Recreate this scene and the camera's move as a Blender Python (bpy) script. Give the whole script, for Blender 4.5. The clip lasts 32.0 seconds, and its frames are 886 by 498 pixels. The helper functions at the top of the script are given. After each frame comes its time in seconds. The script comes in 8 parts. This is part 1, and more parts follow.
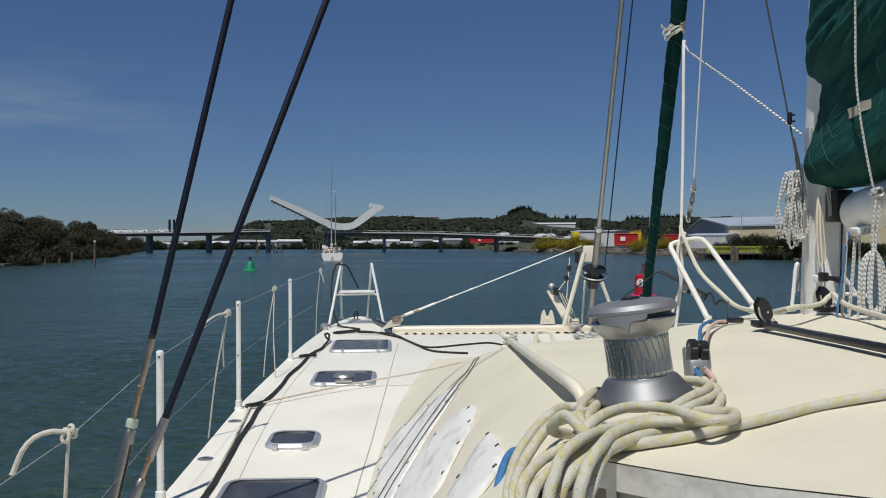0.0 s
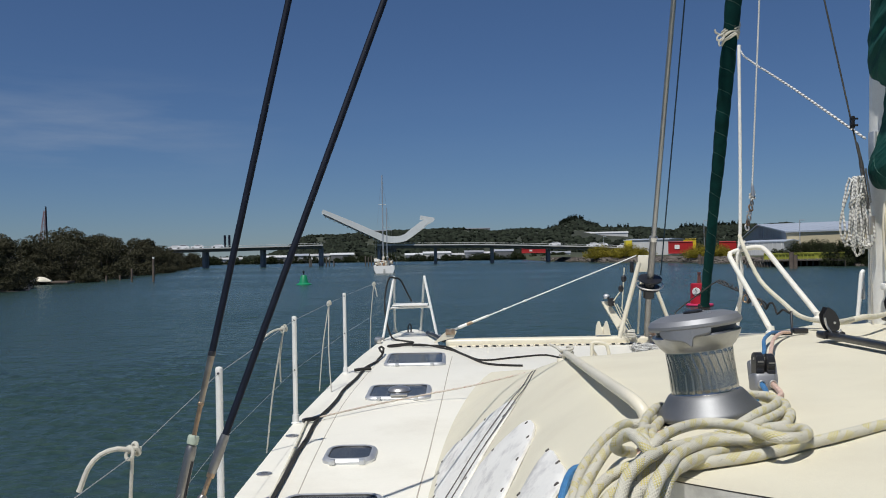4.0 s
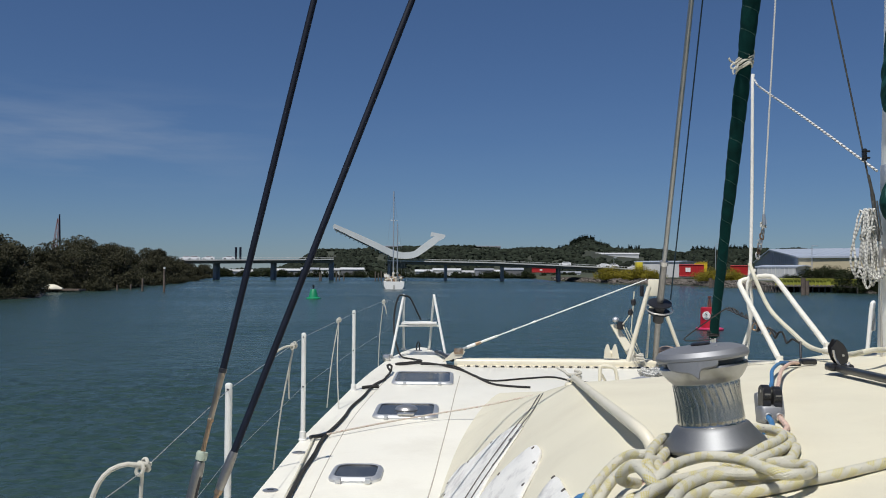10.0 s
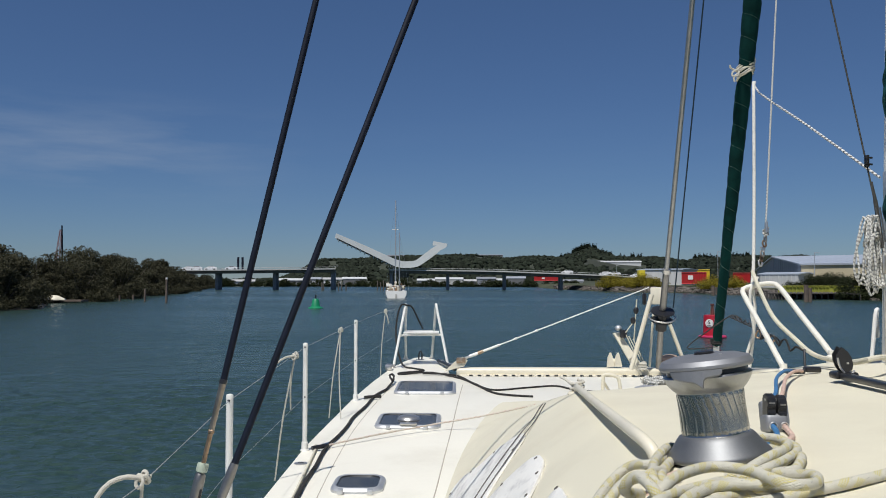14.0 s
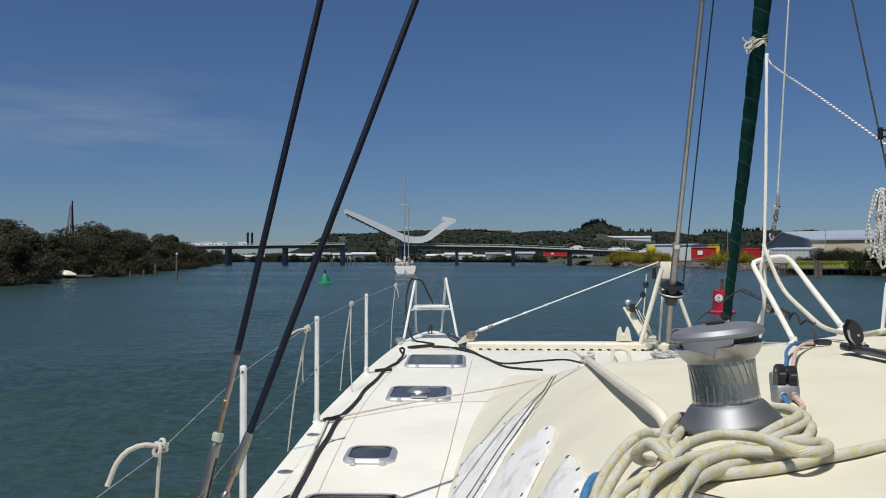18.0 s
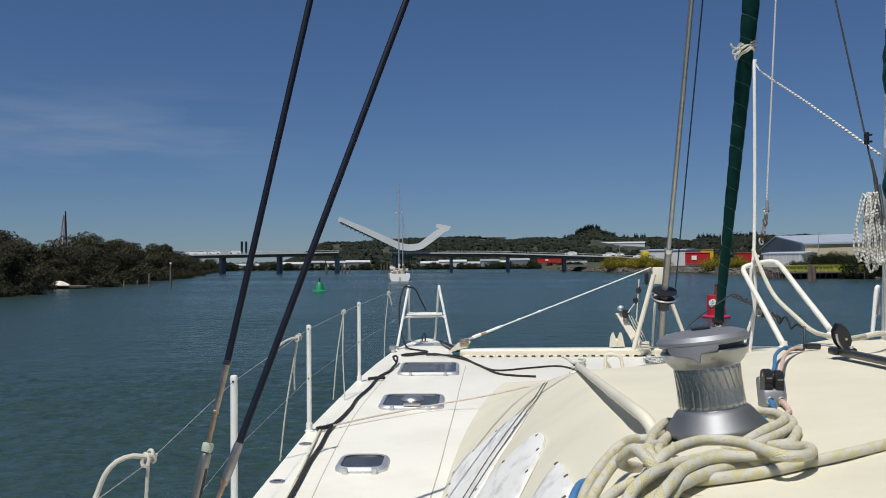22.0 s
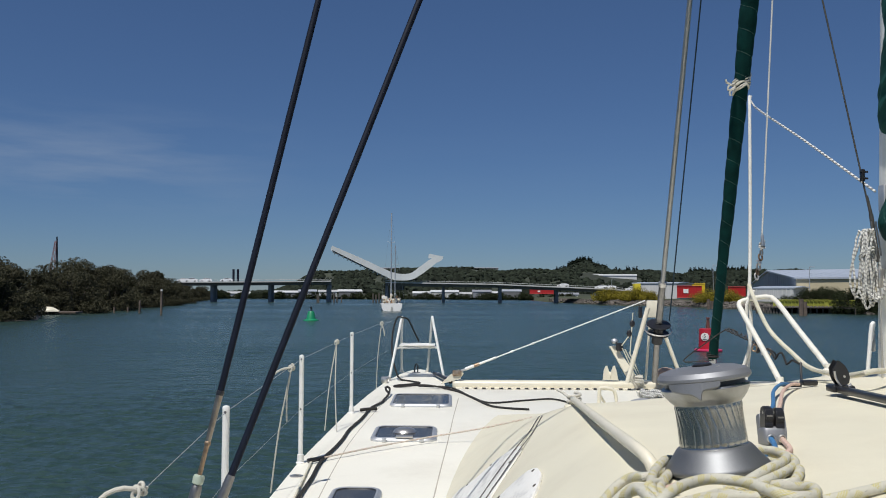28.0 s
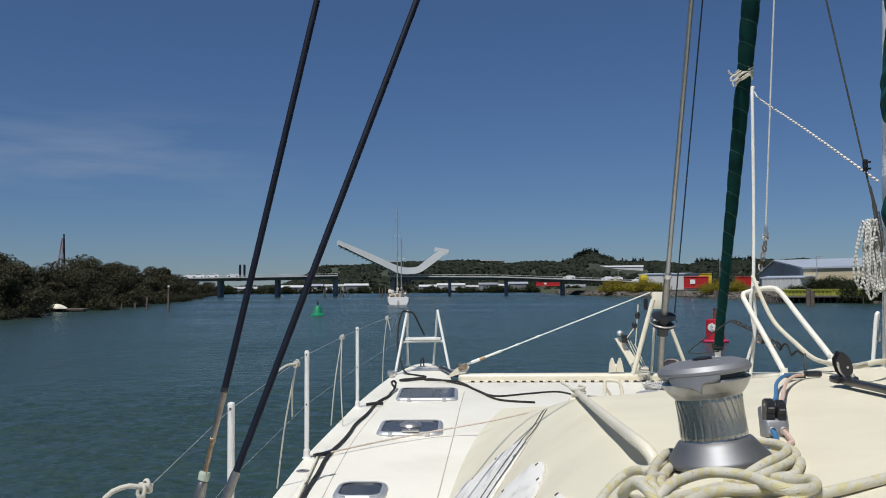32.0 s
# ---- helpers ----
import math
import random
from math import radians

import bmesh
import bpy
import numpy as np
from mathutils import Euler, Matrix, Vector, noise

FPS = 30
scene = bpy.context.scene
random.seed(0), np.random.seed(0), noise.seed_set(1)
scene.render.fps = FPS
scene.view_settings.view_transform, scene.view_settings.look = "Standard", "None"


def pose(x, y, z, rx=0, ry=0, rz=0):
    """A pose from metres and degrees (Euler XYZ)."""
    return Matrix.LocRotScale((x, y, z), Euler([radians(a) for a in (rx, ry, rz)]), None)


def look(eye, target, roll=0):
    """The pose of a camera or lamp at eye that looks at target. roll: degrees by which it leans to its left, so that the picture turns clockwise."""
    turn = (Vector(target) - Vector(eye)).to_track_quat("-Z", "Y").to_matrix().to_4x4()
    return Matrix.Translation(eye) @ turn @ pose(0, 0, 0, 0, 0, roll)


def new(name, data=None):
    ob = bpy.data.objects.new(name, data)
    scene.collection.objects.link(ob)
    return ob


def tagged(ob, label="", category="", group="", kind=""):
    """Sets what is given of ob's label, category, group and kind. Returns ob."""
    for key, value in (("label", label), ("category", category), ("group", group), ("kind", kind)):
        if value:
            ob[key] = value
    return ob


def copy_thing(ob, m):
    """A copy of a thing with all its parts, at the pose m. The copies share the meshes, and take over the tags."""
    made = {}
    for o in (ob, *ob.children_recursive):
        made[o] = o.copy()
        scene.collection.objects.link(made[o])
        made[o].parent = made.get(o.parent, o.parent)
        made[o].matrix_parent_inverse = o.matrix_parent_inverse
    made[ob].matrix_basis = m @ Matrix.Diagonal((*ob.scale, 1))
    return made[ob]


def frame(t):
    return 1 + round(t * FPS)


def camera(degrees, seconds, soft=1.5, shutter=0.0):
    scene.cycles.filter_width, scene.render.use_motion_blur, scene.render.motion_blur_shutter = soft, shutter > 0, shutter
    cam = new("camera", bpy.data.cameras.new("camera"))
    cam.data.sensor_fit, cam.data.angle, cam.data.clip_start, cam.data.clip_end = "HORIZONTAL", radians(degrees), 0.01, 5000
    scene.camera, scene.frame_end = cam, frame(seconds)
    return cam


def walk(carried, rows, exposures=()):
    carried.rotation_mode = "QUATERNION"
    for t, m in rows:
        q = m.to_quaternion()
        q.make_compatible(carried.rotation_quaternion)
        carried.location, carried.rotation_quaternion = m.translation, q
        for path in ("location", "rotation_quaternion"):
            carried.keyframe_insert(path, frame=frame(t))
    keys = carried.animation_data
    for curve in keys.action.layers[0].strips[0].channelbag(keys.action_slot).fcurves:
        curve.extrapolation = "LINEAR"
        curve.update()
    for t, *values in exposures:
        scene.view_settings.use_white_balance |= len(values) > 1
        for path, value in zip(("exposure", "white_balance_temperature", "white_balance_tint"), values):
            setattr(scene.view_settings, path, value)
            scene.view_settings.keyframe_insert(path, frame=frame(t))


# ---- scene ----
cam = camera(55.0, 32.0, soft=1.0)
PATH = [
    (0, (0.032, -0.105, 2.349), (0.149, 1.891, 2.334), -0.1),
    (0.5, (0.031, -0.106, 2.352), (0.127, 1.891, 2.333), -0.9),
    (1, (0.033, -0.104, 2.353), (0.109, 1.895, 2.352), -1.0),
    (1.5, (0.029, -0.101, 2.356), (0.093, 1.898, 2.376), -0.7),
    (2, (0.026, -0.102, 2.355), (0.074, 1.897, 2.378), -0.6),
    (2.5, (0.025, -0.099, 2.356), (0.066, 1.9, 2.377), -0.6),
    (3, (0.023, -0.097, 2.357), (0.058, 1.903, 2.374), -0.7),
    (3.5, (0.025, -0.088, 2.357), (0.041, 1.912, 2.368), -1.0),
    (4, (0.021, -0.091, 2.358), (0.018, 1.909, 2.371), -1.0),
    (4.5, (0.019, -0.102, 2.362), (0.009, 1.898, 2.393), -0.9),
    (6.5, (0.013, -0.11, 2.373), (-0.009, 1.89, 2.393), 0.6),
    (7, (0.022, -0.113, 2.375), (0.02, 1.887, 2.425), 0.5),
    (7.5, (0.021, -0.105, 2.373), (-0.014, 1.894, 2.413), 0.7),
    (8, (0.02, -0.107, 2.373), (-0.004, 1.892, 2.426), 1.1),
    (8.5, (0.018, -0.107, 2.371), (-0.032, 1.892, 2.398), 1.3),
    (9, (0.019, -0.107, 2.374), (-0.052, 1.892, 2.387), 0.9),
    (9.5, (0.016, -0.111, 2.376), (-0.045, 1.888, 2.406), 0.4),
    (10, (0.018, -0.118, 2.379), (-0.009, 1.881, 2.432), 0.4),
    (10.5, (0.018, -0.123, 2.379), (-0.003, 1.877, 2.426), 0.5),
    (11, (0.021, -0.12, 2.377), (-0.007, 1.88, 2.422), 0.3),
    (11.5, (0.023, -0.116, 2.378), (-0.009, 1.884, 2.426), 0.1),
    (12, (0.022, -0.113, 2.381), (-0.02, 1.886, 2.437), 0.1),
    (12.5, (0.021, -0.11, 2.384), (-0.026, 1.888, 2.446), -0.1),
    (13, (0.021, -0.111, 2.381), (-0.031, 1.887, 2.445), -0.3),
    (13.5, (0.022, -0.106, 2.382), (-0.027, 1.893, 2.45), -0.2),
    (14, (0.021, -0.105, 2.38), (-0.011, 1.894, 2.454), 0.1),
    (14.5, (0.022, -0.115, 2.383), (0.004, 1.883, 2.462), 0.1),
    (16.5, (0.012, -0.123, 2.374), (-0.001, 1.876, 2.423), 0.4),
    (17, (0.011, -0.113, 2.361), (-0.032, 1.886, 2.399), 0.4),
    (17.5, (0.016, -0.109, 2.365), (-0.035, 1.89, 2.38), 0.3),
    (18, (0.012, -0.117, 2.37), (-0.041, 1.882, 2.386), 0.1),
    (18.5, (0.018, -0.117, 2.379), (-0.025, 1.882, 2.418), -0.1),
    (19, (0.024, -0.118, 2.377), (0.015, 1.882, 2.396), 0.2),
    (19.5, (0.022, -0.116, 2.378), (-0.03, 1.883, 2.398), 0.1),
    (20, (0.022, -0.123, 2.38), (-0.018, 1.877, 2.411), 0.1),
    (20.5, (0.025, -0.129, 2.382), (0.004, 1.871, 2.428), 0.1),
    (21, (0.026, -0.136, 2.385), (-0.005, 1.863, 2.439), 0.1),
    (21.5, (0.025, -0.13, 2.375), (-0.032, 1.868, 2.426), 0.0),
    (22, (0.031, -0.123, 2.372), (-0.009, 1.876, 2.405), -0.4),
    (22.5, (0.028, -0.115, 2.371), (0.044, 1.885, 2.392), -0.2),
    (23, (0.018, -0.114, 2.377), (0.016, 1.885, 2.43), 0.3),
    (23.5, (0.016, -0.11, 2.38), (0.003, 1.888, 2.461), 0.5),
    (24, (0.016, -0.112, 2.383), (-0.003, 1.886, 2.479), 0.7),
    (24.5, (0.011, -0.11, 2.381), (-0.008, 1.887, 2.482), 1.0),
    (25, (0.013, -0.116, 2.382), (0.002, 1.881, 2.485), 1.1),
    (25.5, (0.014, -0.115, 2.382), (0.001, 1.882, 2.477), 0.9),
    (27.5, (0.014, -0.113, 2.38), (-0.001, 1.884, 2.497), 0.5),
    (28, (0.014, -0.109, 2.377), (-0.008, 1.889, 2.481), 0.3),
    (28.5, (0.018, -0.112, 2.382), (-0.006, 1.886, 2.476), 0.1),
    (29, (0.021, -0.113, 2.383), (-0.004, 1.885, 2.469), -0.1),
    (29.5, (0.02, -0.117, 2.384), (-0.014, 1.881, 2.479), -0.2),
    (30, (0.019, -0.122, 2.386), (-0.009, 1.875, 2.498), -0.1),
    (30.5, (0.024, -0.128, 2.386), (-0.001, 1.868, 2.503), -0.2),
    (31, (0.025, -0.133, 2.386), (-0.006, 1.864, 2.502), -0.3),
    (31.5, (0.027, -0.126, 2.384), (-0.003, 1.871, 2.482), -0.3),
    (32, (0.028, -0.115, 2.384), (-0.008, 1.883, 2.472), -0.3),
]
walk(cam, [(t, look(eye, target, roll)) for t, eye, target, roll in PATH], exposures=((0.0, -0.42), (4.0, -0.34), (9.0, -0.28), (32.0, -0.28)))

# ---- light ----
SUN_AZ, SUN_EL = -154.0, 62.5        # degrees right of the bow, above the horizon
world = bpy.data.worlds.new("sky")
scene.world = world
world.use_nodes = True
wn = world.node_tree
wn.nodes.clear()
w_out = wn.nodes.new("ShaderNodeOutputWorld")
w_bg = wn.nodes.new("ShaderNodeBackground")
w_sky = wn.nodes.new("ShaderNodeTexSky")
w_sky.sky_type = "NISHITA"
w_sky.sun_disc = False
w_sky.sun_elevation = radians(SUN_EL)
w_sky.sun_rotation = radians(SUN_AZ)
w_sky.air_density, w_sky.dust_density, w_sky.ozone_density = 0.9, 0.1, 5.0
w_sky.altitude = 400.0
w_bg.inputs["Strength"].default_value = 0.06
w_co = wn.nodes.new("ShaderNodeTexCoord")
w_map = wn.nodes.new("ShaderNodeMapping")
w_map.inputs["Scale"].default_value = (2.2, 2.2, 16.0)
w_noise = wn.nodes.new("ShaderNodeTexNoise")
w_noise.inputs["Scale"].default_value = 2.3
w_noise.inputs["Detail"].default_value = 6.0
w_noise.inputs["Roughness"].default_value = 0.55
w_ramp = wn.nodes.new("ShaderNodeValToRGB")
w_ramp.color_ramp.elements[0].position = 0.42
w_ramp.color_ramp.elements[1].position = 0.80
w_ramp.color_ramp.elements[1].color = (0.62, 0.62, 0.62, 1)
w_mix = wn.nodes.new("ShaderNodeMixRGB")
w_mix.inputs["Color2"].default_value = (4.6, 6.0, 8.4, 1)
wn.links.new(w_co.outputs["Generated"], w_map.inputs["Vector"])
wn.links.new(w_map.outputs["Vector"], w_noise.inputs["Vector"])
wn.links.new(w_noise.outputs["Fac"], w_ramp.inputs["Fac"])
w_sep = wn.nodes.new("ShaderNodeSeparateXYZ")
wn.links.new(w_co.outputs["Generated"], w_sep.inputs[0])
w_fac = w_ramp.outputs["Color"]
for axis, a, b, c, d in (("Z", 0.075, 0.125, 0.0, 1.0), ("Z", 0.15, 0.21, 1.0, 0.0), ("X", -0.16, -0.34, 0.06, 1.0)):   # a low bank of thin cloud to port
    w_r = wn.nodes.new("ShaderNodeMapRange")
    w_r.inputs["From Min"].default_value, w_r.inputs["From Max"].default_value = a, b
    w_r.inputs["To Min"].default_value, w_r.inputs["To Max"].default_value = c, d
    w_k = wn.nodes.new("ShaderNodeMath")
    w_k.operation = "MULTIPLY"
    wn.links.new(w_sep.outputs[axis], w_r.inputs["Value"])
    wn.links.new(w_r.outputs["Result"], w_k.inputs[0])
    wn.links.new(w_fac, w_k.inputs[1])
    w_fac = w_k.outputs[0]
wn.links.new(w_fac, w_mix.inputs["Fac"])
w_tint = wn.nodes.new("ShaderNodeMixRGB")
w_tint.blend_type = "MULTIPLY"
w_tint.inputs["Fac"].default_value = 1.0
w_hue = wn.nodes.new("ShaderNodeValToRGB")
w_hue.color_ramp.elements[0].position, w_hue.color_ramp.elements[0].color = 0.0, (0.65, 0.79, 1.02, 1)
w_hue.color_ramp.elements[1].position, w_hue.color_ramp.elements[1].color = 0.34, (0.95, 1.10, 1.30, 1)
wn.links.new(w_sep.outputs["Z"], w_hue.inputs["Fac"])
wn.links.new(w_hue.outputs["Color"], w_tint.inputs["Color2"])
wn.links.new(w_sky.outputs["Color"], w_tint.inputs["Color1"])
wn.links.new(w_tint.outputs["Color"], w_mix.inputs["Color1"])
wn.links.new(w_mix.outputs["Color"], w_bg.inputs["Color"])
wn.links.new(w_bg.outputs["Background"], w_out.inputs["Surface"])

sun_data = bpy.data.lights.new("sun", "SUN")
sun_data.energy, sun_data.angle, sun_data.color = 5.0, radians(0.53), (1.0, 0.975, 0.93)
sun = new("sun", sun_data)
sun_dir = Vector((math.sin(radians(SUN_AZ)) * math.cos(radians(SUN_EL)),
                  math.cos(radians(SUN_AZ)) * math.cos(radians(SUN_EL)), math.sin(radians(SUN_EL))))
sun.matrix_world = look(sun_dir * 60, (0, 0, 0))


# ---- materials ----
def mat(name, color, rough=0.5, metal=0.0, var=0.12, scale=6.0, grain=0.06, gscale=90.0, bump=0.1, spec=0.5,
        coat=0.0, stain=None, stain_amount=0.0, stain_scale=3.0, island=0.0, streak=(1, 1, 1)):
    """A surface with colour change at two scales, fine relief and, if asked, stains of a second colour."""
    m = bpy.data.materials.new(name)
    m.use_nodes = True
    t = m.node_tree
    bsdf = t.nodes["Principled BSDF"]
    bsdf.inputs["Roughness"].default_value = rough
    bsdf.inputs["Metallic"].default_value = metal
    bsdf.inputs["Specular IOR Level"].default_value = spec
    bsdf.inputs["Coat Weight"].default_value = coat
    co = t.nodes.new("ShaderNodeTexCoord")
    mp = t.nodes.new("ShaderNodeMapping")
    mp.inputs["Scale"].default_value = streak
    t.links.new(co.outputs["Object"], mp.inputs["Vector"])
    big = t.nodes.new("ShaderNodeTexNoise")
    big.inputs["Scale"].default_value, big.inputs["Detail"].default_value = scale, 5
    fine = t.nodes.new("ShaderNodeTexNoise")
    fine.inputs["Scale"].default_value, fine.inputs["Detail"].default_value = gscale, 4
    t.links.new(mp.outputs["Vector"], big.inputs["Vector"])
    t.links.new(mp.outputs["Vector"], fine.inputs["Vector"])

    def shade(node, amount):
        r = t.nodes.new("ShaderNodeMapRange")
        r.inputs["From Min"].default_value, r.inputs["From Max"].default_value = 0.3, 0.7
        r.inputs["To Min"].default_value, r.inputs["To Max"].default_value = 1 - amount, 1 + amount
        t.links.new(node, r.inputs["Value"])
        return r.outputs["Result"]

    mul = t.nodes.new("ShaderNodeMath")
    mul.operation = "MULTIPLY"
    t.links.new(shade(big.outputs["Fac"], var), mul.inputs[0])
    t.links.new(shade(fine.outputs["Fac"], grain), mul.inputs[1])
    value = mul.outputs[0]
    if island:
        geo = t.nodes.new("ShaderNodeNewGeometry")
        r = t.nodes.new("ShaderNodeMapRange")
        r.inputs["To Min"].default_value, r.inputs["To Max"].default_value = 1 - island, 1 + island
        t.links.new(geo.outputs["Random Per Island"], r.inputs["Value"])
        m2 = t.nodes.new("ShaderNodeMath")
        m2.operation = "MULTIPLY"
        t.links.new(value, m2.inputs[0])
        t.links.new(r.outputs["Result"], m2.inputs[1])
        value = m2.outputs[0]
    rgb = t.nodes.new("ShaderNodeRGB")
    rgb.outputs[0].default_value = (*color, 1)
    source = rgb.outputs[0]
    if stain:
        sn = t.nodes.new("ShaderNodeTexNoise")
        sn.inputs["Scale"].default_value, sn.inputs["Detail"].default_value = stain_scale, 8
        sn.inputs["Roughness"].default_value = 0.65
        t.links.new(mp.outputs["Vector"], sn.inputs["Vector"])
        sr = t.nodes.new("ShaderNodeMapRange")
        sr.inputs["From Min"].default_value, sr.inputs["From Max"].default_value = 0.5, 0.75
        sr.inputs["To Max"].default_value = stain_amount
        t.links.new(sn.outputs["Fac"], sr.inputs["Value"])
        sm = t.nodes.new("ShaderNodeMixRGB")
        sm.inputs["Color2"].default_value = (*stain, 1)
        t.links.new(sr.outputs["Result"], sm.inputs["Fac"])
        t.links.new(source, sm.inputs["Color1"])
        source = sm.outputs["Color"]
    vm = t.nodes.new("ShaderNodeVectorMath")
    vm.operation = "SCALE"
    t.links.new(source, vm.inputs[0])
    t.links.new(value, vm.inputs["Scale"])
    t.links.new(vm.outputs[0], bsdf.inputs["Base Color"])
    if bump:
        bp = t.nodes.new("ShaderNodeBump")
        bp.inputs["Strength"].default_value = bump
        bp.inputs["Distance"].default_value = 0.004
        t.links.new(fine.outputs["Fac"], bp.inputs["Height"])
        t.links.new(bp.outputs["Normal"], bsdf.inputs["Normal"])
    return m


def rope_mat(name, color, fleck, amount=0.5, pitch=0.045, strands=10, dash=False, relief=0.5, weave=4.0, specks=0.0):
    """A braided rope: strands crossing two ways along the rope's own length, with flecks of a second colour."""
    m = mat(name, color, rough=0.85, var=0.06, grain=0.05, bump=0.0)
    t = m.node_tree
    bsdf = t.nodes["Principled BSDF"]
    uv = t.nodes.new("ShaderNodeUVMap")
    sep = t.nodes.new("ShaderNodeSeparateXYZ")
    t.links.new(uv.outputs["UV"], sep.inputs[0])

    def calc(op, a, b=None):
        n = t.nodes.new("ShaderNodeMath")
        n.operation = op
        for i, v in enumerate((a, b)):
            if v is None:
                continue
            if isinstance(v, (int, float)):
                n.inputs[i].default_value = v
            else:
                t.links.new(v, n.inputs[i])
        return n.outputs[0]

    u, v = sep.outputs["X"], sep.outputs["Y"]
    along = calc("MULTIPLY", u, 1.0 / pitch)
    around = calc("MULTIPLY", v, float(strands))
    a = calc("SINE", calc("MULTIPLY", calc("ADD", calc("MULTIPLY", along, weave), around), 6.2832))
    b = calc("SINE", calc("MULTIPLY", calc("SUBTRACT", calc("MULTIPLY", along, weave), around), 6.2832))
    height = calc("MAXIMUM", a, b)
    c = calc("SINE", calc("MULTIPLY", calc("ADD", along, calc("MULTIPLY", v, 2.0)), 6.2832))
    c2 = calc("SINE", calc("MULTIPLY", calc("ADD", calc("MULTIPLY", along, 0.41), calc("MULTIPLY", v, -1.0)), 6.2832))
    d = calc("MULTIPLY", calc("MULTIPLY", calc("GREATER_THAN", c, 1 - 2 * amount), calc("GREATER_THAN", a, b)), calc("GREATER_THAN", c2, -0.35))
    if dash:
        d = calc("GREATER_THAN", calc("SINE", calc("MULTIPLY", calc("ADD", along, calc("MULTIPLY", v, 0.5)), 6.2832)), 1 - 2 * amount)
    d = calc("MULTIPLY", d, 0.8)
    mix = t.nodes.new("ShaderNodeMixRGB")
    t.links.new(d, mix.inputs["Fac"])
    old = bsdf.inputs["Base Color"].links[0].from_socket
    t.links.new(old, mix.inputs["Color1"])
    mix.inputs["Color2"].default_value = (*fleck, 1)
    shade = mix.outputs[0]
    if specks:                                         # single dark marker yarns
        e = calc("SINE", calc("MULTIPLY", calc("ADD", calc("MULTIPLY", along, 0.73), calc("MULTIPLY", v, 3.0)), 6.2832))
        g = calc("SINE", calc("MULTIPLY", calc("SUBTRACT", calc("MULTIPLY", along, 0.57), calc("MULTIPLY", v, 4.0)), 6.2832))
        e = calc("MULTIPLY", calc("MULTIPLY", calc("GREATER_THAN", e, 1 - specks), calc("GREATER_THAN", b, 0.3)), calc("GREATER_THAN", g, 0.75))
        dark = t.nodes.new("ShaderNodeMixRGB")
        dark.inputs["Color2"].default_value = (0.10, 0.11, 0.12, 1)
        t.links.new(e, dark.inputs["Fac"])
        t.links.new(shade, dark.inputs["Color1"])
        shade = dark.outputs[0]
    t.links.new(shade, bsdf.inputs["Base Color"])
    bp = t.nodes.new("ShaderNodeBump")
    bp.inputs["Strength"].default_value = relief
    bp.inputs["Distance"].default_value = 0.0012
    t.links.new(height, bp.inputs["Height"])
    t.links.new(bp.outputs["Normal"], bsdf.inputs["Normal"])
    return m


def leaf_mat(name, color, light, island=0.16):
    m = mat(name, color, rough=0.75, var=0.25, scale=0.5, grain=0.1, gscale=5, bump=0, island=island, spec=0.12)
    bsdf = m.node_tree.nodes["Principled BSDF"]
    bsdf.inputs["Subsurface Weight"].default_value = 0.0
    t = m.node_tree
    tr = t.nodes.new("ShaderNodeBsdfTranslucent")
    tr.inputs["Color"].default_value = (*light, 1)
    mx = t.nodes.new("ShaderNodeMixShader")
    mx.inputs["Fac"].default_value = 0.3
    out = t.nodes["Material Output"]
    t.links.new(bsdf.outputs[0], mx.inputs[1])
    t.links.new(tr.outputs[0], mx.inputs[2])
    t.links.new(mx.outputs[0], out.inputs["Surface"])
    return m


GEL = mat("white_gelcoat", (0.85, 0.82, 0.71), rough=0.42, var=0.03, scale=1.5, grain=0.015, gscale=60, bump=0.03,
          stain=(0.56, 0.51, 0.40), stain_amount=0.35, stain_scale=1.6)
GELEDGE = mat("white_gelcoat_edge", (0.78, 0.77, 0.73), rough=0.35, var=0.03, grain=0.01, bump=0.02)
NONSKID = mat("cream_nonskid", (0.72, 0.675, 0.525), rough=0.62, var=0.04, scale=2.5, grain=0.04, gscale=400, bump=0.25,
              stain=(0.55, 0.48, 0.36), stain_amount=0.35, stain_scale=2.2)
BOARD = mat("scuffed_white_board", (0.84, 0.82, 0.76), rough=0.5, var=0.03, grain=0.02, bump=0.05,
            stain=(0.36, 0.34, 0.33), stain_amount=0.75, stain_scale=15.0, streak=(1, 0.45, 1))
DIRTY = mat("dirty_white_paint", (0.50, 0.49, 0.45), rough=0.6, var=0.1, grain=0.06, bump=0.2,
            stain=(0.16, 0.15, 0.14), stain_amount=0.9, stain_scale=16.0)
CREAM = mat("cream_paint", (0.74, 0.69, 0.55), rough=0.4, var=0.05, scale=4, grain=0.02, bump=0.05,
            stain=(0.45, 0.36, 0.22), stain_amount=0.3, stain_scale=8)
WHITE = mat("white_tube_paint", (0.84, 0.83, 0.78), rough=0.35, var=0.05, scale=9, grain=0.02, bump=0.03,
            stain=(0.5, 0.44, 0.36), stain_amount=0.3, stain_scale=12)
STEEL = mat("stainless_steel", (0.60, 0.58, 0.55), rough=0.34, metal=0.85, var=0.08, scale=20, grain=0.04, gscale=200, bump=0.02)
ANOD = mat("grey_anodised_aluminium", (0.29, 0.295, 0.308), rough=0.56, spec=0.35, metal=0.65, var=0.05, grain=0.03, gscale=300, bump=0.02)
DRUM = mat("worn_drum_alloy", (0.46, 0.445, 0.415), rough=0.27, metal=1.0, var=0.12, scale=25, grain=0.06, gscale=250, bump=0.04)
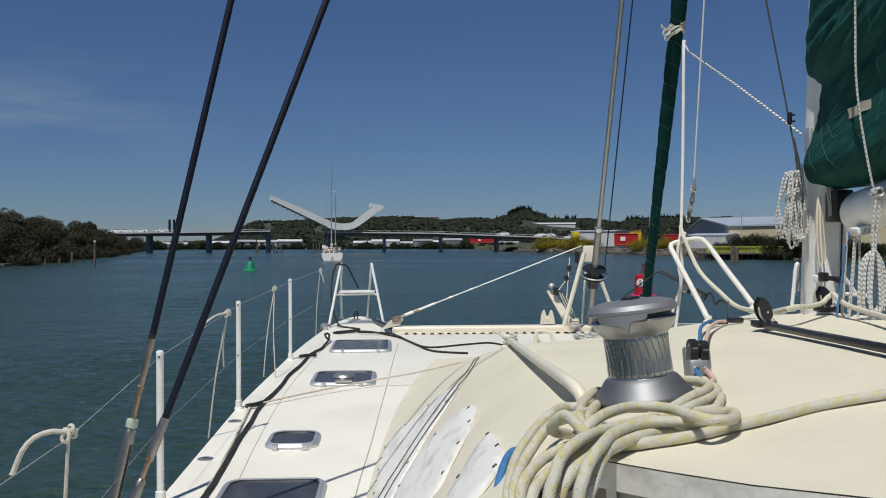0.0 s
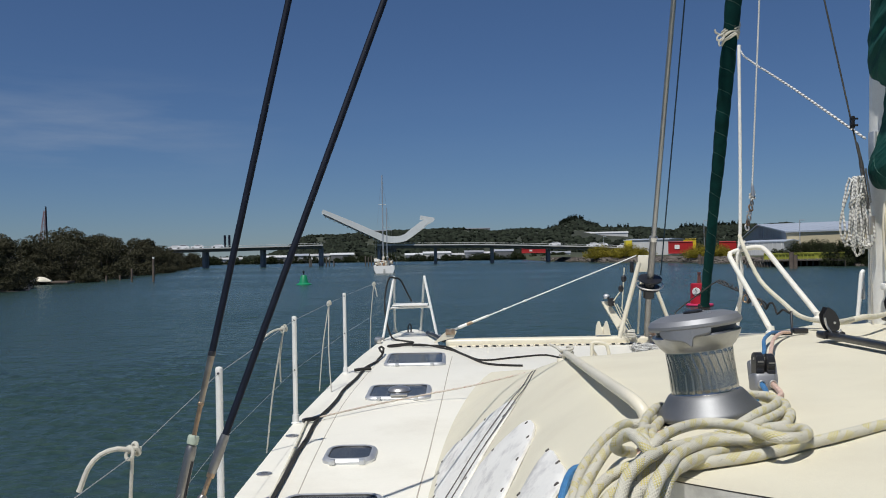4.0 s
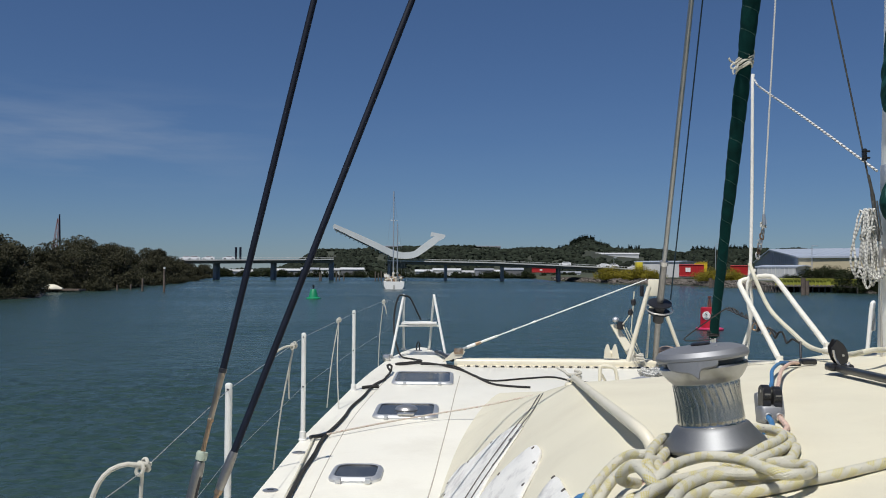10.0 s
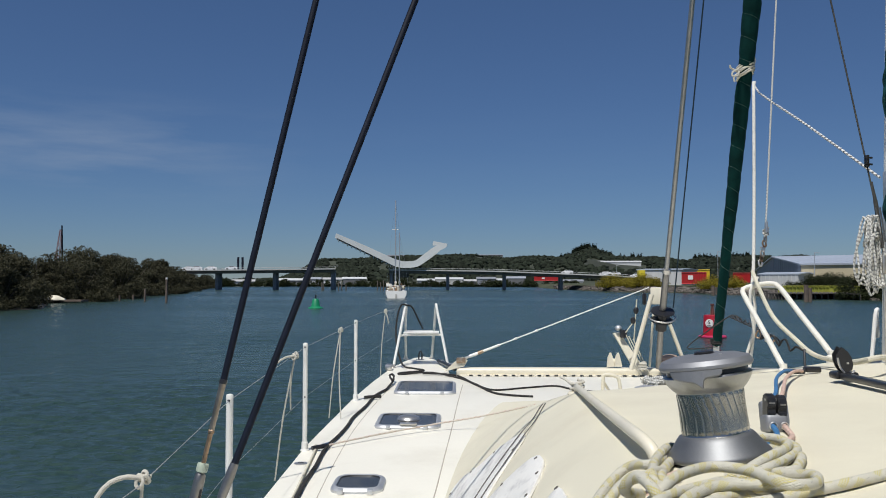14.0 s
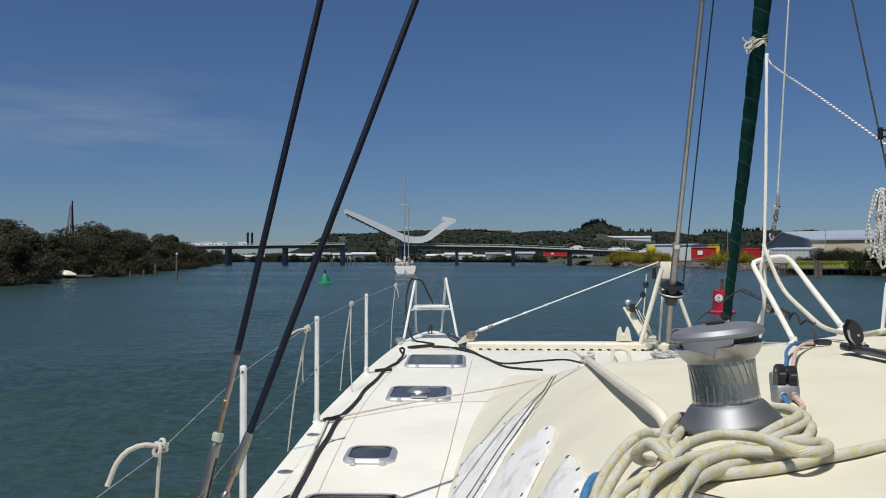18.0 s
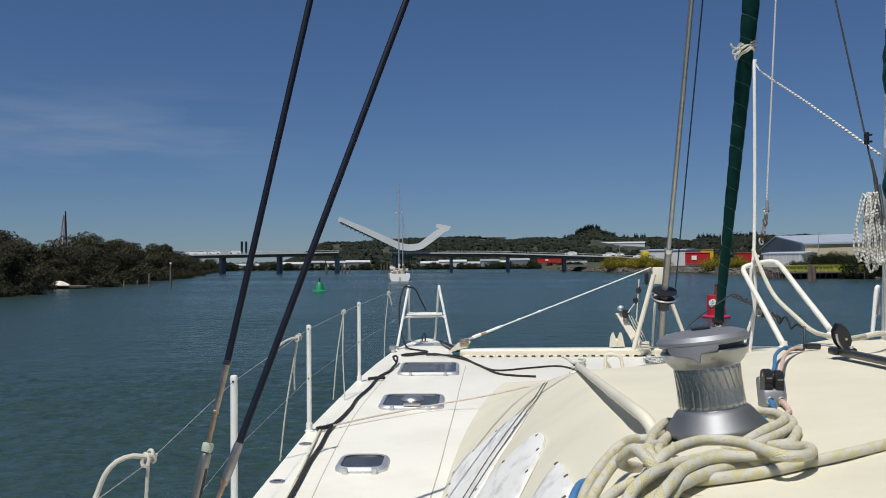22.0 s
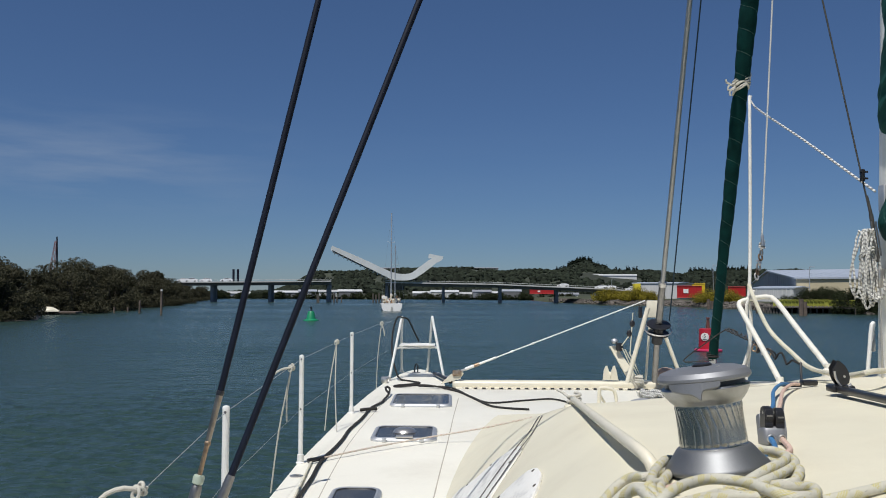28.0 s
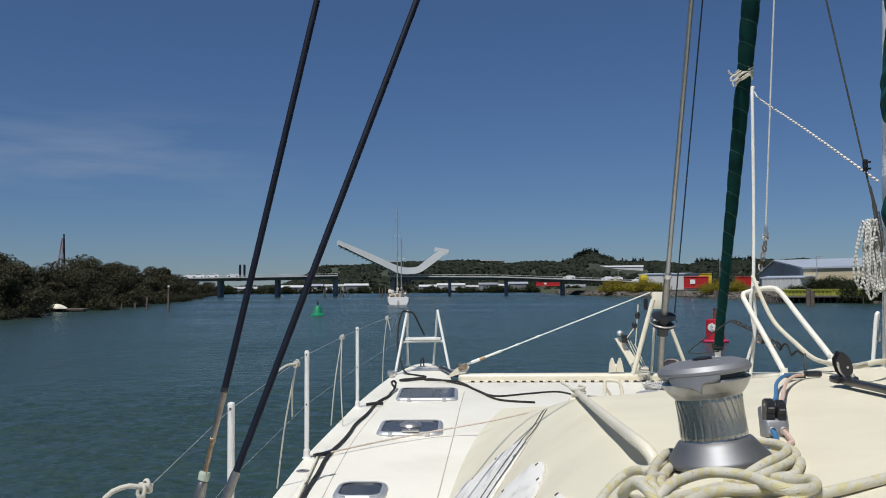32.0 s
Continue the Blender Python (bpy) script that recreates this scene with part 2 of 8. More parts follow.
ALU = mat("brushed_aluminium", (0.60, 0.61, 0.62), rough=0.5, metal=0.75, var=0.06, scale=15, grain=0.04, bump=0.03)
BLACK = mat("black_plastic", (0.018, 0.018, 0.02), rough=0.32, var=0.15, grain=0.1, bump=0.05)
NAVY = mat("dark_shroud_cover", (0.006, 0.009, 0.019), rough=0.6, var=0.2, scale=15, grain=0.1, bump=0.05, spec=0.2)
BRONZE = mat("weathered_bronze", (0.33, 0.23, 0.15), rough=0.38, metal=0.8, var=0.25, scale=30, grain=0.12, bump=0.1,
             stain=(0.55, 0.5, 0.42), stain_amount=0.7, stain_scale=25)
CORDB = mat("black_cord", (0.02, 0.019, 0.018), rough=0.9, var=0.2, scale=30, grain=0.3, gscale=300, bump=0.6)
SMOKED = mat("smoked_acrylic", (0.045, 0.048, 0.05), rough=0.22, var=0.2, scale=6, grain=0.05, bump=0.0, spec=0.4, stain=(0.16, 0.16, 0.15), stain_amount=0.4, stain_scale=5)
GREEN = mat("dark_green_canvas", (0.0035, 0.058, 0.047), spec=0.25, rough=0.8, var=0.22, scale=9, grain=0.12, gscale=220, bump=0.3,
            stain=(0.010, 0.10, 0.075), stain_amount=0.5, stain_scale=5)
SOCKG = mat("dark_teal_canvas", (0.003, 0.032, 0.029), spec=0.12, rough=0.85, var=0.25, scale=12, grain=0.15, gscale=220, bump=0.4,
            stain=(0.006, 0.062, 0.052), stain_amount=0.5, stain_scale=7)
BLUE = mat("blue_cord", (0.045, 0.17, 0.36), rough=0.8, var=0.2, scale=60, grain=0.2, gscale=400, bump=0.5)
PINK = mat("faded_pink_cord", (0.62, 0.44, 0.36), rough=0.85, var=0.2, scale=60, grain=0.2, gscale=400, bump=0.5)
RUBBER = mat("dark_rubber_seam", (0.10, 0.09, 0.08), rough=0.8)
LIP = mat("scuffed_grey_lip", (0.60, 0.59, 0.54), rough=0.6, var=0.12, scale=9, grain=0.06, gscale=60, bump=0.3,
          stain=(0.25, 0.24, 0.22), stain_amount=0.6, stain_scale=14)
SHABBY = mat("torn_brown_panel", (0.20, 0.17, 0.13), rough=0.75, var=0.2, scale=9, grain=0.1, gscale=50, bump=0.3,
             stain=(0.55, 0.54, 0.50), stain_amount=0.9, stain_scale=7)
TAPE = mat("pale_green_tape", (0.40, 0.46, 0.37), rough=0.6, var=0.1, scale=30)
FLECKRED = rope_mat("faded_red_fleck_rope", (0.60, 0.54, 0.46), (0.45, 0.20, 0.15), 0.4, 0.04, 6)
SEAM = mat("deck_seam_line", (0.42, 0.38, 0.32), rough=0.8)
R_MAIN = rope_mat("yellow_fleck_rope", (0.575, 0.55, 0.455), (0.54, 0.455, 0.07), 0.62, 0.044, 12, relief=0.55, weave=6.6, specks=0.03)
WIRE = mat("dull_wire", (0.36, 0.36, 0.36), rough=0.6, metal=0.2)
R_WHITE = rope_mat("white_rope", (0.60, 0.57, 0.49), (0.50, 0.48, 0.40), 0.3, 0.03, 8)
R_BRIGHT = rope_mat("bright_white_rope", (0.76, 0.74, 0.68), (0.62, 0.60, 0.54), 0.3, 0.03, 8)
R_FLECK = rope_mat("dark_fleck_rope", (0.70, 0.69, 0.64), (0.24, 0.24, 0.23), 0.36, 0.018, 6, True)
R_DASH = rope_mat("dashed_dark_rope", (0.76, 0.75, 0.71), (0.05, 0.055, 0.07), 0.42, 0.034, 6, True)
R_CREAM = rope_mat("cream_rope", (0.66, 0.62, 0.50), (0.55, 0.52, 0.34), 0.4, 0.05, 8)


# ---- mesh helpers ----
def finish(bm, angle=35):
    bmesh.ops.recalc_face_normals(bm, faces=bm.faces)
    me = bpy.data.meshes.new("mesh")
    bm.to_mesh(me)
    bm.free()
    me.polygons.foreach_set("use_smooth", [True] * len(me.polygons))
    me.set_sharp_from_angle(angle=radians(angle))
    return me


def world_of(ob):
    own = ob.matrix_basis.copy()
    return world_of(ob.parent) @ ob.matrix_parent_inverse @ own if ob.parent else own


def part(name, bm, material, parent=None, label="", angle=35):
    me = finish(bm, angle)
    me.materials.append(material)
    ob = new(name, me)
    if parent is not None:
        ob.parent = parent
        ob.matrix_parent_inverse = world_of(parent).inverted()
    if label:
        tagged(ob, label)
    return ob


def thing(name, place, label, category, group="", kind=""):
    ob = new(name)
    ob.location = place
    ob.empty_display_size = 0.1
    return tagged(ob, label, category, group, kind)


def box(bm, c, s, bevel=0.0, turn=None, seg=2):
    r = bmesh.ops.create_cube(bm, size=1.0)
    m = Matrix.Translation(c) @ (turn.to_4x4() if turn else Matrix()) @ Matrix.Diagonal((*s, 1))
    bmesh.ops.transform(bm, matrix=m, verts=r["verts"])
    if bevel:
        edges = list({e for v in r["verts"] for e in v.link_edges})
        bmesh.ops.bevel(bm, geom=edges, offset=bevel, segments=seg, affect="EDGES", profile=0.5)
    return bm


def smooth_line(pts, step):
    """A soft curve through the points, resampled evenly."""
    p = [Vector(v) for v in pts]
    if len(p) < 3:
        n = max(1, int((p[1] - p[0]).length / step))
        return [p[0].lerp(p[1], i / n) for i in range(n + 1)]
    out = []
    for i in range(len(p) - 1):
        a, b, c, d = p[max(i - 1, 0)], p[i], p[i + 1], p[min(i + 2, len(p) - 1)]
        n = max(2, int((c - b).length / step))
        for k in range(n):
            t = k / n
            out.append(0.5 * (2 * b + (c - a) * t + (2 * a - 5 * b + 4 * c - d) * t * t + (3 * b - a - 3 * c + d) * t ** 3))
    out.append(p[-1])
    return out


def sweep(bm, pts, r, n=10, step=0.02, soft=True, r1=None, flat=1.0):
    """A round bar along the points, with its length and turn as UV."""
    line = smooth_line(pts, step) if soft else [Vector(v) for v in pts]
    uv = bm.loops.layers.uv.verify()
    up = Vector((0, 0, 1))
    t0 = (line[1] - line[0]).normalized()
    if abs(t0.dot(up)) > 0.9:
        up = Vector((1, 0, 0))
    side = t0.cross(up).normalized()
    rings, length, run = [], 0.0, []
    for i, p in enumerate(line):
        t = (line[min(i + 1, len(line) - 1)] - line[max(i - 1, 0)])
        t = t.normalized() if t.length > 1e-9 else t0
        side = (side - t * side.dot(t)).normalized()
        other = t.cross(side)
        rr = r if r1 is None else r + (r1 - r) * i / (len(line) - 1)
        rings.append([bm.verts.new(p + rr * (math.cos(6.28319 * k / n) * side + flat * math.sin(6.28319 * k / n) * other)) for k in range(n)])
        if i:
            length += (p - line[i - 1]).length
        run.append(length)
    for i in range(len(rings) - 1):
        for k in range(n):
            f = bm.faces.new((rings[i][k], rings[i][(k + 1) % n], rings[i + 1][(k + 1) % n], rings[i + 1][k]))
            for loop, (u, v) in zip(f.loops, ((run[i], k / n), (run[i], (k + 1) / n), (run[i + 1], (k + 1) / n), (run[i + 1], k / n))):
                loop[uv].uv = (u, v)
    bm.faces.new(rings[0][::-1])
    bm.faces.new(rings[-1])
    return bm


def rod(bm, a, b, r, r1=None, n=10):
    return sweep(bm, [a, b], r, n, soft=False, r1=r1)


def lathe(bm, profile, n=32, m=None):
    """Turns (radius, height) pairs about z."""
    rings = []
    for r, z in profile:
        rings.append([bm.verts.new((r * math.cos(6.28319 * k / n), r * math.sin(6.28319 * k / n), z)) for k in range(n)])
    for a, b in zip(rings, rings[1:]):
        for k in range(n):
            bm.faces.new((a[k], a[(k + 1) % n], b[(k + 1) % n], b[k]))
    bm.faces.new(rings[0][::-1])
    bm.faces.new(rings[-1])
    if m is not None:
        bmesh.ops.transform(bm, matrix=m, verts=[v for ring in rings for v in ring])
    return bm


def prism(bm, outline, shift):
    """A slab: an outline in space, thickened by the vector shift."""
    a = [bm.verts.new(p) for p in outline]
    b = [bm.verts.new(Vector(p) + Vector(shift)) for p in outline]
    bm.faces.new(a[::-1])
    bm.faces.new(b)
    for i in range(len(a)):
        j = (i + 1) % len(a)
        bm.faces.new((a[i], a[j], b[j], b[i]))
    return bm


def ball(bm, c, r, sub=2, squash=(1, 1, 1)):
    q = bmesh.ops.create_icosphere(bm, subdivisions=sub, radius=r)
    bmesh.ops.transform(bm, matrix=Matrix.Translation(c) @ Matrix.Diagonal((*squash, 1)), verts=q["verts"])
    return bm


def B():
    return bmesh.new()


def lerp_table(x, xs, ys):
    return float(np.interp(x, xs, ys))


def far(az, d, z=0.0):
    """A place by its bearing in degrees right of the bow and its distance."""
    return Vector((d * math.sin(radians(az)), d * math.cos(radians(az)), z))


EYE_Z = 2.37


def rise(el, d):
    """The height above the water of what stands el degrees above eye level at a distance."""
    return EYE_Z + d * math.tan(radians(el))


# ---- the catamaran: hulls, deck, coachroof ----
MID = 1.95                      # the boat's centreline in x


def zd(y):
    return 1.37 + 0.022 * (y - 3.2)


def flip(v):
    return Vector((2 * MID - v[0], v[1], v[2]))


EDGE_Y = (-3.0, 0.0, 3.2, 4.9, 6.7, 7.6, 8.5, 9.0, 9.4, 9.58, 9.66)
EDGE_X = (-0.76, -0.83, -0.860, -0.862, -0.793, -0.732, -0.65, -0.58, -0.50, -0.44, -0.37)


def edge_x(y):
    return lerp_table(y, EDGE_Y, EDGE_X)


def hull_mesh(side):
    bm = B()
    ys = [-3 + 12.66 * (i / 48) ** 0.85 for i in range(49)]
    rows = []
    for y in ys:
        xo = edge_x(y)
        xi = -0.72 - xo if y > 6.9 else 0.45
        mid = (xo + xi) / 2 if y > 6.9 else -0.30
        row = []
        for k in range(13):
            a = k / 12
            if a <= 0.5:
                f = 1 - a * 2
                x = xo + (mid - xo) * (1 - f) ** 3 * 0.96 + 0.05 * (1 - f)
                z = zd(y) - 0.035 - (zd(y) + 0.45) * (1 - f)
            else:
                f = (a - 0.5) * 2
                x = mid + (xi - mid) * (1 - (1 - f) ** 3 * 0.96) - 0.05 * (1 - f)
                z = -0.485 + (zd(y) + 0.45) * f
            p = Vector((x, y - (0.1 * max(0.0, zd(y) - z) if y > 9 else 0), z))
            row.append(bm.verts.new(p if side < 0 else flip(p)))
        rows.append(row)
    for a, b in zip(rows, rows[1:]):
        for k in range(12):
            bm.faces.new((a[k], a[k + 1], b[k + 1], b[k]))
    bm.faces.new(rows[0])
    return bm


boat = thing("catamaran", (MID, 2, 0), "cream and white sailing catamaran with a weathered deck, under way", "boat")
part("hull", hull_mesh(-1), GELEDGE, boat, "white hull side")
part("hull", hull_mesh(1), GELEDGE, boat, "white hull side")


bm = B()
box(bm, (MID, 2.2, 1.03), (3.2, 10.2, 0.52), 0.06)
part("bridge_deck", bm, GELEDGE, boat, "white bridge deck between the hulls")


def deck_mesh():
    """One deck sheet across both hulls with the two bows, rounded over at its outer edge."""
    bm = B()
    port = []
    for i in range(60):
        y = -3 + 12.66 * (i / 59) ** 0.8
        port.append((edge_x(y), y))
    inner = [(-0.72 - edge_x(y), y) for y in (9.63, 9.58, 9.5, 9.4, 9.2, 9.0, 8.7, 8.4, 8.2)] + [(0.0, 8.08), (0.06, 8.0), (0.3, 7.97)]
    half = port + inner
    loop = half + [(2 * MID - x, y) for x, y in reversed(half)]
    top = [bm.verts.new((x, y, zd(y))) for x, y in loop]
    f = bm.faces.new(top)
    bmesh.ops.recalc_face_normals(bm, faces=[f])
    low = [bm.verts.new((x, y, zd(y) - 0.05)) for x, y in loop]
    for i in range(len(loop)):
        j = (i + 1) % len(loop)
        bm.faces.new((top[i], low[i], low[j], top[j]))
    edges = [e for e in bm.edges if e.verts[0] in top and e.verts[1] in top and len(e.link_faces) == 2]
    bmesh.ops.bevel(bm, geom=edges, offset=0.014, segments=3, affect="EDGES", profile=0.5)
    bmesh.ops.triangulate(bm, faces=[f for f in bm.faces if len(f.verts) > 8])
    return bm


part("deck", deck_mesh(), GEL, boat, "sun-bleached white deck with faint stains", angle=50)

ST = (1.05, 2.0, 3.0, 4.0, 4.8, 5.6, 6.2, 6.5)
BX = (-0.15, -0.12, -0.09, -0.025, 0.05, 0.16, 0.26, 0.33)
SX = (0.375, 0.47, 0.535, 0.60, 0.655, 0.72, 0.78, 0.80)
SZ = (1.985, 1.965, 1.92, 1.855, 1.725, 1.585, 1.48, 1.450)
CZ = (2.075, 2.075, 2.06, 2.02, 1.885, 1.69, 1.53, 1.457)


def roof_point(s, a):
    """A point of the coachroof at station s; a = 0 at the foot of its side, 0.45 at its shoulder, 1 on the centreline."""
    bx, sx, sz, cz = (lerp_table(s, ST, t) for t in (BX, SX, SZ, CZ))
    if s > 1.05:
        d = 0.35
        bx, sx, sz, cz = [(lerp_table(max(s - d, 1.05), ST, t) + 2 * lerp_table(s, ST, t) + lerp_table(min(s + d, 6.5), ST, t)) / 4
                          for t in (BX, SX, SZ, CZ)]
    bz = zd(s) - 0.004
    if a < 0.45:
        f = a / 0.45
        x = bx + (sx - bx) * (f - 0.06 * math.sin(math.pi * f))
        z = bz + (sz - bz) * (f + 0.10 * math.sin(math.pi * f) - 0.03 * math.sin(2 * math.pi * f))
    else:
        f = (a - 0.45) / 0.55
        x = sx + (MID - sx) * f
        w = min(1.0, max(0.0, (s - 2.9) / 1.2))
        z = sz + (cz - sz) * ((1 - w) * math.sin(f * math.pi / 2) + w * f ** 1.35)
    crest = f if a < 0.45 else 1 + f                    # a fuller shoulder under the grab rail
    z += 0.022 * math.exp(-((crest - 1) / (0.12 if crest < 1 else 0.16)) ** 2) * min(1.0, max(0.0, (s - 1.5) / 0.5)) * min(1.0, max(0.0, (4.1 - s) / 0.5))
    back = lerp_table(x, (-0.2, 0.37, 0.393, 0.43, 0.468, 0.512, 0.556, 0.595, 0.639, 0.675, 0.80, 1.2, 1.95), (0.34, 0.262, 0.229, 0.179, 0.131, 0.074, 0.028, -0.016, -0.047, -0.08, -0.16, -0.30, -0.38)) * max(0.0, 1 - (s - 1.05) / 1.3)
    return Vector((x, s + back, z))


def roof_mesh():
    bm = B()
    rows = []
    cols = [0, 0.01, 0.03, 0.07, 0.12, 0.18, 0.24, 0.30, 0.35, 0.39, 0.42, 0.44, 0.45, 0.46, 0.48, 0.51, 0.56, 0.63, 0.72, 0.82, 0.91, 1.0]
    for i in range(61):
        s = 1.05 + (6.5 - 1.05) * i / 60
        half = [roof_point(s, a) for a in cols]
        rows.append([bm.verts.new(p) for p in half] + [bm.verts.new(flip(p)) for p in reversed(half[:-1])])
    for a, b in zip(rows, rows[1:]):
        for k in range(len(a) - 1):
            bm.faces.new((a[k], a[k + 1], b[k + 1], b[k]))
    bmesh.ops.smooth_vert(bm, verts=[v for r in rows[1:-1] for v in r[8:16]], factor=0.5, use_axis_x=True, use_axis_y=False, use_axis_z=True)
    return bm


part("coachroof", roof_mesh(), NONSKID, boat, "cream coachroof with worn paint", angle=60)


LIP_A = (0.0, 0.12, 0.24, 0.35, 0.42, 0.44, 0.45, 0.46, 0.48, 0.51, 0.56, 0.63, 0.72, 0.82, 0.91, 1.0)


def aft_strip(z0, z1, y0, y1, first=0):
    """A strip of the aft face under the roof's edge, between two drops and at two depths."""
    bm = B()
    top = [roof_point(1.05, a) for a in LIP_A[first:]]
    top = top + [flip(p) for p in reversed(top[:-1])]
    rows = [[bm.verts.new((p.x, p.y + y, p.z + z)) for p in top] for y, z in ((y0 + 0.05, z0 - 0.008), (y0, z0), (y1, z1), (y1 + 0.05, z1))]
    for a, b in zip(rows, rows[1:]):
        for i in range(len(top) - 1):
            bm.faces.new((a[i], a[i + 1], b[i + 1], b[i]))
    return bm


part("bulkhead", aft_strip(-0.045, -0.80, 0.030, 0.040), SHABBY, boat, "dirty scuffed aft cabin bulkhead")
part("roof_lip", aft_strip(-0.0024, -0.050, -0.001, 0.010, 6), LIP, boat, "scuffed grey lip under the roof edge")
part("roof_seam", aft_strip(-0.0008, -0.0026, 0.002, 0.002, 6), RUBBER, boat, "dark seam under the roof edge")
rnd = random.Random(12)
for k in range(7):                                       # torn leftovers of the old lining
    a = 0.455 + 0.02 * k
    p = roof_point(1.05, a)
    q = roof_point(1.05, a + 0.004 + 0.003 * (k % 3))
    bm = B()
    prism(bm, [p + Vector((0, 0.018, -0.046)), q + Vector((0, 0.018, -0.046)), q + Vector((0.003, 0.018, -0.075 - 0.03 * rnd.random())), p.lerp(q, 0.4) + Vector((0, 0.018, -0.09 - 0.04 * rnd.random())), p + Vector((0.0, 0.018, -0.066))], (0, 0.004, 0))
    part("torn_patch", bm, LIP, boat)

# painted seams between deck and coachroof panels
bm = B()
sweep(bm, [(x, y, zd(y)) for x, y in ((-0.17, 1.6), (-0.118, 3.13), (-0.074, 4.0), (-0.048, 4.6), (-0.012, 5.4), (0.028, 6.4), (0.074, 7.4))], 0.0032, 6, 0.1, flat=0.6)
part("deck_seam", bm, SEAM, boat)
bm = B()
sweep(bm, [(x, y, zd(y)) for x, y in ((-0.56, 2.3), (-0.604, 3.45), (-0.622, 3.95), (-0.636, 4.6), (-0.638, 5.4), (-0.603, 6.32), (-0.54, 7.4))], 0.0026, 6, 0.1, flat=0.6)
part("deck_seam", bm, SEAM, boat)

# covered side windows: white boards screwed over the openings
def side_point(s, a, out=0.0):
    p = roof_point(s, a)
    n = (roof_point(s + 0.02, a) - p).cross(roof_point(s, a + 0.01) - p).normalized()
    if n.z < 0:
        n = -n
    return p + n * out


def board(corners, n=14, screws=6):
    """A board that lies on the coachroof's side between the (s, a) corners, with its screws."""
    c = [Vector((*v, 0)) for v in corners]
    line = smooth_line(c + [c[0]], 0.03)[:-1]
    mid = sum(line, Vector()) / len(line)
    bm = B()
    rings = []
    for f, h in ((1.0, 0.0), (1.0, 0.007), (0.97, 0.010), (0.66, 0.010), (0.33, 0.010)):
        rings.append([bm.verts.new(side_point(*(mid.lerp(p, f)).xy, h)) for p in line])
    centre = bm.verts.new(side_point(*mid.xy, 0.010))
    m = len(line)
    for a, b in zip(rings, rings[1:]):
        for k in range(m):
            bm.faces.new((a[k], a[(k + 1) % m], b[(k + 1) % m], b[k]))
    for k in range(m):
        bm.faces.new((rings[-1][k], rings[-1][(k + 1) % m], centre))
    ob = part("window_cover", bm, BOARD, boat, "scuffed white board screwed over a side window", angle=50)
    for k in range(screws):
        p = mid.lerp(line[int(k * m / screws)], 0.93)
        a, b = side_point(*p.xy, 0.009), side_point(*p.xy, 0.0125)
        bm = B()
        rod(bm, a, b, 0.006, n=8)
        part("screw", bm, RUBBER, ob)
    return ob


# boards over the side windows, with the pinstripes that run along the cabin side
board([(2.60, 0.055), (2.98, 0.044), (3.28, 0.037), (3.54, 0.034), (3.77, 0.037), (3.82, 0.079), (3.62, 0.151), (3.53, 0.209), (3.43, 0.261), (3.35, 0.281), (3.25, 0.288), (3.12, 0.268), (2.97, 0.230), (2.85, 0.194), (2.72, 0.150), (2.60, 0.105)], screws=13)
board([(2.63, 0.310), (2.69, 0.296), (2.71, 0.263), (2.73, 0.230), (2.74, 0.195), (2.68, 0.159), (2.58, 0.124), (2.30, 0.100), (2.00, 0.150), (1.92, 0.215), (1.96, 0.242), (2.06, 0.260), (2.20, 0.281), (2.36, 0.302), (2.50, 0.314)], screws=9)
board([(1.96, 0.328), (1.91, 0.309), (1.84, 0.294), (1.74, 0.274), (1.62, 0.250), (1.42, 0.262), (1.36, 0.302), (1.43, 0.330), (1.55, 0.346), (1.72, 0.340), (1.88, 0.335)], screws=5)
for line in (((2.55, 0.03), (2.83, 0.076), (2.92, 0.127), (3.02, 0.176), (3.14, 0.225), (3.32, 0.276), (3.60, 0.312), (3.93, 0.338), (4.10, 0.350)),
             ((2.45, 0.05), (2.71, 0.099), (2.80, 0.146), (2.89, 0.193), (3.00, 0.238), (3.21, 0.285), (3.52, 0.320), (3.85, 0.345), (4.02, 0.357))):
    bm = B()
    sweep(bm, [side_point(s, a, 0.0125 if s < 3.4 else 0.002) for s, a in line], 0.0024, 6, 0.05, flat=0.5)
    part("pinstripe", bm, RUBBER, boat, "thin dark pinstripe")

# ---- deck hatches ----
def rounded(x0, x1, y0, y1, r, z, n=5, tilt=0.0):
    out = []
    for cx, cy, a0 in ((x1 - r, y1 - r, 0), (x0 + r, y1 - r, 90), (x0 + r, y0 + r, 180), (x1 - r, y0 + r, 270)):
        for k in range(n + 1):
            a = radians(a0 + 90 * k / n)
            y = cy + r * math.sin(a)
            out.append((cx + r * math.cos(a), y, z + 0.022 * (y - y0)))
    return out


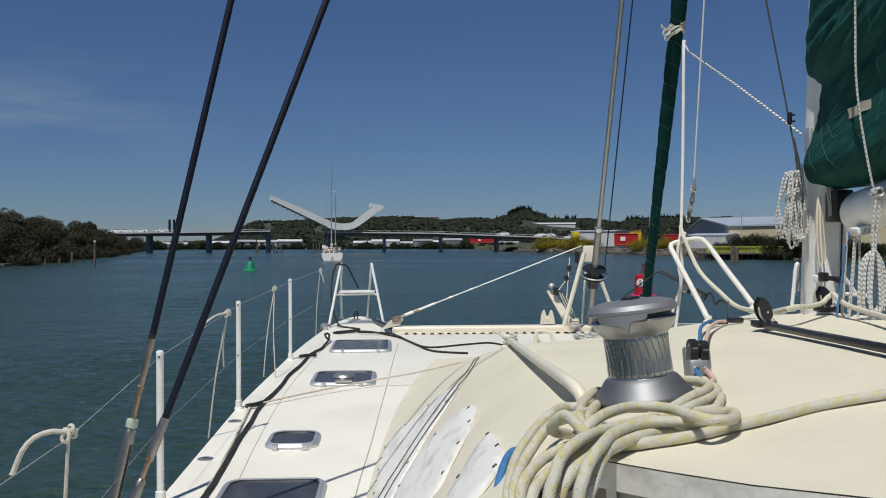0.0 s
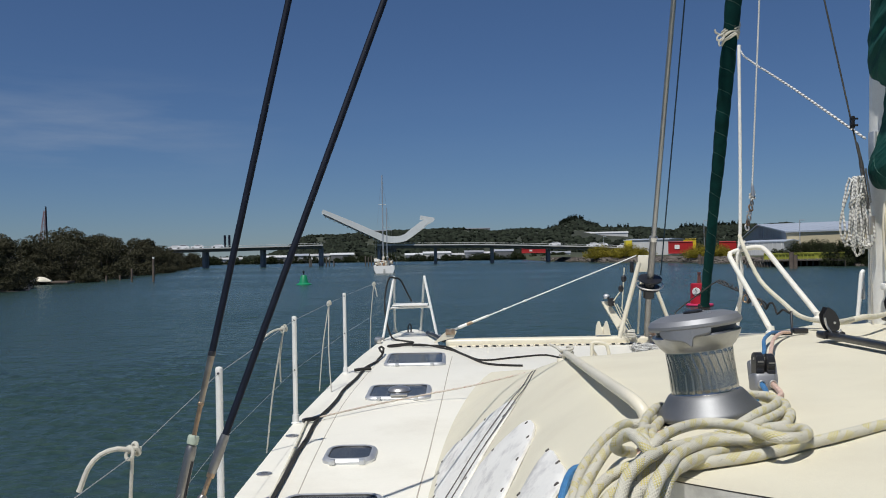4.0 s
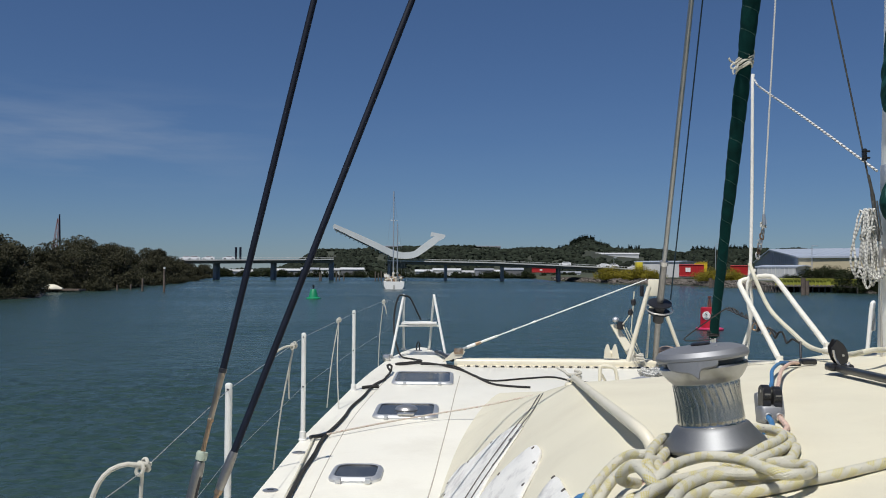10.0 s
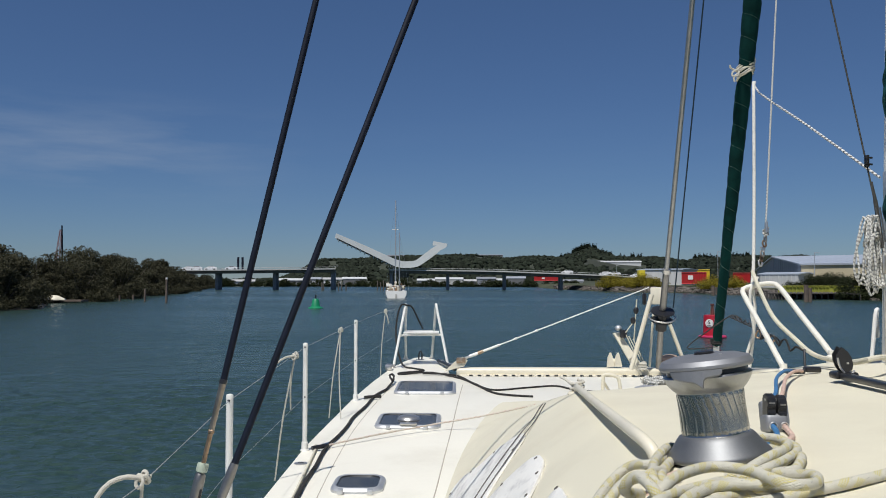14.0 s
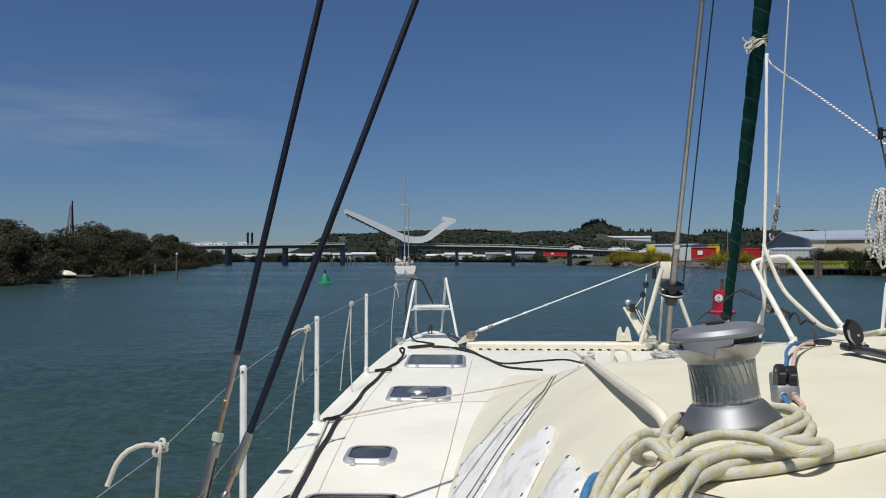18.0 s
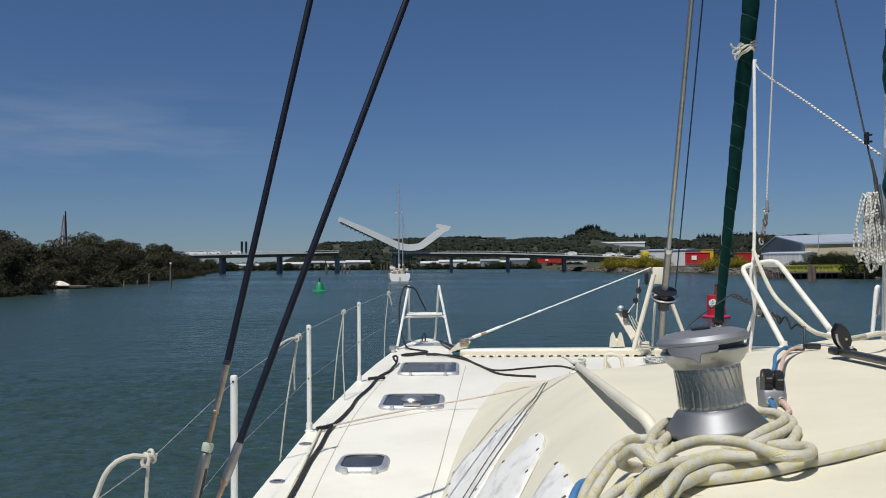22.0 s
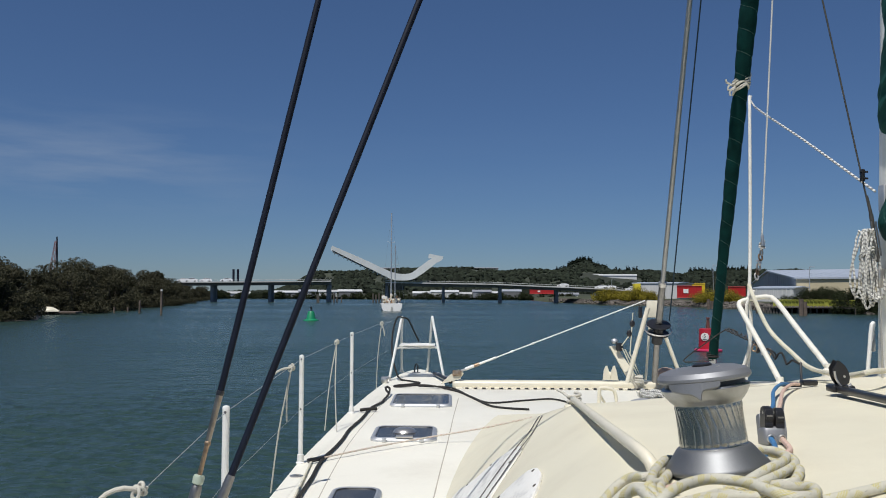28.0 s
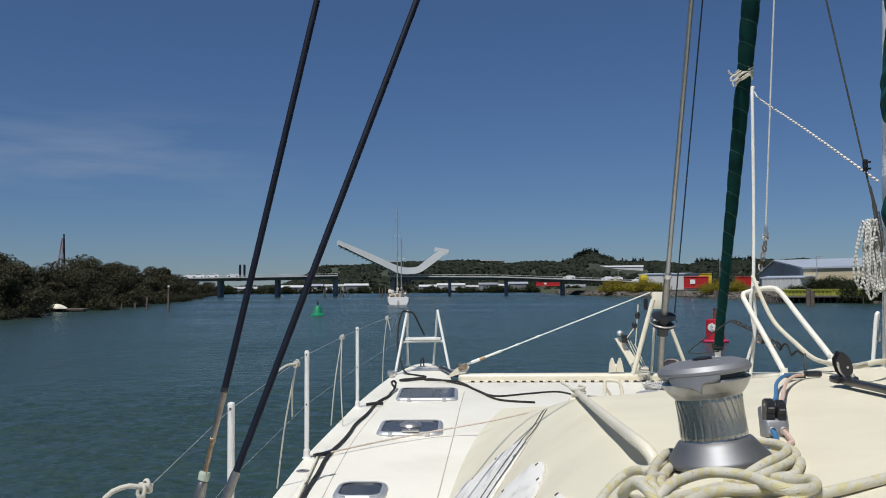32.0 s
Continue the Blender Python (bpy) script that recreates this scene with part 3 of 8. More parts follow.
def hatch(x0, x1, y0, y1, r, border, extras=()):
    z = zd(y0)
    h = thing("deck_hatch", ((x0 + x1) / 2, y0, z), "aluminium-framed deck hatch with a smoked acrylic pane, closed", "hatch", "hatches on the side deck")
    bm = B()
    rings = []
    for inset, up in ((0.0, -0.004), (0.0, 0.012), (0.008, 0.022), (border * 0.7, 0.027), (border, 0.024), (border, 0.010)):
        rings.append([bm.verts.new(p) for p in rounded(x0 + inset, x1 - inset, y0 + inset, y1 - inset, max(r - inset * 0.6, 0.01), z + up)])
    for a, b in zip(rings, rings[1:]):
        for i in range(len(a)):
            j = (i + 1) % len(a)
            bm.faces.new((a[i], a[j], b[j], b[i]))
    rim = part("frame", bm, ALU, h)
    bm = B()
    prism(bm, rounded(x0 + border - 0.002, x1 - border + 0.002, y0 + border - 0.002, y1 - border + 0.002, max(r - border * 0.6, 0.01), z + 0.008), (0, 0, 0.011))
    pane = part("pane", bm, SMOKED, h, "smoked acrylic pane")
    bm = B()
    inner = rounded(x0 + border, x1 - border, y0 + border, y1 - border, max(r - border * 0.6, 0.01), z + 0.0195)
    sweep(bm, [Vector(p) for p in inner] + [Vector(inner[0])], 0.004, 6, soft=False)
    part("gasket", bm, BLACK, rim)
    for fx in (0.22, 0.78):
        bm = B()
        box(bm, (x0 + (x1 - x0) * fx, y0 - 0.004, z + 0.014), (0.028, 0.03, 0.026), 0.005)
        part("hinge", bm, ALU, rim)
    if "vent" in extras:
        m = Matrix.Translation(((x0 + x1) / 2, (y0 + y1) / 2 + 0.02, z + 0.018))
        bm = B()
        lathe(bm, [(0.075, 0.0), (0.078, 0.008), (0.07, 0.022), (0.05, 0.032), (0.02, 0.036), (0.003, 0.0365)], 28, m)
        part("vent", bm, STEEL, pane, "round stainless ventilator cap")
    if "handle" in extras:
        bm = B()
        box(bm, ((x0 + x1) / 2 + 0.01, y0 + border * 0.4, z + 0.034), (0.11, 0.03, 0.016), 0.005)
        part("latch", bm, STEEL, rim)
    return h


hatch(-0.495, 0.015, 6.86, 7.50, 0.07, 0.026)
hatch(-0.515, -0.085, 5.42, 5.90, 0.07, 0.030, ("vent", "handle"))
hatch(-0.575, -0.325, 3.885, 4.18, 0.07, 0.026)
hatch(-0.645, -0.235, 2.72, 3.38, 0.07, 0.027)

# flush deck fillers
for x, y in ((-0.808, 3.75), (-0.812, 4.48)):
    f = thing("deck_filler", (x, y, zd(y)), "flush oval metal filler cap in the deck", "cap", "filler caps")
    bm = B()
    lathe(bm, [(0.036, -0.003), (0.036, 0.003), (0.032, 0.005), (0.003, 0.005)], 20, Matrix.Translation((x, y, zd(y))))
    part("plate", bm, STEEL, f)
    bm = B()
    box(bm, (x, y, zd(y) + 0.0055), (0.03, 0.006, 0.003))
    part("slot", bm, BLACK, f)

# ---- stanchions, lifelines and the lashings that hang from them ----
POSTS = ((-0.842, 3.14, 1.945), (-0.848, 4.796, 2.018), (-0.766, 6.554, 2.07))
for x, y, top in POSTS:
    s = thing("stanchion", (x, y, zd(y)), "white-painted stanchion post at the deck edge", "post", "stanchions along the side deck")
    bm = B()
    rod(bm, (x, y, zd(y) + 0.02), (x, y, top - 0.004), 0.0135, n=14)
    pst = part("post", bm, WHITE, s)
    bm = B()
    lathe(bm, [(0.026, 0.0), (0.026, 0.006), (0.020, 0.010), (0.0185, 0.05), (0.014, 0.052)], 18, Matrix.Translation((x, y, zd(y) - 0.001)))
    part("socket", bm, WHITE, s)
    bm = B()
    lathe(bm, [(0.0138, -0.012), (0.0142, 0.0), (0.012, 0.006), (0.002, 0.009)], 14, Matrix.Translation((x, y, top - 0.006)))
    part("cap", bm, WHITE, pst)
    for zz in (top - 0.022, (top + zd(y)) / 2):
        bm = B()
        rod(bm, (x, y - 0.0145, zz), (x, y + 0.0145, zz), 0.005, n=8)
        part("eyelet", bm, BLACK, pst)

UPPER = [(-0.74, -1.6, 1.78), (-0.755, 0.2, 1.82), (-0.761, 2.0, 1.872)] + [(x, y, t - 0.022) for x, y, t in POSTS] + [(-0.66, 7.7, 2.09), (-0.60, 8.5, 2.09)]
LOWER = [(-0.76, 0.2, 1.50), (-0.80, 2.0, 1.58)] + [(x, y, (t + zd(y)) / 2) for x, y, t in POSTS] + [(-0.63, 8.5, 1.80)]
for line, thick in ((UPPER, 0.0012), (LOWER, 0.0008)):
    bm = B()
    sweep(bm, line, thick, 6, soft=False)
    w = thing("lifeline", line[0], "thin grey wire lifeline through the stanchions", "wire", "lifelines")
    part("wire", bm, WIRE, w)


def lash(knot, feet, tail=None, r=0.0048):
    """A knot of white cord on the lifeline, with its ends hanging to the deck edge."""
    k = Vector(knot)
    ob = thing("lashing", k, "white cord knotted on the lifeline, hanging to the deck", "rope", "lashings on the lifeline")
    bm = B()
    turns = [k + Vector((0.0105 * math.cos(a) + 0.006 * math.sin(a * 0.37), 0.012 * math.sin(a * 0.43), 0.0125 * math.sin(a) + 0.006 * math.cos(a * 0.31))) for a in np.linspace(0, 19, 44)]
    sweep(bm, turns, r * 0.85, 8, 0.012)
    part("knot", bm, R_WHITE, ob)
    for f in feet:
        f = Vector(f)
        bm = B()
        mid = k.lerp(f, 0.5) + Vector((-0.01, 0, 0))
        sweep(bm, [k, mid, f], r * 0.85, 8, 0.03)
        part("strand", bm, R_WHITE, ob)
    if tail:
        bm = B()
        sweep(bm, [k] + [k + Vector(v) for v in tail], r * 1.15, 8, 0.015)
        part("tail", bm, R_WHITE, ob)


lash((-0.780, 4.12, 2.005), [(-0.88, 4.15, 1.385), (-0.815, 4.20, 1.73)], [(-0.04, -0.05, -0.005), (-0.075, -0.16, -0.035), (-0.085, -0.22, -0.065)])
lash((-0.797, 5.9, 2.030), [(-0.862, 5.82, 1.425), (-0.772, 5.76, 1.430)])
lash((-0.655, 8.0, 2.09), [(-0.70, 8.0, 1.47)], [(0.02, -0.01, -0.06), (0.03, 0.0, -0.12)])
lash((-0.760, 2.02, 1.885), [(-0.775, 2.05, 1.37)], [(-0.03, -0.02, 0.010), (-0.065, -0.04, 0.0), (-0.09, -0.05, -0.03), (-0.105, -0.055, -0.07), (-0.11, -0.06, -0.085)], r=0.0056)

# ---- shrouds ----
DULL = mat("dull_turnbuckle_steel", (0.27, 0.26, 0.245), rough=0.4, metal=0.9, var=0.15, scale=20, grain=0.06, bump=0.03)
SWAGE = mat("taupe_swage_metal", (0.27, 0.23, 0.185), rough=0.36, metal=0.9, var=0.25, scale=25, grain=0.08, bump=0.05, stain=(0.45, 0.40, 0.33), stain_amount=0.6, stain_scale=18)

def along(a, b, t):
    return Vector(a).lerp(Vector(b), t)


def shroud(foot, mark, top, z_sleeve, label, style):
    foot, top = Vector(foot), Vector(top)
    at = lambda z: foot + (top - foot) * ((z - foot.z) / (top.z - foot.z))
    s = thing("shroud", foot, label, "rigging", "side shrouds")
    bm = B()
    rod(bm, at(z_sleeve), at(top.z), 0.0112, n=12)
    part("sleeve", bm, NAVY, s, "dark plastic shroud cover")
    axis = (top - foot).normalized()
    turn = axis.to_track_quat("Z", "Y").to_matrix().to_4x4()
    place = lambda z: Matrix.Translation(at(z)) @ turn
    if style == 1:
        bm = B()
        lathe(bm, [(0.0128, 0.0), (0.0132, 0.004), (0.0132, 0.010), (0.0122, 0.014)], 16, place(z_sleeve - 0.004))
        part("sleeve_end", bm, BLACK, s)
        bm = B()
        rod(bm, at(1.895), at(z_sleeve + 0.01), 0.0088, 0.0112, n=14)
        part("swage", bm, SWAGE, s, "weathered taupe metal swage")
        bm = B()
        rod(bm, at(1.79), at(1.90), 0.0078, n=12)
        part("stud", bm, BRONZE, s, "brown oxidised stud")
        bm = B()
        lathe(bm, [(0.0095, -0.006), (0.011, -0.004), (0.011, 0.004), (0.0095, 0.006)], 6, place(1.895))
        part("locknut", bm, BRONZE, s)
        bm = B()
        lathe(bm, [(0.015, -0.022), (0.0175, -0.020), (0.0185, 0.0), (0.0165, 0.006), (0.0085, 0.008)], 18, place(1.79))
        part("tape", bm, TAPE, s, "pale tape wrapped over the turnbuckle end")
        z0, z1, w = 1.38, 1.77, 0.0175
    else:
        bm = B()
        lathe(bm, [(0.0090, -0.120), (0.0125, -0.112), (0.0142, -0.090), (0.0148, -0.050), (0.0138, -0.010), (0.0126, 0.002), (0.0122, 0.004)], 20, place(z_sleeve))
        part("swage", bm, DULL, s, "worn steel cone")
        bm = B()
        rod(bm, at(1.655), at(1.735), 0.0078, n=12)
        part("stud", bm, BRONZE, s, "brown oxidised stud")
        bm = B()
        lathe(bm, [(0.010, -0.010), (0.0125, -0.007), (0.0125, 0.007), (0.010, 0.010)], 6, place(1.712))
        part("locknut", bm, BRONZE, s)
        z0, z1, w = 1.38, 1.655, 0.016
    bm = B()
    length = (at(z1) - at(z0)).length
    lathe(bm, [(w * 0.6, 0.0), (w * 0.95, 0.012), (w, 0.03), (w, length - 0.03), (w * 0.95, length - 0.01), (w * 0.6, length)], 22, place(z0))
    tb = part("turnbuckle_body", bm, DULL, s, "open steel turnbuckle body")
    for ang in (218, 38):
        way = turn.to_3x3() @ Vector((math.cos(radians(ang)), math.sin(radians(ang)), 0))
        bm = B()
        sweep(bm, [at(z0 + 0.10) + way * (w - 0.003), at(z1 - 0.05) + way * (w - 0.003)], 0.0062, 8, soft=False)
        part("slot", bm, BLACK, tb, "dark slot with the threaded rod inside")
    bm = B()
    box(bm, at(z0 - 0.04), (0.012, 0.04, 0.20), 0.004)
    part("chainplate", bm, STEEL, s)


S1 = Vector((-0.732, 2.643, 2.05))
S1D = Vector((0.247, 0.107, 1.168))
S2 = Vector((-0.65, 2.478, 1.823))
S2D = Vector((0.486, 0.252, 1.384))
shroud(S1 - S1D * 0.62, S1, S1 + S1D * 9, 2.05, "dark-sleeved wire shroud with a bronze and steel turnbuckle", 1)
shroud(S2 - S2D * 0.36, S2, S2 + S2D * 5, 1.823, "dark-sleeved lower shroud with a polished steel turnbuckle", 2)

# ---- bow pulpit ----
pul = thing("bow_pulpit", (-0.36, 8.9, 1.49), "white tubular bow pulpit with a slatted seat", "railing")
LO, LI, RI, RO = (-0.625, 8.60, 1.485), (-0.545, 9.42, 1.505), (-0.255, 9.42, 1.505), (-0.062, 8.68, 1.487)
TL, TR = Vector((-0.515, 8.86, 2.125)), Vector((-0.195, 8.86, 2.128))
for o, i, t, s in ((LO, LI, TL, -1), (RO, RI, TR, 1)):
    bm = B()
    o, i = Vector(o), Vector(i)
    sweep(bm, [o, o.lerp(t, 0.5) + Vector((0, 0, 0)), o.lerp(t, 0.93), t + Vector((-0.012 * s * 0, 0.02, 0)), t + Vector((-s * 0.004, 0.075, -0.03)), i.lerp(t, 0.75), i.lerp(t, 0.3), i], 0.0135, 12, 0.03)
    part("hoop", bm, WHITE, pul)
    for f in (o, i):
        bm = B()
        lathe(bm, [(0.032, -0.004), (0.032, 0.006), (0.02, 0.012), (0.019, 0.04), (0.014, 0.042)], 16, Matrix.Translation(f))
        part("foot", bm, STEEL, pul)
a, b = along(LO, TL, 0.49), along(RO, TR, 0.49)
bm = B()
sweep(bm, [a, a + Vector((0.04, 0.05, 0.012)), b + Vector((-0.04, 0.05, 0.012)), b], 0.012, 10, 0.03)
part("crossbar", bm, WHITE, pul)
for k in range(3):
    bm = B()
    box(bm, ((a.x + b.x) / 2, a.y + 0.08 + 0.10 * k, a.z + 0.035), (0.37, 0.075, 0.014), 0.004)
    part("slat", bm, WHITE, pul)
bm = B()
sweep(bm, [along(LI, TL, 0.52), along(RI, TR, 0.52)], 0.011, 10, 0.1)
part("crossbar", bm, WHITE, pul)

bit = thing("deck_cleat", (-0.37, 9.3, 1.50), "dark anchor-line bitt on the bow", "cleat")
bm = B()
sweep(bm, [(-0.395, 9.3, 1.50), (-0.39, 9.3, 1.575), (-0.375, 9.3, 1.60), (-0.36, 9.3, 1.58), (-0.362, 9.3, 1.50)], 0.008, 8, 0.02)
part("loop", bm, BLACK, bit)
bm = B()
box(bm, (-0.378, 9.3, 1.505), (0.09, 0.05, 0.012), 0.004)
part("base", bm, STEEL, bit)

ch = thing("fairlead_roller", (-0.10, 8.35, zd(8.4)), "black-sheathed hose and metal fairlead at the bow", "fairlead")
bm = B()
sweep(bm, [(-0.17, 9.0, 1.525), (-0.10, 8.65, 1.53), (0.0, 8.28, 1.515)], 0.022, 10, 0.05)
part("hose", bm, BLACK, ch)
bm = B()
rod(bm, (-0.13, 8.82, 1.53), (-0.12, 8.76, 1.53), 0.0245, n=12)
part("band", bm, ALU, ch)
for x, y in ((-0.655, 8.42), (-0.03, 8.5)):
    bm = B()
    box(bm, (x, y, zd(y) + 0.03), (0.07, 0.12, 0.06), 0.014)
    part("bracket", bm, STEEL, ch)

# ---- forward crossbeam, trampoline lacing, bridle ----
BY = 8.3
beam = thing("crossbeam", (MID, BY, 1.5), "cream forward crossbeam between the bows", "beam")
bm = B()
box(bm, (MID, BY, 1.478), (3.86, 0.15, 0.098), 0.03, seg=3)
part("beam", bm, CREAM, beam)
bm = B()
box(bm, (MID, BY - 0.12, 1.450), (3.80, 0.10, 0.035), 0.008)
part("flange", bm, CREAM, beam)
lace = thing("trampoline", (MID, 8.1, 1.45), "white trampoline edge laced to the crossbeam with cord", "trampoline")
bm = B()
box(bm, (MID, 8.06, 1.442), (3.7, 0.14, 0.012), 0.004)
part("webbing", bm, GELEDGE, lace, "white webbing border")
bm = B()
zig = []
for k in range(74):
    x = 0.12 + k * 0.05
    zig += [(x, BY - 0.15, 1.472), (x + 0.018, BY - 0.205, 1.450)]
sweep(bm, zig, 0.0045, 5, soft=False)
part("lacing", bm, R_WHITE, lace)
for k in range(44):
    x = 0.16 + k * 0.082
    bm = B()
    box(bm, (x, BY - 0.172, 1.468), (0.034, 0.012, 0.014), 0.003)
    part("toggle", bm, BLACK, lace)

br = thing("bridle", (0.02, 8.25, 1.58), "white bridle wire with a tensioner from bow to bowsprit", "rigging")
b0, b1 = Vector((0.055, 8.28, 1.60)), Vector((1.90, 8.25, 2.315))
bm = B()
rod(bm, along(b0, b1, 0.2), b1, 0.0056, n=10)
part("wire", bm, WHITE, br)
bm = B()
rod(bm, along(b0, b1, 0.02), along(b0, b1, 0.05), 0.012, n=10)
part("fork", bm, STEEL, br)
bm = B()
rod(bm, along(b0, b1, 0.05), along(b0, b1, 0.115), 0.016, n=12)
part("tensioner", bm, WHITE, br)
bm = B()
rod(bm, along(b0, b1, 0.115), along(b0, b1, 0.2), 0.0115, n=12)
part("tensioner_sleeve", bm, WHITE, br)
bm = B()
rod(bm, along(b0, b1, 0.095), along(b0, b1, 0.125), 0.0165, n=12)
part("collar", bm, BRONZE, br, "tarnished collar")
for f in (0.2, 0.29, 0.40):
    bm = B()
    rod(bm, along(b0, b1, f), along(b0, b1, f + 0.012), 0.0125, n=12)
    part("ferrule", bm, STEEL, br)
tang = thing("bridle_tang", (0.0, 8.28, 1.56), "galvanised plate tang at the beam end", "fitting")
bm = B()
prism(bm, [(-0.10, 8.24, 1.49), (0.10, 8.24, 1.545), (0.13, 8.24, 1.60), (0.08, 8.24, 1.635), (0.0, 8.24, 1.585)], (0, 0.012, 0))
part("plate", bm, CREAM, tang, "stained cream-painted plate")
bm = B()
box(bm, (0.065, 8.25, 1.600), (0.09, 0.05, 0.055), 0.01)
part("shackle", bm, BRONZE, tang, "tarnished shackle")
# ---- winch ----
JAW = mat("grey_jaw_alloy", (0.36, 0.365, 0.37), rough=0.34, metal=0.9, var=0.08, scale=20, bump=0.02)
FLARE = mat("dark_satin_anodising", (0.22, 0.226, 0.232), rough=0.53, spec=0.4, metal=0.8, var=0.06, scale=20, grain=0.03, gscale=300, bump=0.02)
W_TOP, W_LEAN = Vector((0.560, 1.765, 2.222)), Vector((-0.128, 0.045, 1.0)).normalized()
W_M = Matrix.Translation(W_TOP - W_LEAN * 0.256) @ W_LEAN.to_track_quat("Z", "Y").to_matrix().to_4x4() @ Matrix.Diagonal((1, 1, 1.153, 1))
win = thing("winch", W_TOP - W_LEAN * 0.256, "large grey anodised self-tailing winch on the coachroof", "winch")
bm = B()
lathe(bm, [(0.096, -0.03), (0.099, 0.0), (0.103, 0.022), (0.104, 0.025), (0.101, 0.0275)], 56, W_M)
part("base_skirt", bm, FLARE, win, "dark anodised skirt")
bm = B()
lathe(bm, [(0.105, 0.0290), (0.1085, 0.0300), (0.1105, 0.0335), (0.1100, 0.0375), (0.1070, 0.0410), (0.0990, 0.0490), (0.0900, 0.0590), (0.0835, 0.0670), (0.0785, 0.0720), (0.0730, 0.0750)], 72, W_M)
part("base_flange", bm, FLARE, win, "grey anodised flared base")


def drum_mesh():
    bm = B()
    rows, ribs, per = [], 27, 12
    n = ribs * per
    prof = [(0.0725, 0.0740), (0.0712, 0.0765)] + [(0.0706 - 0.0014 * math.sin(math.pi * i / 22), 0.078 + 0.074 * i / 22) for i in range(23)] + [(0.0712, 0.1545), (0.072, 0.158)]
    for r, z in prof:
        ring = []
        end = min(1.0, max(0.0, min(z - 0.0775, 0.1535 - z) / 0.0035))
        for k in range(n):
            a = 6.28319 * k / n
            lift = max(0.0, z - 0.113) * 19.0           # the grips run straight below and slant above
            w = (k / per + lift) % 1.0
            groove = math.exp(-((min(w, 1 - w)) / 0.11) ** 2)
            flat = 0.0010 * (w - 0.5)
            rr = r + end * (0.0012 * (1 - groove) + flat * (1 - groove))
            ring.append(bm.verts.new(W_M @ Vector((rr * math.cos(a), rr * math.sin(a), z))))
        rows.append(ring)
    for a, b in zip(rows, rows[1:]):
        for k in range(n):
            bm.faces.new((a[k], a[(k + 1) % n], b[(k + 1) % n], b[k]))
    return bm


part("drum", drum_mesh(), DRUM, win, "ribbed worn metal drum", angle=28)
bm = B()
lathe(bm, [(0.0715, 0.153), (0.074, 0.156), (0.079, 0.160), (0.086, 0.168), (0.092, 0.177), (0.0945, 0.183), (0.092, 0.186), (0.070, 0.1865)], 56, W_M)
part("lower_jaw", bm, JAW, win, "bright lower line-gripping jaw")
bm = B()
lathe(bm, [(0.060, 0.184), (0.085, 0.186), (0.085, 0.195), (0.060, 0.196)], 56, W_M)
part("jaw_ring", bm, BLACK, win, "dark ribbed gripping ring")
bm = B()
lathe(bm, [(0.080, 0.1945), (0.096, 0.196), (0.0995, 0.200), (0.0995, 0.205), (0.092, 0.2135), (0.070, 0.2195), (0.040, 0.2215), (0.024, 0.222), (0.022, 0.220), (0.003, 0.220)], 56, W_M)
wcap = part("cap", bm, ANOD, win, "grey anodised winch cap")
bm = B()
lathe(bm, [(0.020, 0.219), (0.021, 0.2245), (0.018, 0.2265), (0.012, 0.2255), (0.003, 0.225)], 28, W_M)
part("handle_socket", bm, BLACK, wcap, "black handle socket")
for a in (40, 160, 280):
    bm = B()
    m = W_M @ Matrix.Translation((0.055 * math.cos(radians(a)), 0.055 * math.sin(radians(a)), 0.2185))
    lathe(bm, [(0.0045, -0.002), (0.0045, 0.0025), (0.003, 0.0035), (0.0008, 0.002)], 10, m)
    part("cap_screw", bm, STEEL, wcap)


def arm_mesh():
    """The line stripper: a curved shelf under the cap, whose feeder nose droops over the lower jaw."""
    bm = B()
    rows = []
    spots = [(-45, 0.1890), (-43, 0.1850), (-38, 0.1818), (-31, 0.1800), (-24, 0.1785), (-16, 0.1768), (-11, 0.1745), (-8, 0.1712), (-5.5, 0.1675), (-4, 0.1655), (-3.0, 0.1660), (-2.3, 0.1715),
             (-1.2, 0.1780), (0.5, 0.1812), (3, 0.1828), (8, 0.1838), (14, 0.1846), (19, 0.1856), (21, 0.1875), (22, 0.1900)]
    for a, low in spots:
        a = radians(a)
        out = 0.0985 if low > 0.18 else 0.0985 + 0.002
        rows.append([bm.verts.new(W_M @ Vector((r * math.cos(a), r * math.sin(a), z))) for r, z in ((0.082, low), (out - 0.003, low), (out, low + 0.003), (0.0985, 0.198), (0.086, 0.198))])
    for a, b in zip(rows, rows[1:]):
        for k in range(5):
            bm.faces.new((a[k], a[(k + 1) % 5], b[(k + 1) % 5], b[k]))
    bm.faces.new(rows[0][::-1])
    bm.faces.new(rows[-1])
    return bm


part("stripper_arm", arm_mesh(), ANOD, win, "grey line stripper with a drooping feeder nose")

# ---- the sheet coiled round the winch ----
coil = thing("rope_coil", (0.45, 1.5, 2.0), "thick yellow-flecked white rope coiled round the winch foot", "rope")
RR = 0.0102


def strand(pts, r=RR, step=0.014):
    bm = B()
    sweep(bm, pts, r, 12, step)
    part("strand", bm, R_MAIN, coil)


for k in range(2):                                     # turns round the winch foot, behind it
    pts = []
    for i in range(20):
        a = radians(62 + 200 * i / 19)
        rad = 0.120 + 0.010 * k
        pts.append(W_M @ Vector((rad * math.cos(a), rad * math.sin(a), 0.004 + 0.021 * k)))
    strand(pts)
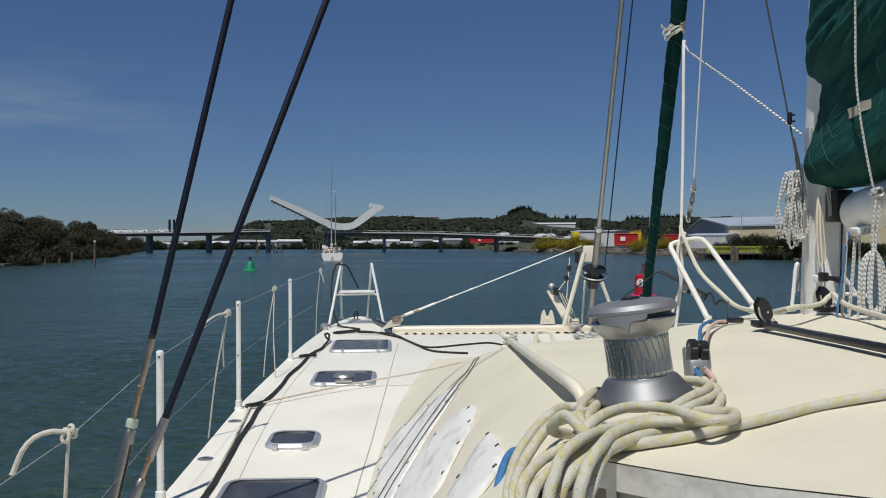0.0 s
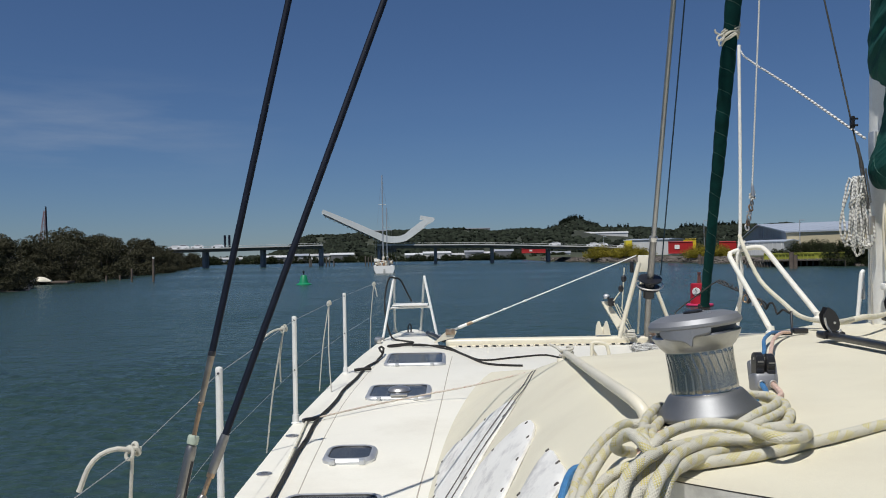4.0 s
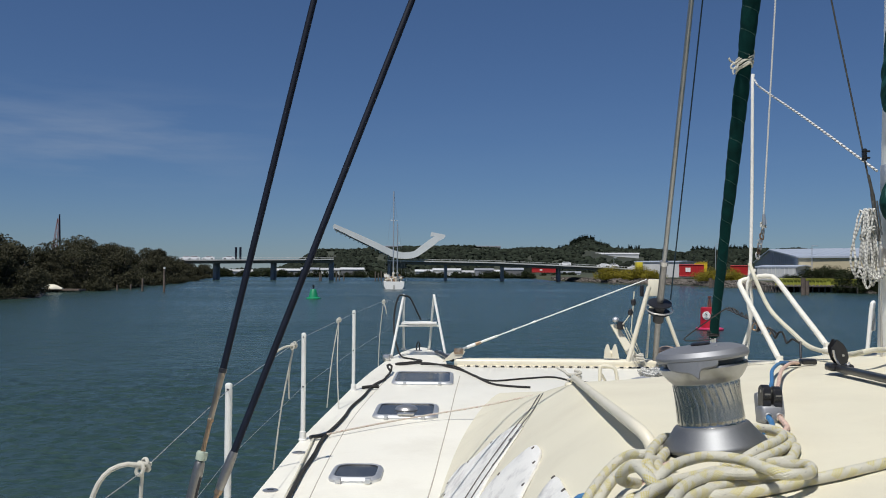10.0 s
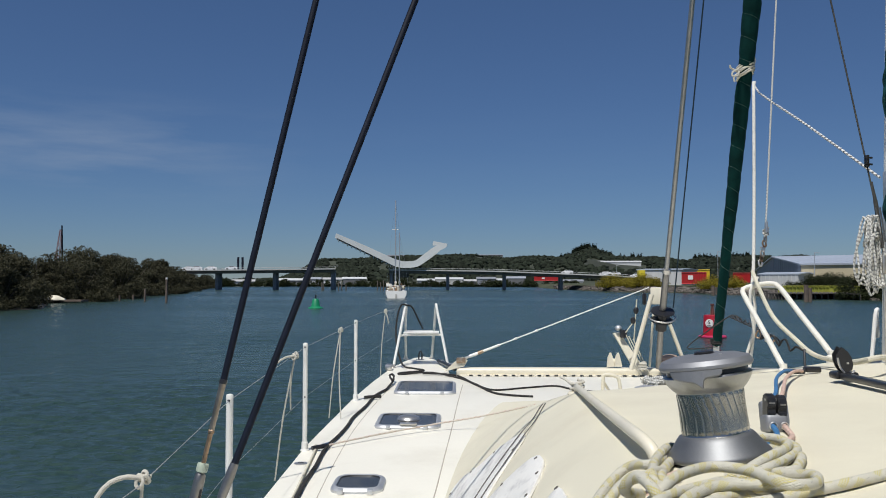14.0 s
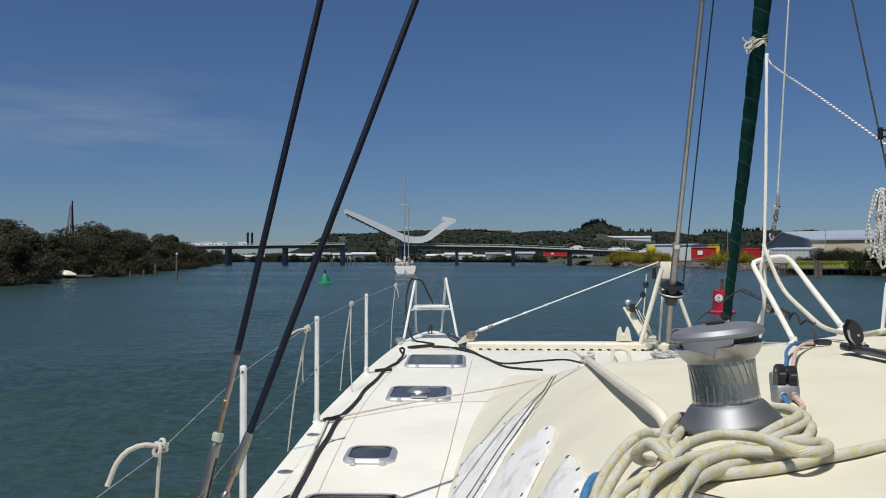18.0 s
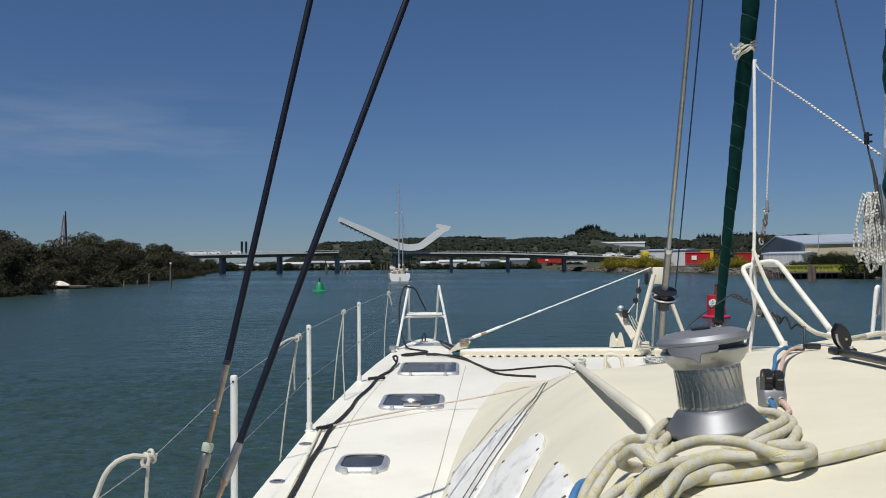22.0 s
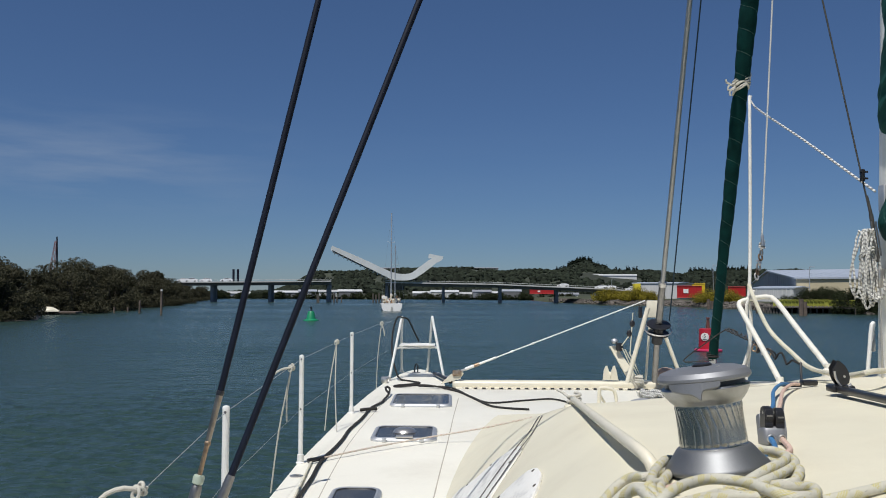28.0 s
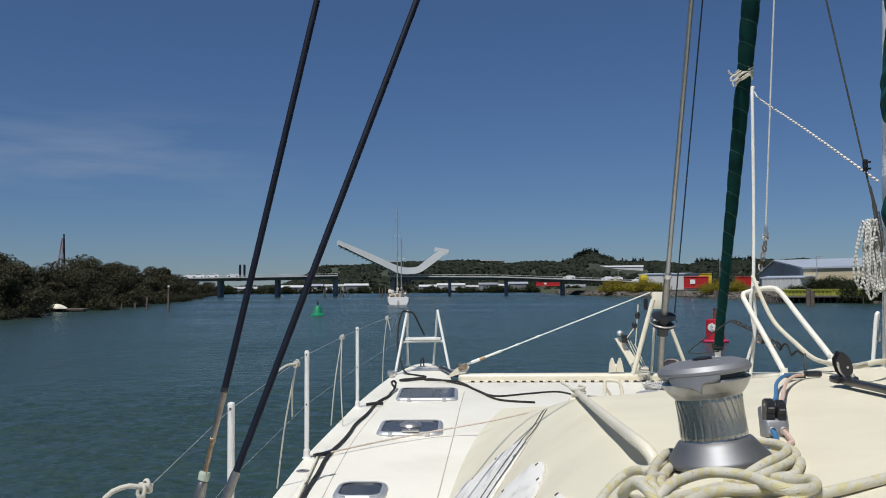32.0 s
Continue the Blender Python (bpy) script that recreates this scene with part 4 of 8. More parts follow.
# bights led over the cabin's corner
strand([(0.486, 1.808, 1.990), (0.422, 1.668, 2.003), (0.393, 1.703, 1.994), (0.364, 1.71, 1.975), (0.313, 1.62, 1.956), (0.270, 1.528, 1.934), (0.241, 1.414, 1.920), (0.225, 1.33, 1.89), (0.218, 1.29, 1.80)])
strand([(0.440, 1.62, 2.000), (0.412, 1.59, 2.006), (0.388, 1.549, 2.007), (0.346, 1.552, 1.993), (0.309, 1.495, 1.979), (0.269, 1.416, 1.957), (0.241, 1.330, 1.946), (0.229, 1.280, 1.926), (0.224, 1.26, 1.83)])
strand([(0.340, 1.40, 1.975), (0.347, 1.36, 1.999), (0.354, 1.34, 2.016), (0.370, 1.35, 2.032), (0.419, 1.42, 2.038), (0.492, 1.493, 2.036), (0.541, 1.459, 2.039), (0.558, 1.384, 2.042), (0.578, 1.331, 2.042), (0.628, 1.368, 2.035), (0.658, 1.419, 2.031), (0.666, 1.463, 2.029), (0.652, 1.497, 2.021), (0.630, 1.56, 2.010), (0.62, 1.60, 2.0)])
strand([(0.645, 1.44, 2.012), (0.612, 1.418, 2.018), (0.563, 1.40, 2.024), (0.522, 1.40, 2.026), (0.460, 1.381, 2.025), (0.400, 1.307, 2.025), (0.363, 1.235, 2.023), (0.335, 1.19, 2.013), (0.319, 1.17, 1.989), (0.311, 1.165, 1.959), (0.308, 1.165, 1.86)])
strand([(0.600, 1.43, 2.008), (0.565, 1.406, 2.015), (0.507, 1.452, 2.018), (0.464, 1.413, 2.021), (0.403, 1.356, 2.023), (0.346, 1.28, 2.027), (0.308, 1.24, 2.015), (0.291, 1.215, 2.004), (0.279, 1.195, 1.983), (0.268, 1.185, 1.953), (0.264, 1.185, 1.85)])
strand([(0.58, 1.43, 2.003), (0.528, 1.417, 2.004), (0.473, 1.372, 2.008), (0.415, 1.31, 2.009), (0.377, 1.255, 2.009), (0.354, 1.215, 1.998), (0.340, 1.195, 1.973), (0.330, 1.19, 1.948), (0.327, 1.19, 1.85)])
strand([(0.40, 1.43, 1.995), (0.363, 1.399, 1.990), (0.331, 1.392, 1.981), (0.297, 1.37, 1.972), (0.264, 1.32, 1.963), (0.245, 1.29, 1.948), (0.237, 1.27, 1.926), (0.234, 1.265, 1.83)])
strand([(0.36, 1.37, 1.980), (0.323, 1.35, 1.968), (0.302, 1.344, 1.955), (0.278, 1.316, 1.945), (0.256, 1.269, 1.928), (0.25, 1.26, 1.84)])
strand([(0.41, 1.32, 2.0), (0.372, 1.27, 2.006), (0.327, 1.235, 1.993), (0.305, 1.215, 1.977), (0.289, 1.205, 1.947), (0.285, 1.205, 1.85)])
strand([(0.47, 1.43, 2.0), (0.445, 1.419, 2.005), (0.394, 1.34, 2.016), (0.330, 1.27, 1.998), (0.304, 1.235, 1.980), (0.288, 1.22, 1.942), (0.284, 1.22, 1.85)])
# bights round the winch's far side
strand([(0.545, 1.57, 2.0), (0.572, 1.554, 2.011), (0.591, 1.558, 2.022), (0.644, 1.612, 2.031), (0.704, 1.694, 2.029), (0.735, 1.755, 2.029), (0.733, 1.815, 2.030), (0.70, 1.86, 2.025), (0.65, 1.90, 2.02)])
strand([(0.56, 1.55, 2.003), (0.591, 1.544, 2.012), (0.619, 1.557, 2.020), (0.683, 1.638, 2.018), (0.750, 1.745, 2.015), (0.766, 1.815, 2.017), (0.74, 1.88, 2.016), (0.68, 1.93, 2.012)])
strand([(0.61, 1.56, 2.004), (0.652, 1.571, 2.010), (0.678, 1.576, 2.012), (0.717, 1.644, 2.013), (0.742, 1.70, 2.013), (0.765, 1.77, 2.0)])
strand([(0.539, 1.945, 1.986), (0.490, 1.826, 2.004), (0.437, 1.694, 2.005), (0.401, 1.564, 2.006), (0.398, 1.512, 1.997), (0.42, 1.47, 1.99)])
strand([(0.520, 1.85, 1.985), (0.496, 1.784, 1.990), (0.440, 1.638, 1.998), (0.415, 1.54, 1.999), (0.43, 1.49, 1.99)])
# the hitch that gathers the bights
strand([(0.364, 1.50, 1.983), (0.324, 1.42, 2.006), (0.314, 1.40, 2.019), (0.321, 1.385, 2.036), (0.332, 1.37, 2.046), (0.341, 1.33, 2.043), (0.349, 1.305, 2.031), (0.362, 1.31, 2.018), (0.375, 1.34, 2.0)])
# the standing part, led away across the roof
strand([(0.40, 1.36, 1.99), (0.440, 1.345, 1.998), (0.477, 1.354, 2.0), (0.559, 1.374, 2.005), (0.653, 1.417, 2.012), (0.717, 1.442, 2.018), (0.789, 1.481, 2.022), (0.862, 1.515, 2.028), (0.940, 1.533, 2.036), (1.023, 1.552, 2.043), (1.4, 1.65, 2.072), (2.0, 1.75, 2.09)], 0.0104, 0.02)
cd = thing("hanging_line", (0.28, 1.76, 1.88), "blue cord hanging down the cabin side behind the rope", "rope")
bm = B()
sweep(bm, [(0.305, 1.70, 1.905), (0.285, 1.68, 1.908), (0.263, 1.636, 1.900), (0.240, 1.575, 1.87), (0.22, 1.53, 1.78)], 0.0085, 8, 0.03)
part("cord", bm, BLUE, cd)
cd = thing("hanging_line", (0.40, 1.58, 2.0), "faded pink cord under the coiled rope", "rope")
bm = B()
sweep(bm, [(0.46, 1.60, 2.0), (0.41, 1.57, 1.985), (0.37, 1.55, 1.94), (0.34, 1.52, 1.88)], 0.008, 8, 0.03)
part("cord", bm, PINK, cd)

# ---- rope clutch and its lines ----
def roof_z(x, y):
    best = min(((roof_point(y, a) - Vector((x, y, 0))).xy.length, roof_point(y, a).z) for a in np.linspace(0.4, 1, 121))
    return best[1]


cl = thing("rope_clutch", (0.815, 2.06, 2.0), "twin black rope clutch on a grey base", "clutch")
cz = roof_z(0.815, 2.07)
lean = Matrix.Rotation(radians(-14), 3, "X")
bm = B()
box(bm, (0.820, 2.062, cz + 0.019), (0.058, 0.056, 0.048), 0.011, lean, seg=3)
box(bm, (0.820, 2.092, cz + 0.042), (0.050, 0.030, 0.06), 0.008, lean)
part("base", bm, ANOD, cl, "grey rounded clutch body")
for dx in (0.0285,):
    bm = B()
    prism(bm, [(0.820 + dx - 0.003, 2.062 + a, cz + b) for a, b in ((-0.014, 0.0), (-0.018, 0.03), (-0.008, 0.062), (0.004, 0.084), (0.020, 0.088), (0.032, 0.070), (0.036, 0.0))], (0.006, 0, 0))
    part("side_cheek", bm, ANOD, cl)
for dx in (-0.0138, 0.0138):
    bm = B()
    drop = 0.004 if dx > 0 else 0.0
    outline = [(-0.016, 0.040), (-0.023, 0.046), (-0.021, 0.056), (-0.017, 0.059), (-0.017, 0.062), (-0.024, 0.065), (-0.024, 0.080), (-0.018, 0.091), (-0.004, 0.096), (0.010, 0.092), (0.016, 0.080), (0.016, 0.040)]
    prism(bm, [(0.820 + dx - 0.0105, 2.062 + a, cz + b - drop) for a, b in outline], (0.021, 0, 0))
    bmesh.ops.bevel(bm, geom=bm.edges[:], offset=0.0022, segments=2, affect="EDGES")
    lv = part("lever", bm, BLACK, cl)
    bm = B()
    box(bm, (0.820 + dx, 2.0375, cz + 0.074 - drop), (0.014, 0.002, 0.004), 0.0)
    part("lever_mark", bm, DULL, lv)
    bm = B()
    rod(bm, (0.820 + dx - 0.011, 2.056, cz + 0.080), (0.820 + dx + 0.011, 2.056, cz + 0.080), 0.004, n=8)
    part("pivot_pin", bm, STEEL, lv)
    bm = B()
    sweep(bm, [Vector((0.820 + dx, 2.030, cz + 0.019)) + Vector((0.0085 * math.cos(a), 0, 0.0085 * math.sin(a))) for a in np.linspace(0, 6.28319, 17)], 0.0022, 6, soft=False)
    part("rope_guide", bm, STEEL, cl)
    bm = B()
    rod(bm, (0.820 + dx, 2.0315, cz + 0.019), (0.820 + dx, 2.036, cz + 0.019), 0.0082, n=12)
    part("rope_hole", bm, BLACK, cl)
for dx, m, name, lab in ((-0.0145, BLUE, "blue_line", "blue control line led through the clutch"), (0.0145, PINK, "pink_line", "faded pink control line led through the clutch")):
    ln = thing(name, (0.815 + dx, 2.0, cz), lab, "rope")
    bm = B()
    e = 0.04 if dx > 0 else 0.0
    sweep(bm, [(1.375 + e, 3.36, 2.018), (1.28 + e, 3.20, 2.034), (1.12 + e * 0.8, 2.85, 2.046), (0.96 + e * 0.5, 2.43, 2.048), (0.825 + dx, 2.11, cz + 0.055)], 0.0062, 8, 0.05)
    part("line", bm, m, ln)
    bm = B()
    sweep(bm, [(0.820 + dx, 2.040, cz + 0.019), (0.816 + dx, 2.0, cz + 0.013), (0.795 + dx * 1.3, 1.93, cz + 0.010), (0.755 + dx * 1.5, 1.87, cz + 0.010)], 0.0068, 8, 0.02)
    part("tail", bm, m, ln)
st = thing("fairlead_strip", (1.42, 3.38, 2.01), "black line organiser at the roof's front edge", "fairlead")
bm = B()
box(bm, (1.385, 3.37, 2.016), (0.075, 0.045, 0.018), 0.005)
part("body", bm, BLACK, st)
bm = B()
box(bm, (1.465, 3.39, 2.022), (0.062, 0.045, 0.022), 0.007)
part("body", bm, BLACK, st)
bm = B()
sweep(bm, [(1.515, 3.58, 1.99), (1.520, 3.60, 2.04), (1.528, 3.62, 2.085)], 0.0052, 8, 0.05)
part("pin", bm, BLACK, st)

# ---- grab rail on the coachroof ----
gr = thing("grab_rail", (0.55, 3.0, 1.9), "cream-painted tubular grab rail on the coachroof edge", "handrail")
bm = B()
sweep(bm, [(0.462, 1.778, 1.95), (0.459, 1.782, 1.985), (0.452, 1.792, 2.008), (0.443, 1.825, 2.021), (0.438, 1.90, 2.024), (0.456, 2.21, 2.005), (0.487, 2.73, 1.973), (0.541, 3.50, 1.922), (0.570, 3.80, 1.894), (0.586, 3.93, 1.880), (0.595, 3.985, 1.84)], 0.0148, 14, 0.03)
part("tube", bm, CREAM, gr)
for x, y, z in ((0.597, 3.985, 1.842), (0.463, 1.775, 1.955)):
    bm = B()
    lathe(bm, [(0.045, -0.012), (0.047, 0.002), (0.040, 0.010), (0.022, 0.014)], 18, Matrix.Translation((x, y, z)))
    part("foot", bm, CREAM, gr)
kn = thing("lashing", (0.57, 4.05, 1.88), "pale cord tied round the grab rail's foot", "rope")
bm = B()
sweep(bm, [Vector((0.597 + 0.03 * math.cos(a), 3.985 + 0.03 * math.sin(a), 1.855 + 0.002 * i)) for i, a in enumerate(np.linspace(0, 14, 26))], 0.007, 8, 0.01)
part("knot", bm, R_WHITE, kn)
bm = B()
sweep(bm, [(0.585, 4.01, 1.87), (0.56, 4.06, 1.895), (0.535, 4.12, 1.905)], 0.007, 8, 0.02)
part("tail", bm, R_WHITE, kn)

hd = thing("foredeck_handle", (1.2, 6.5, 1.5), "small white hoop handle on the foredeck", "handle")
bm = B()
sweep(bm, [(1.145, 6.5, 1.44), (1.150, 6.5, 1.62), (1.165, 6.5, 1.657), (1.25, 6.5, 1.645), (1.275, 6.5, 1.60), (1.292, 6.5, 1.44)], 0.014, 10, 0.03)
part("hoop", bm, CREAM, hd)
bm = B()
sweep(bm, [(1.155, 6.5, 1.60), (1.26, 6.7, 1.46)], 0.011, 10, 0.05)
part("brace", bm, CREAM, hd)
cap = thing("deck_vent", (1.62, 7.06, 1.5), "low grey mushroom ventilator on the foredeck", "vent")
bm = B()
lathe(bm, [(0.08, -0.06), (0.085, 0.0), (0.115, 0.005), (0.11, 0.02), (0.06, 0.035), (0.004, 0.04)], 24, Matrix.Translation((1.62, 7.06, 1.47)))
part("cap", bm, ALU, cap)
hp = thing("rope_heap", (1.78, 7.25, 1.5), "heap of flecked cord on the foredeck", "rope")
rnd = random.Random(4)
for k in range(5):
    bm = B()
    sweep(bm, [(1.775 + 0.15 * math.cos(a * 1.3 + k) * rnd.uniform(0.5, 1), 7.25 + 0.14 * math.sin(a + k) * rnd.uniform(0.5, 1), 1.465 + 0.09 * rnd.random()) for a in np.linspace(0, 12, 22)], 0.0075, 6, 0.04)
    part("cord", bm, R_FLECK, hp)

# ---- cords and cables lying on the side deck ----
def lay(name, pts, r, m, label, up=0.0):
    ob = thing(name, (pts[0][0], pts[0][1], zd(pts[0][1])), label, "rope")
    bm = B()
    sweep(bm, [(p[0], p[1], zd(p[1]) + r + (p[2] if len(p) > 2 else 0.0)) for p in pts], r, 8, 0.03)
    part("cord", bm, m, ob)
    return ob


sq = thing("black_cable", (-0.7, 5, 1.41), "thick black sheathed cable along the side deck, looped at its end", "cable")
bm = B()
line = [(-0.535, 7.36, 0.03), (-0.562, 7.44, 0.045), (-0.570, 7.53, 0.055), (-0.553, 7.60, 0.055), (-0.533, 7.56, 0.045), (-0.535, 7.46, 0.025), (-0.545, 7.33, 0.008), (-0.575, 7.05, 0), (-0.632, 6.663, 0), (-0.68, 5.784, 0), (-0.705, 5.159, 0), (-0.728, 4.712, 0),
        (-0.713, 4.08, 0), (-0.70, 3.595, 0), (-0.689, 3.339, 0), (-0.68, 2.9, 0), (-0.66, 2.2, 0)]
line = [v for a, b in zip(line, line[1:]) for v in (a, tuple((p + q) / 2 for p, q in zip(a, b)))] + line[-1:]
sweep(bm, [(x + 0.005 * math.sin(y * 7.3) + 0.003 * math.sin(y * 17 + 1), y, zd(y) + 0.013 + h) for x, y, h in line], 0.0095, 10, 0.03)
part("sheath", bm, CORDB, sq)
lay("black_line", [(-0.50, 8.85, 0.615), (-0.554, 8.83, 0.625), (-0.590, 8.80, 0.53), (-0.608, 8.76, 0.385), (-0.598, 8.70, 0.225), (-0.566, 8.65, 0.105), (-0.514, 8.58, 0.012), (-0.41, 8.50, 0.0), (-0.30, 8.25, 0.01), (-0.52, 8.14, 0.0), (-0.50, 8.05, 0.0),
                   (-0.23, 8.10, 0.01), (0.046, 7.80, 0), (0.194, 7.364, 0), (0.324, 6.931, 0), (0.45, 6.80, 0), (0.632, 6.735, 0)], 0.0090, CORDB, "black cord hung over the pulpit and lying across the foredeck")
lay("black_line", [(-0.50, 8.85, 0.615), (-0.45, 8.87, 0.60), (-0.385, 8.89, 0.47), (-0.335, 8.92, 0.365)], 0.009, CORDB, "end of a black cord over the pulpit seat")
lay("black_line", [(-0.30, 8.02, 0.012), (0.0, 7.93, 0.012), (0.18, 7.45, 0), (0.331, 7.086, 0), (0.626, 7.221, 0), (0.879, 7.32, 0), (1.041, 7.084, 0), (1.307, 6.995, 0), (1.7, 7.0, 0)], 0.0078, CORDB, "black cord lying across the foredeck")
lay("black_line", [(-0.70, 6.58, 0.006), (-0.63, 6.60, 0.012), (-0.575, 6.63, 0.008)], 0.013, CORDB, "short black cord end lying by a stanchion")
lay("jackline", [(-0.800, 4.86, 0.004), (-0.785, 4.80, 0.004), (-0.735, 4.0, 0.002), (-0.698, 3.339, 0.002), (-0.67, 2.6, 0.002)], 0.0075, R_CREAM, "cream jackline lying along the side deck")
jl = thing("red_fleck_line", (-0.5, 5.2, 1.42), "thin pale red-flecked line led across the deck to the cabin side", "rope")
bm = B()
sweep(bm, [(-0.79, 4.77, zd(4.77) + 0.02), (-0.457, 5.12, zd(5.12) + 0.028), (-0.107, 5.38, zd(5.38) + 0.045), (0.2, 5.40, 1.513), (0.52, 5.30, 1.60)], 0.0055, 8, 0.05)
part("line", bm, FLECKRED, jl)
bm = B()
sweep(bm, [(-0.80, 4.765, zd(4.77) + 0.02), (-0.72, 4.83, zd(4.83) + 0.022)], 0.013, 8, 0.05)
part("end_sleeve", bm, BLACK, jl)

# ---- bowsprit, anchor roller and furler ----
bs = thing("bowsprit", (1.95, 8.3, 1.55), "cream bowsprit frame with struts on the crossbeam", "bowsprit")
bm = B()
rod(bm, (1.680, 8.05, 1.535), (1.881, 8.05, 2.248), 0.022, n=14)
part("strut", bm, CREAM, bs)
bm = B()
rod(bm, (2.240, 8.22, 1.56), (2.085, 8.2, 1.97), 0.019, n=12)
part("strut", bm, CREAM, bs)
bm = B()
rod(bm, (1.895, 8.22, 1.55), (1.935, 8.2, 2.12), 0.012, n=12)
part("strut", bm, CREAM, bs)
bm = B()
box(bm, (1.965, 8.2, 2.235), (0.125, 0.03, 0.165), 0.012)
part("plate", bm, CREAM, bs)
bm = B()
prism(bm, [(1.57, 8.35, 1.86), (1.63, 8.35, 1.87), (1.87, 8.25, 1.50), (1.76, 8.25, 1.50)], (0, 0.05, 0))
part("anchor_board", bm, CREAM, bs)
for x in (1.523, 1.597):
    bm = B()
    prism(bm, [(x - 0.035, 8.25, 1.54), (x - 0.026, 8.25, 1.63), (x - 0.008, 8.25, 1.675), (x + 0.006, 8.25, 1.68), (x + 0.020, 8.25, 1.64), (x + 0.040, 8.25, 1.54)], (0, 0.025, 0))
    part("fluke_plate", bm, CREAM, bs)
bm = B()
ball(bm, (1.56, 8.3, 1.585), 0.035, 2)
part("roller", bm, CREAM, bs)
bm = B()
ball(bm, (1.615, 8.33, 1.915), 0.035, 2, (1, 1, 0.8))
part("roller_cap", bm, ALU, bs)
bm = B()
box(bm, (1.66, 8.30, 1.86), (0.07, 0.05, 0.08), 0.015)
part("pawl", bm, BLACK, bs)
bm = B()
ball(bm, (2.08, 8.18, 1.60), 0.085, 2, (1.3, 1, 0.9))
part("drum_guard", bm, mat("pinkish_buff_plastic", (0.42, 0.30, 0.23), rough=0.6), bs, "buff plastic guard")
for x0, x1, z0, z1 in ((1.724, 1.650, 1.98, 1.88), (1.760, 1.730, 2.20, 1.80), (1.655, 1.82, 1.86, 1.50), (1.681, 1.850, 1.849, 1.51), (1.722, 1.883, 1.821, 1.475)):
    bm = B()
    rod(bm, (x0, 8.15, z0), (x1, 8.15, z1), 0.006, n=6)
    part("line", bm, R_CREAM, bs)
for x, z in ((1.753, 2.095), (1.724, 1.999)):
    bm = B()
    ball(bm, (x, 8.15, z), 0.030, 2, (0.9, 0.5, 1.2))
    part("block", bm, BLACK, bs)
bm = B()
box(bm, (1.835, 8.16, 2.205), (0.035, 0.04, 0.11), 0.008)
part("jammer", bm, BLACK, bs)
bm = B()
sweep(bm, [(1.80 + 0.04 * math.sin(a * 2.1), 8.1 + 0.02 * math.cos(a), 1.60 - 0.004 * a) for a in np.linspace(0, 16, 24)], 0.01, 6, 0.03)
part("lashing", bm, R_WHITE, bs)

fu = thing("jib_furler", (1.95, 7.95, 1.6), "grey aluminium headsail furler with its drum and bare foil", "furler")
F0 = Vector((1.93, 7.843, 2.065))
FD = Vector((0.0, -0.995, 2.339))
bm = B()
rod(bm, F0 + FD * 0.13, F0 + FD * 5, 0.0215, n=14)
part("foil", bm, mat("weathered_foil", (0.40, 0.40, 0.39), rough=0.42, metal=0.8, var=0.1, scale=12, bump=0.03), fu)
bm = B()
rod(bm, F0 + FD * 0.02, F0 + FD * 0.17, 0.031, n=16)
part("torque_tube", bm, DULL, fu)
bm = B()
rod(bm, F0 + FD * 0.165, F0 + FD * 0.18, 0.038, n=16)
part("collar", bm, STEEL, fu)
fm = Matrix.Translation(F0 - FD * 0.005) @ FD.to_track_quat("Z", "Y").to_matrix().to_4x4()
bm = B()
lathe(bm, [(0.04, 0.06), (0.108, 0.055), (0.112, 0.045), (0.10, 0.035), (0.05, 0.03), (0.05, -0.03), (0.10, -0.035), (0.104, -0.045), (0.04, -0.055)], 32, fm)
part("drum", bm, BLACK, fu, "black furling drum")
bm = B()
sweep(bm, [fm @ Vector((0.122 * math.cos(a), 0.122 * math.sin(a), -0.01)) for a in np.linspace(0, 6.28319, 33)], 0.007, 8, soft=False)
part("guard_ring", bm, STEEL, fu)
bm = B()
lathe(bm, [(0.05, -0.14), (0.052, -0.06), (0.04, -0.055)], 18, fm)
part("hub", bm, BLACK, fu)
bm = B()
rod(bm, F0 - FD * 0.06, (1.94, 8.05, 1.55), 0.028, n=12)
part("link_plate", bm, DULL, fu)
ln = thing("navy_halyard", (1.99, 7.8, 2.0), "thin navy line beside the headsail foil", "rope")
bm = B()
rod(bm, F0 + Vector((0.09, 0, -0.05)) + FD * 0.05, F0 + Vector((0.075, 0, 0)) + FD * 4, 0.0062, n=8)
part("line", bm, mat("dark_teal_line", (0.008, 0.026, 0.038), rough=0.8), ln)

# ---- inner stay in its green sock ----
K0, K1, K2 = Vector((1.93, 6.20, 1.905)), Vector((1.93, 5.505, 3.77)), Vector((1.93, 3.9, 8.2))
sk = thing("staysail_sock", K0, "dark green canvas sock round the furled staysail", "sail cover")


SOCK_R = ((1.9, 2.6, 3.2, 3.6, 3.75, 3.85, 4.2, 8), (0.031, 0.036, 0.045, 0.050, 0.042, 0.047, 0.058, 0.066))
WRAP = 6.28319 / 0.135                                 # the lashing's turn for each metre of height


def sock_axis(z):
    return K0.lerp(K1, (z - K0.z) / (K1.z - K0.z)) if z < K1.z else K1.lerp(K2, (z - K1.z) / (K2.z - K1.z))


def sock_radius(z, a):
    """The sock's radius: pinched under each turn of the spiral lashing, with loose folds between the turns."""
    r = lerp_table(z, *SOCK_R)
    turn = ((a + WRAP * z) / 6.28319) % 1.0
    pinch = min(turn, 1 - turn) * 2
    w = Vector((math.cos(a) * 0.8, math.sin(a) * 0.8, z * 2.6))
    return r * (0.955 + 0.075 * min(1.0, pinch * 2.2) + 0.11 * noise.noise(w) + 0.05 * noise.noise(w * 3.1))


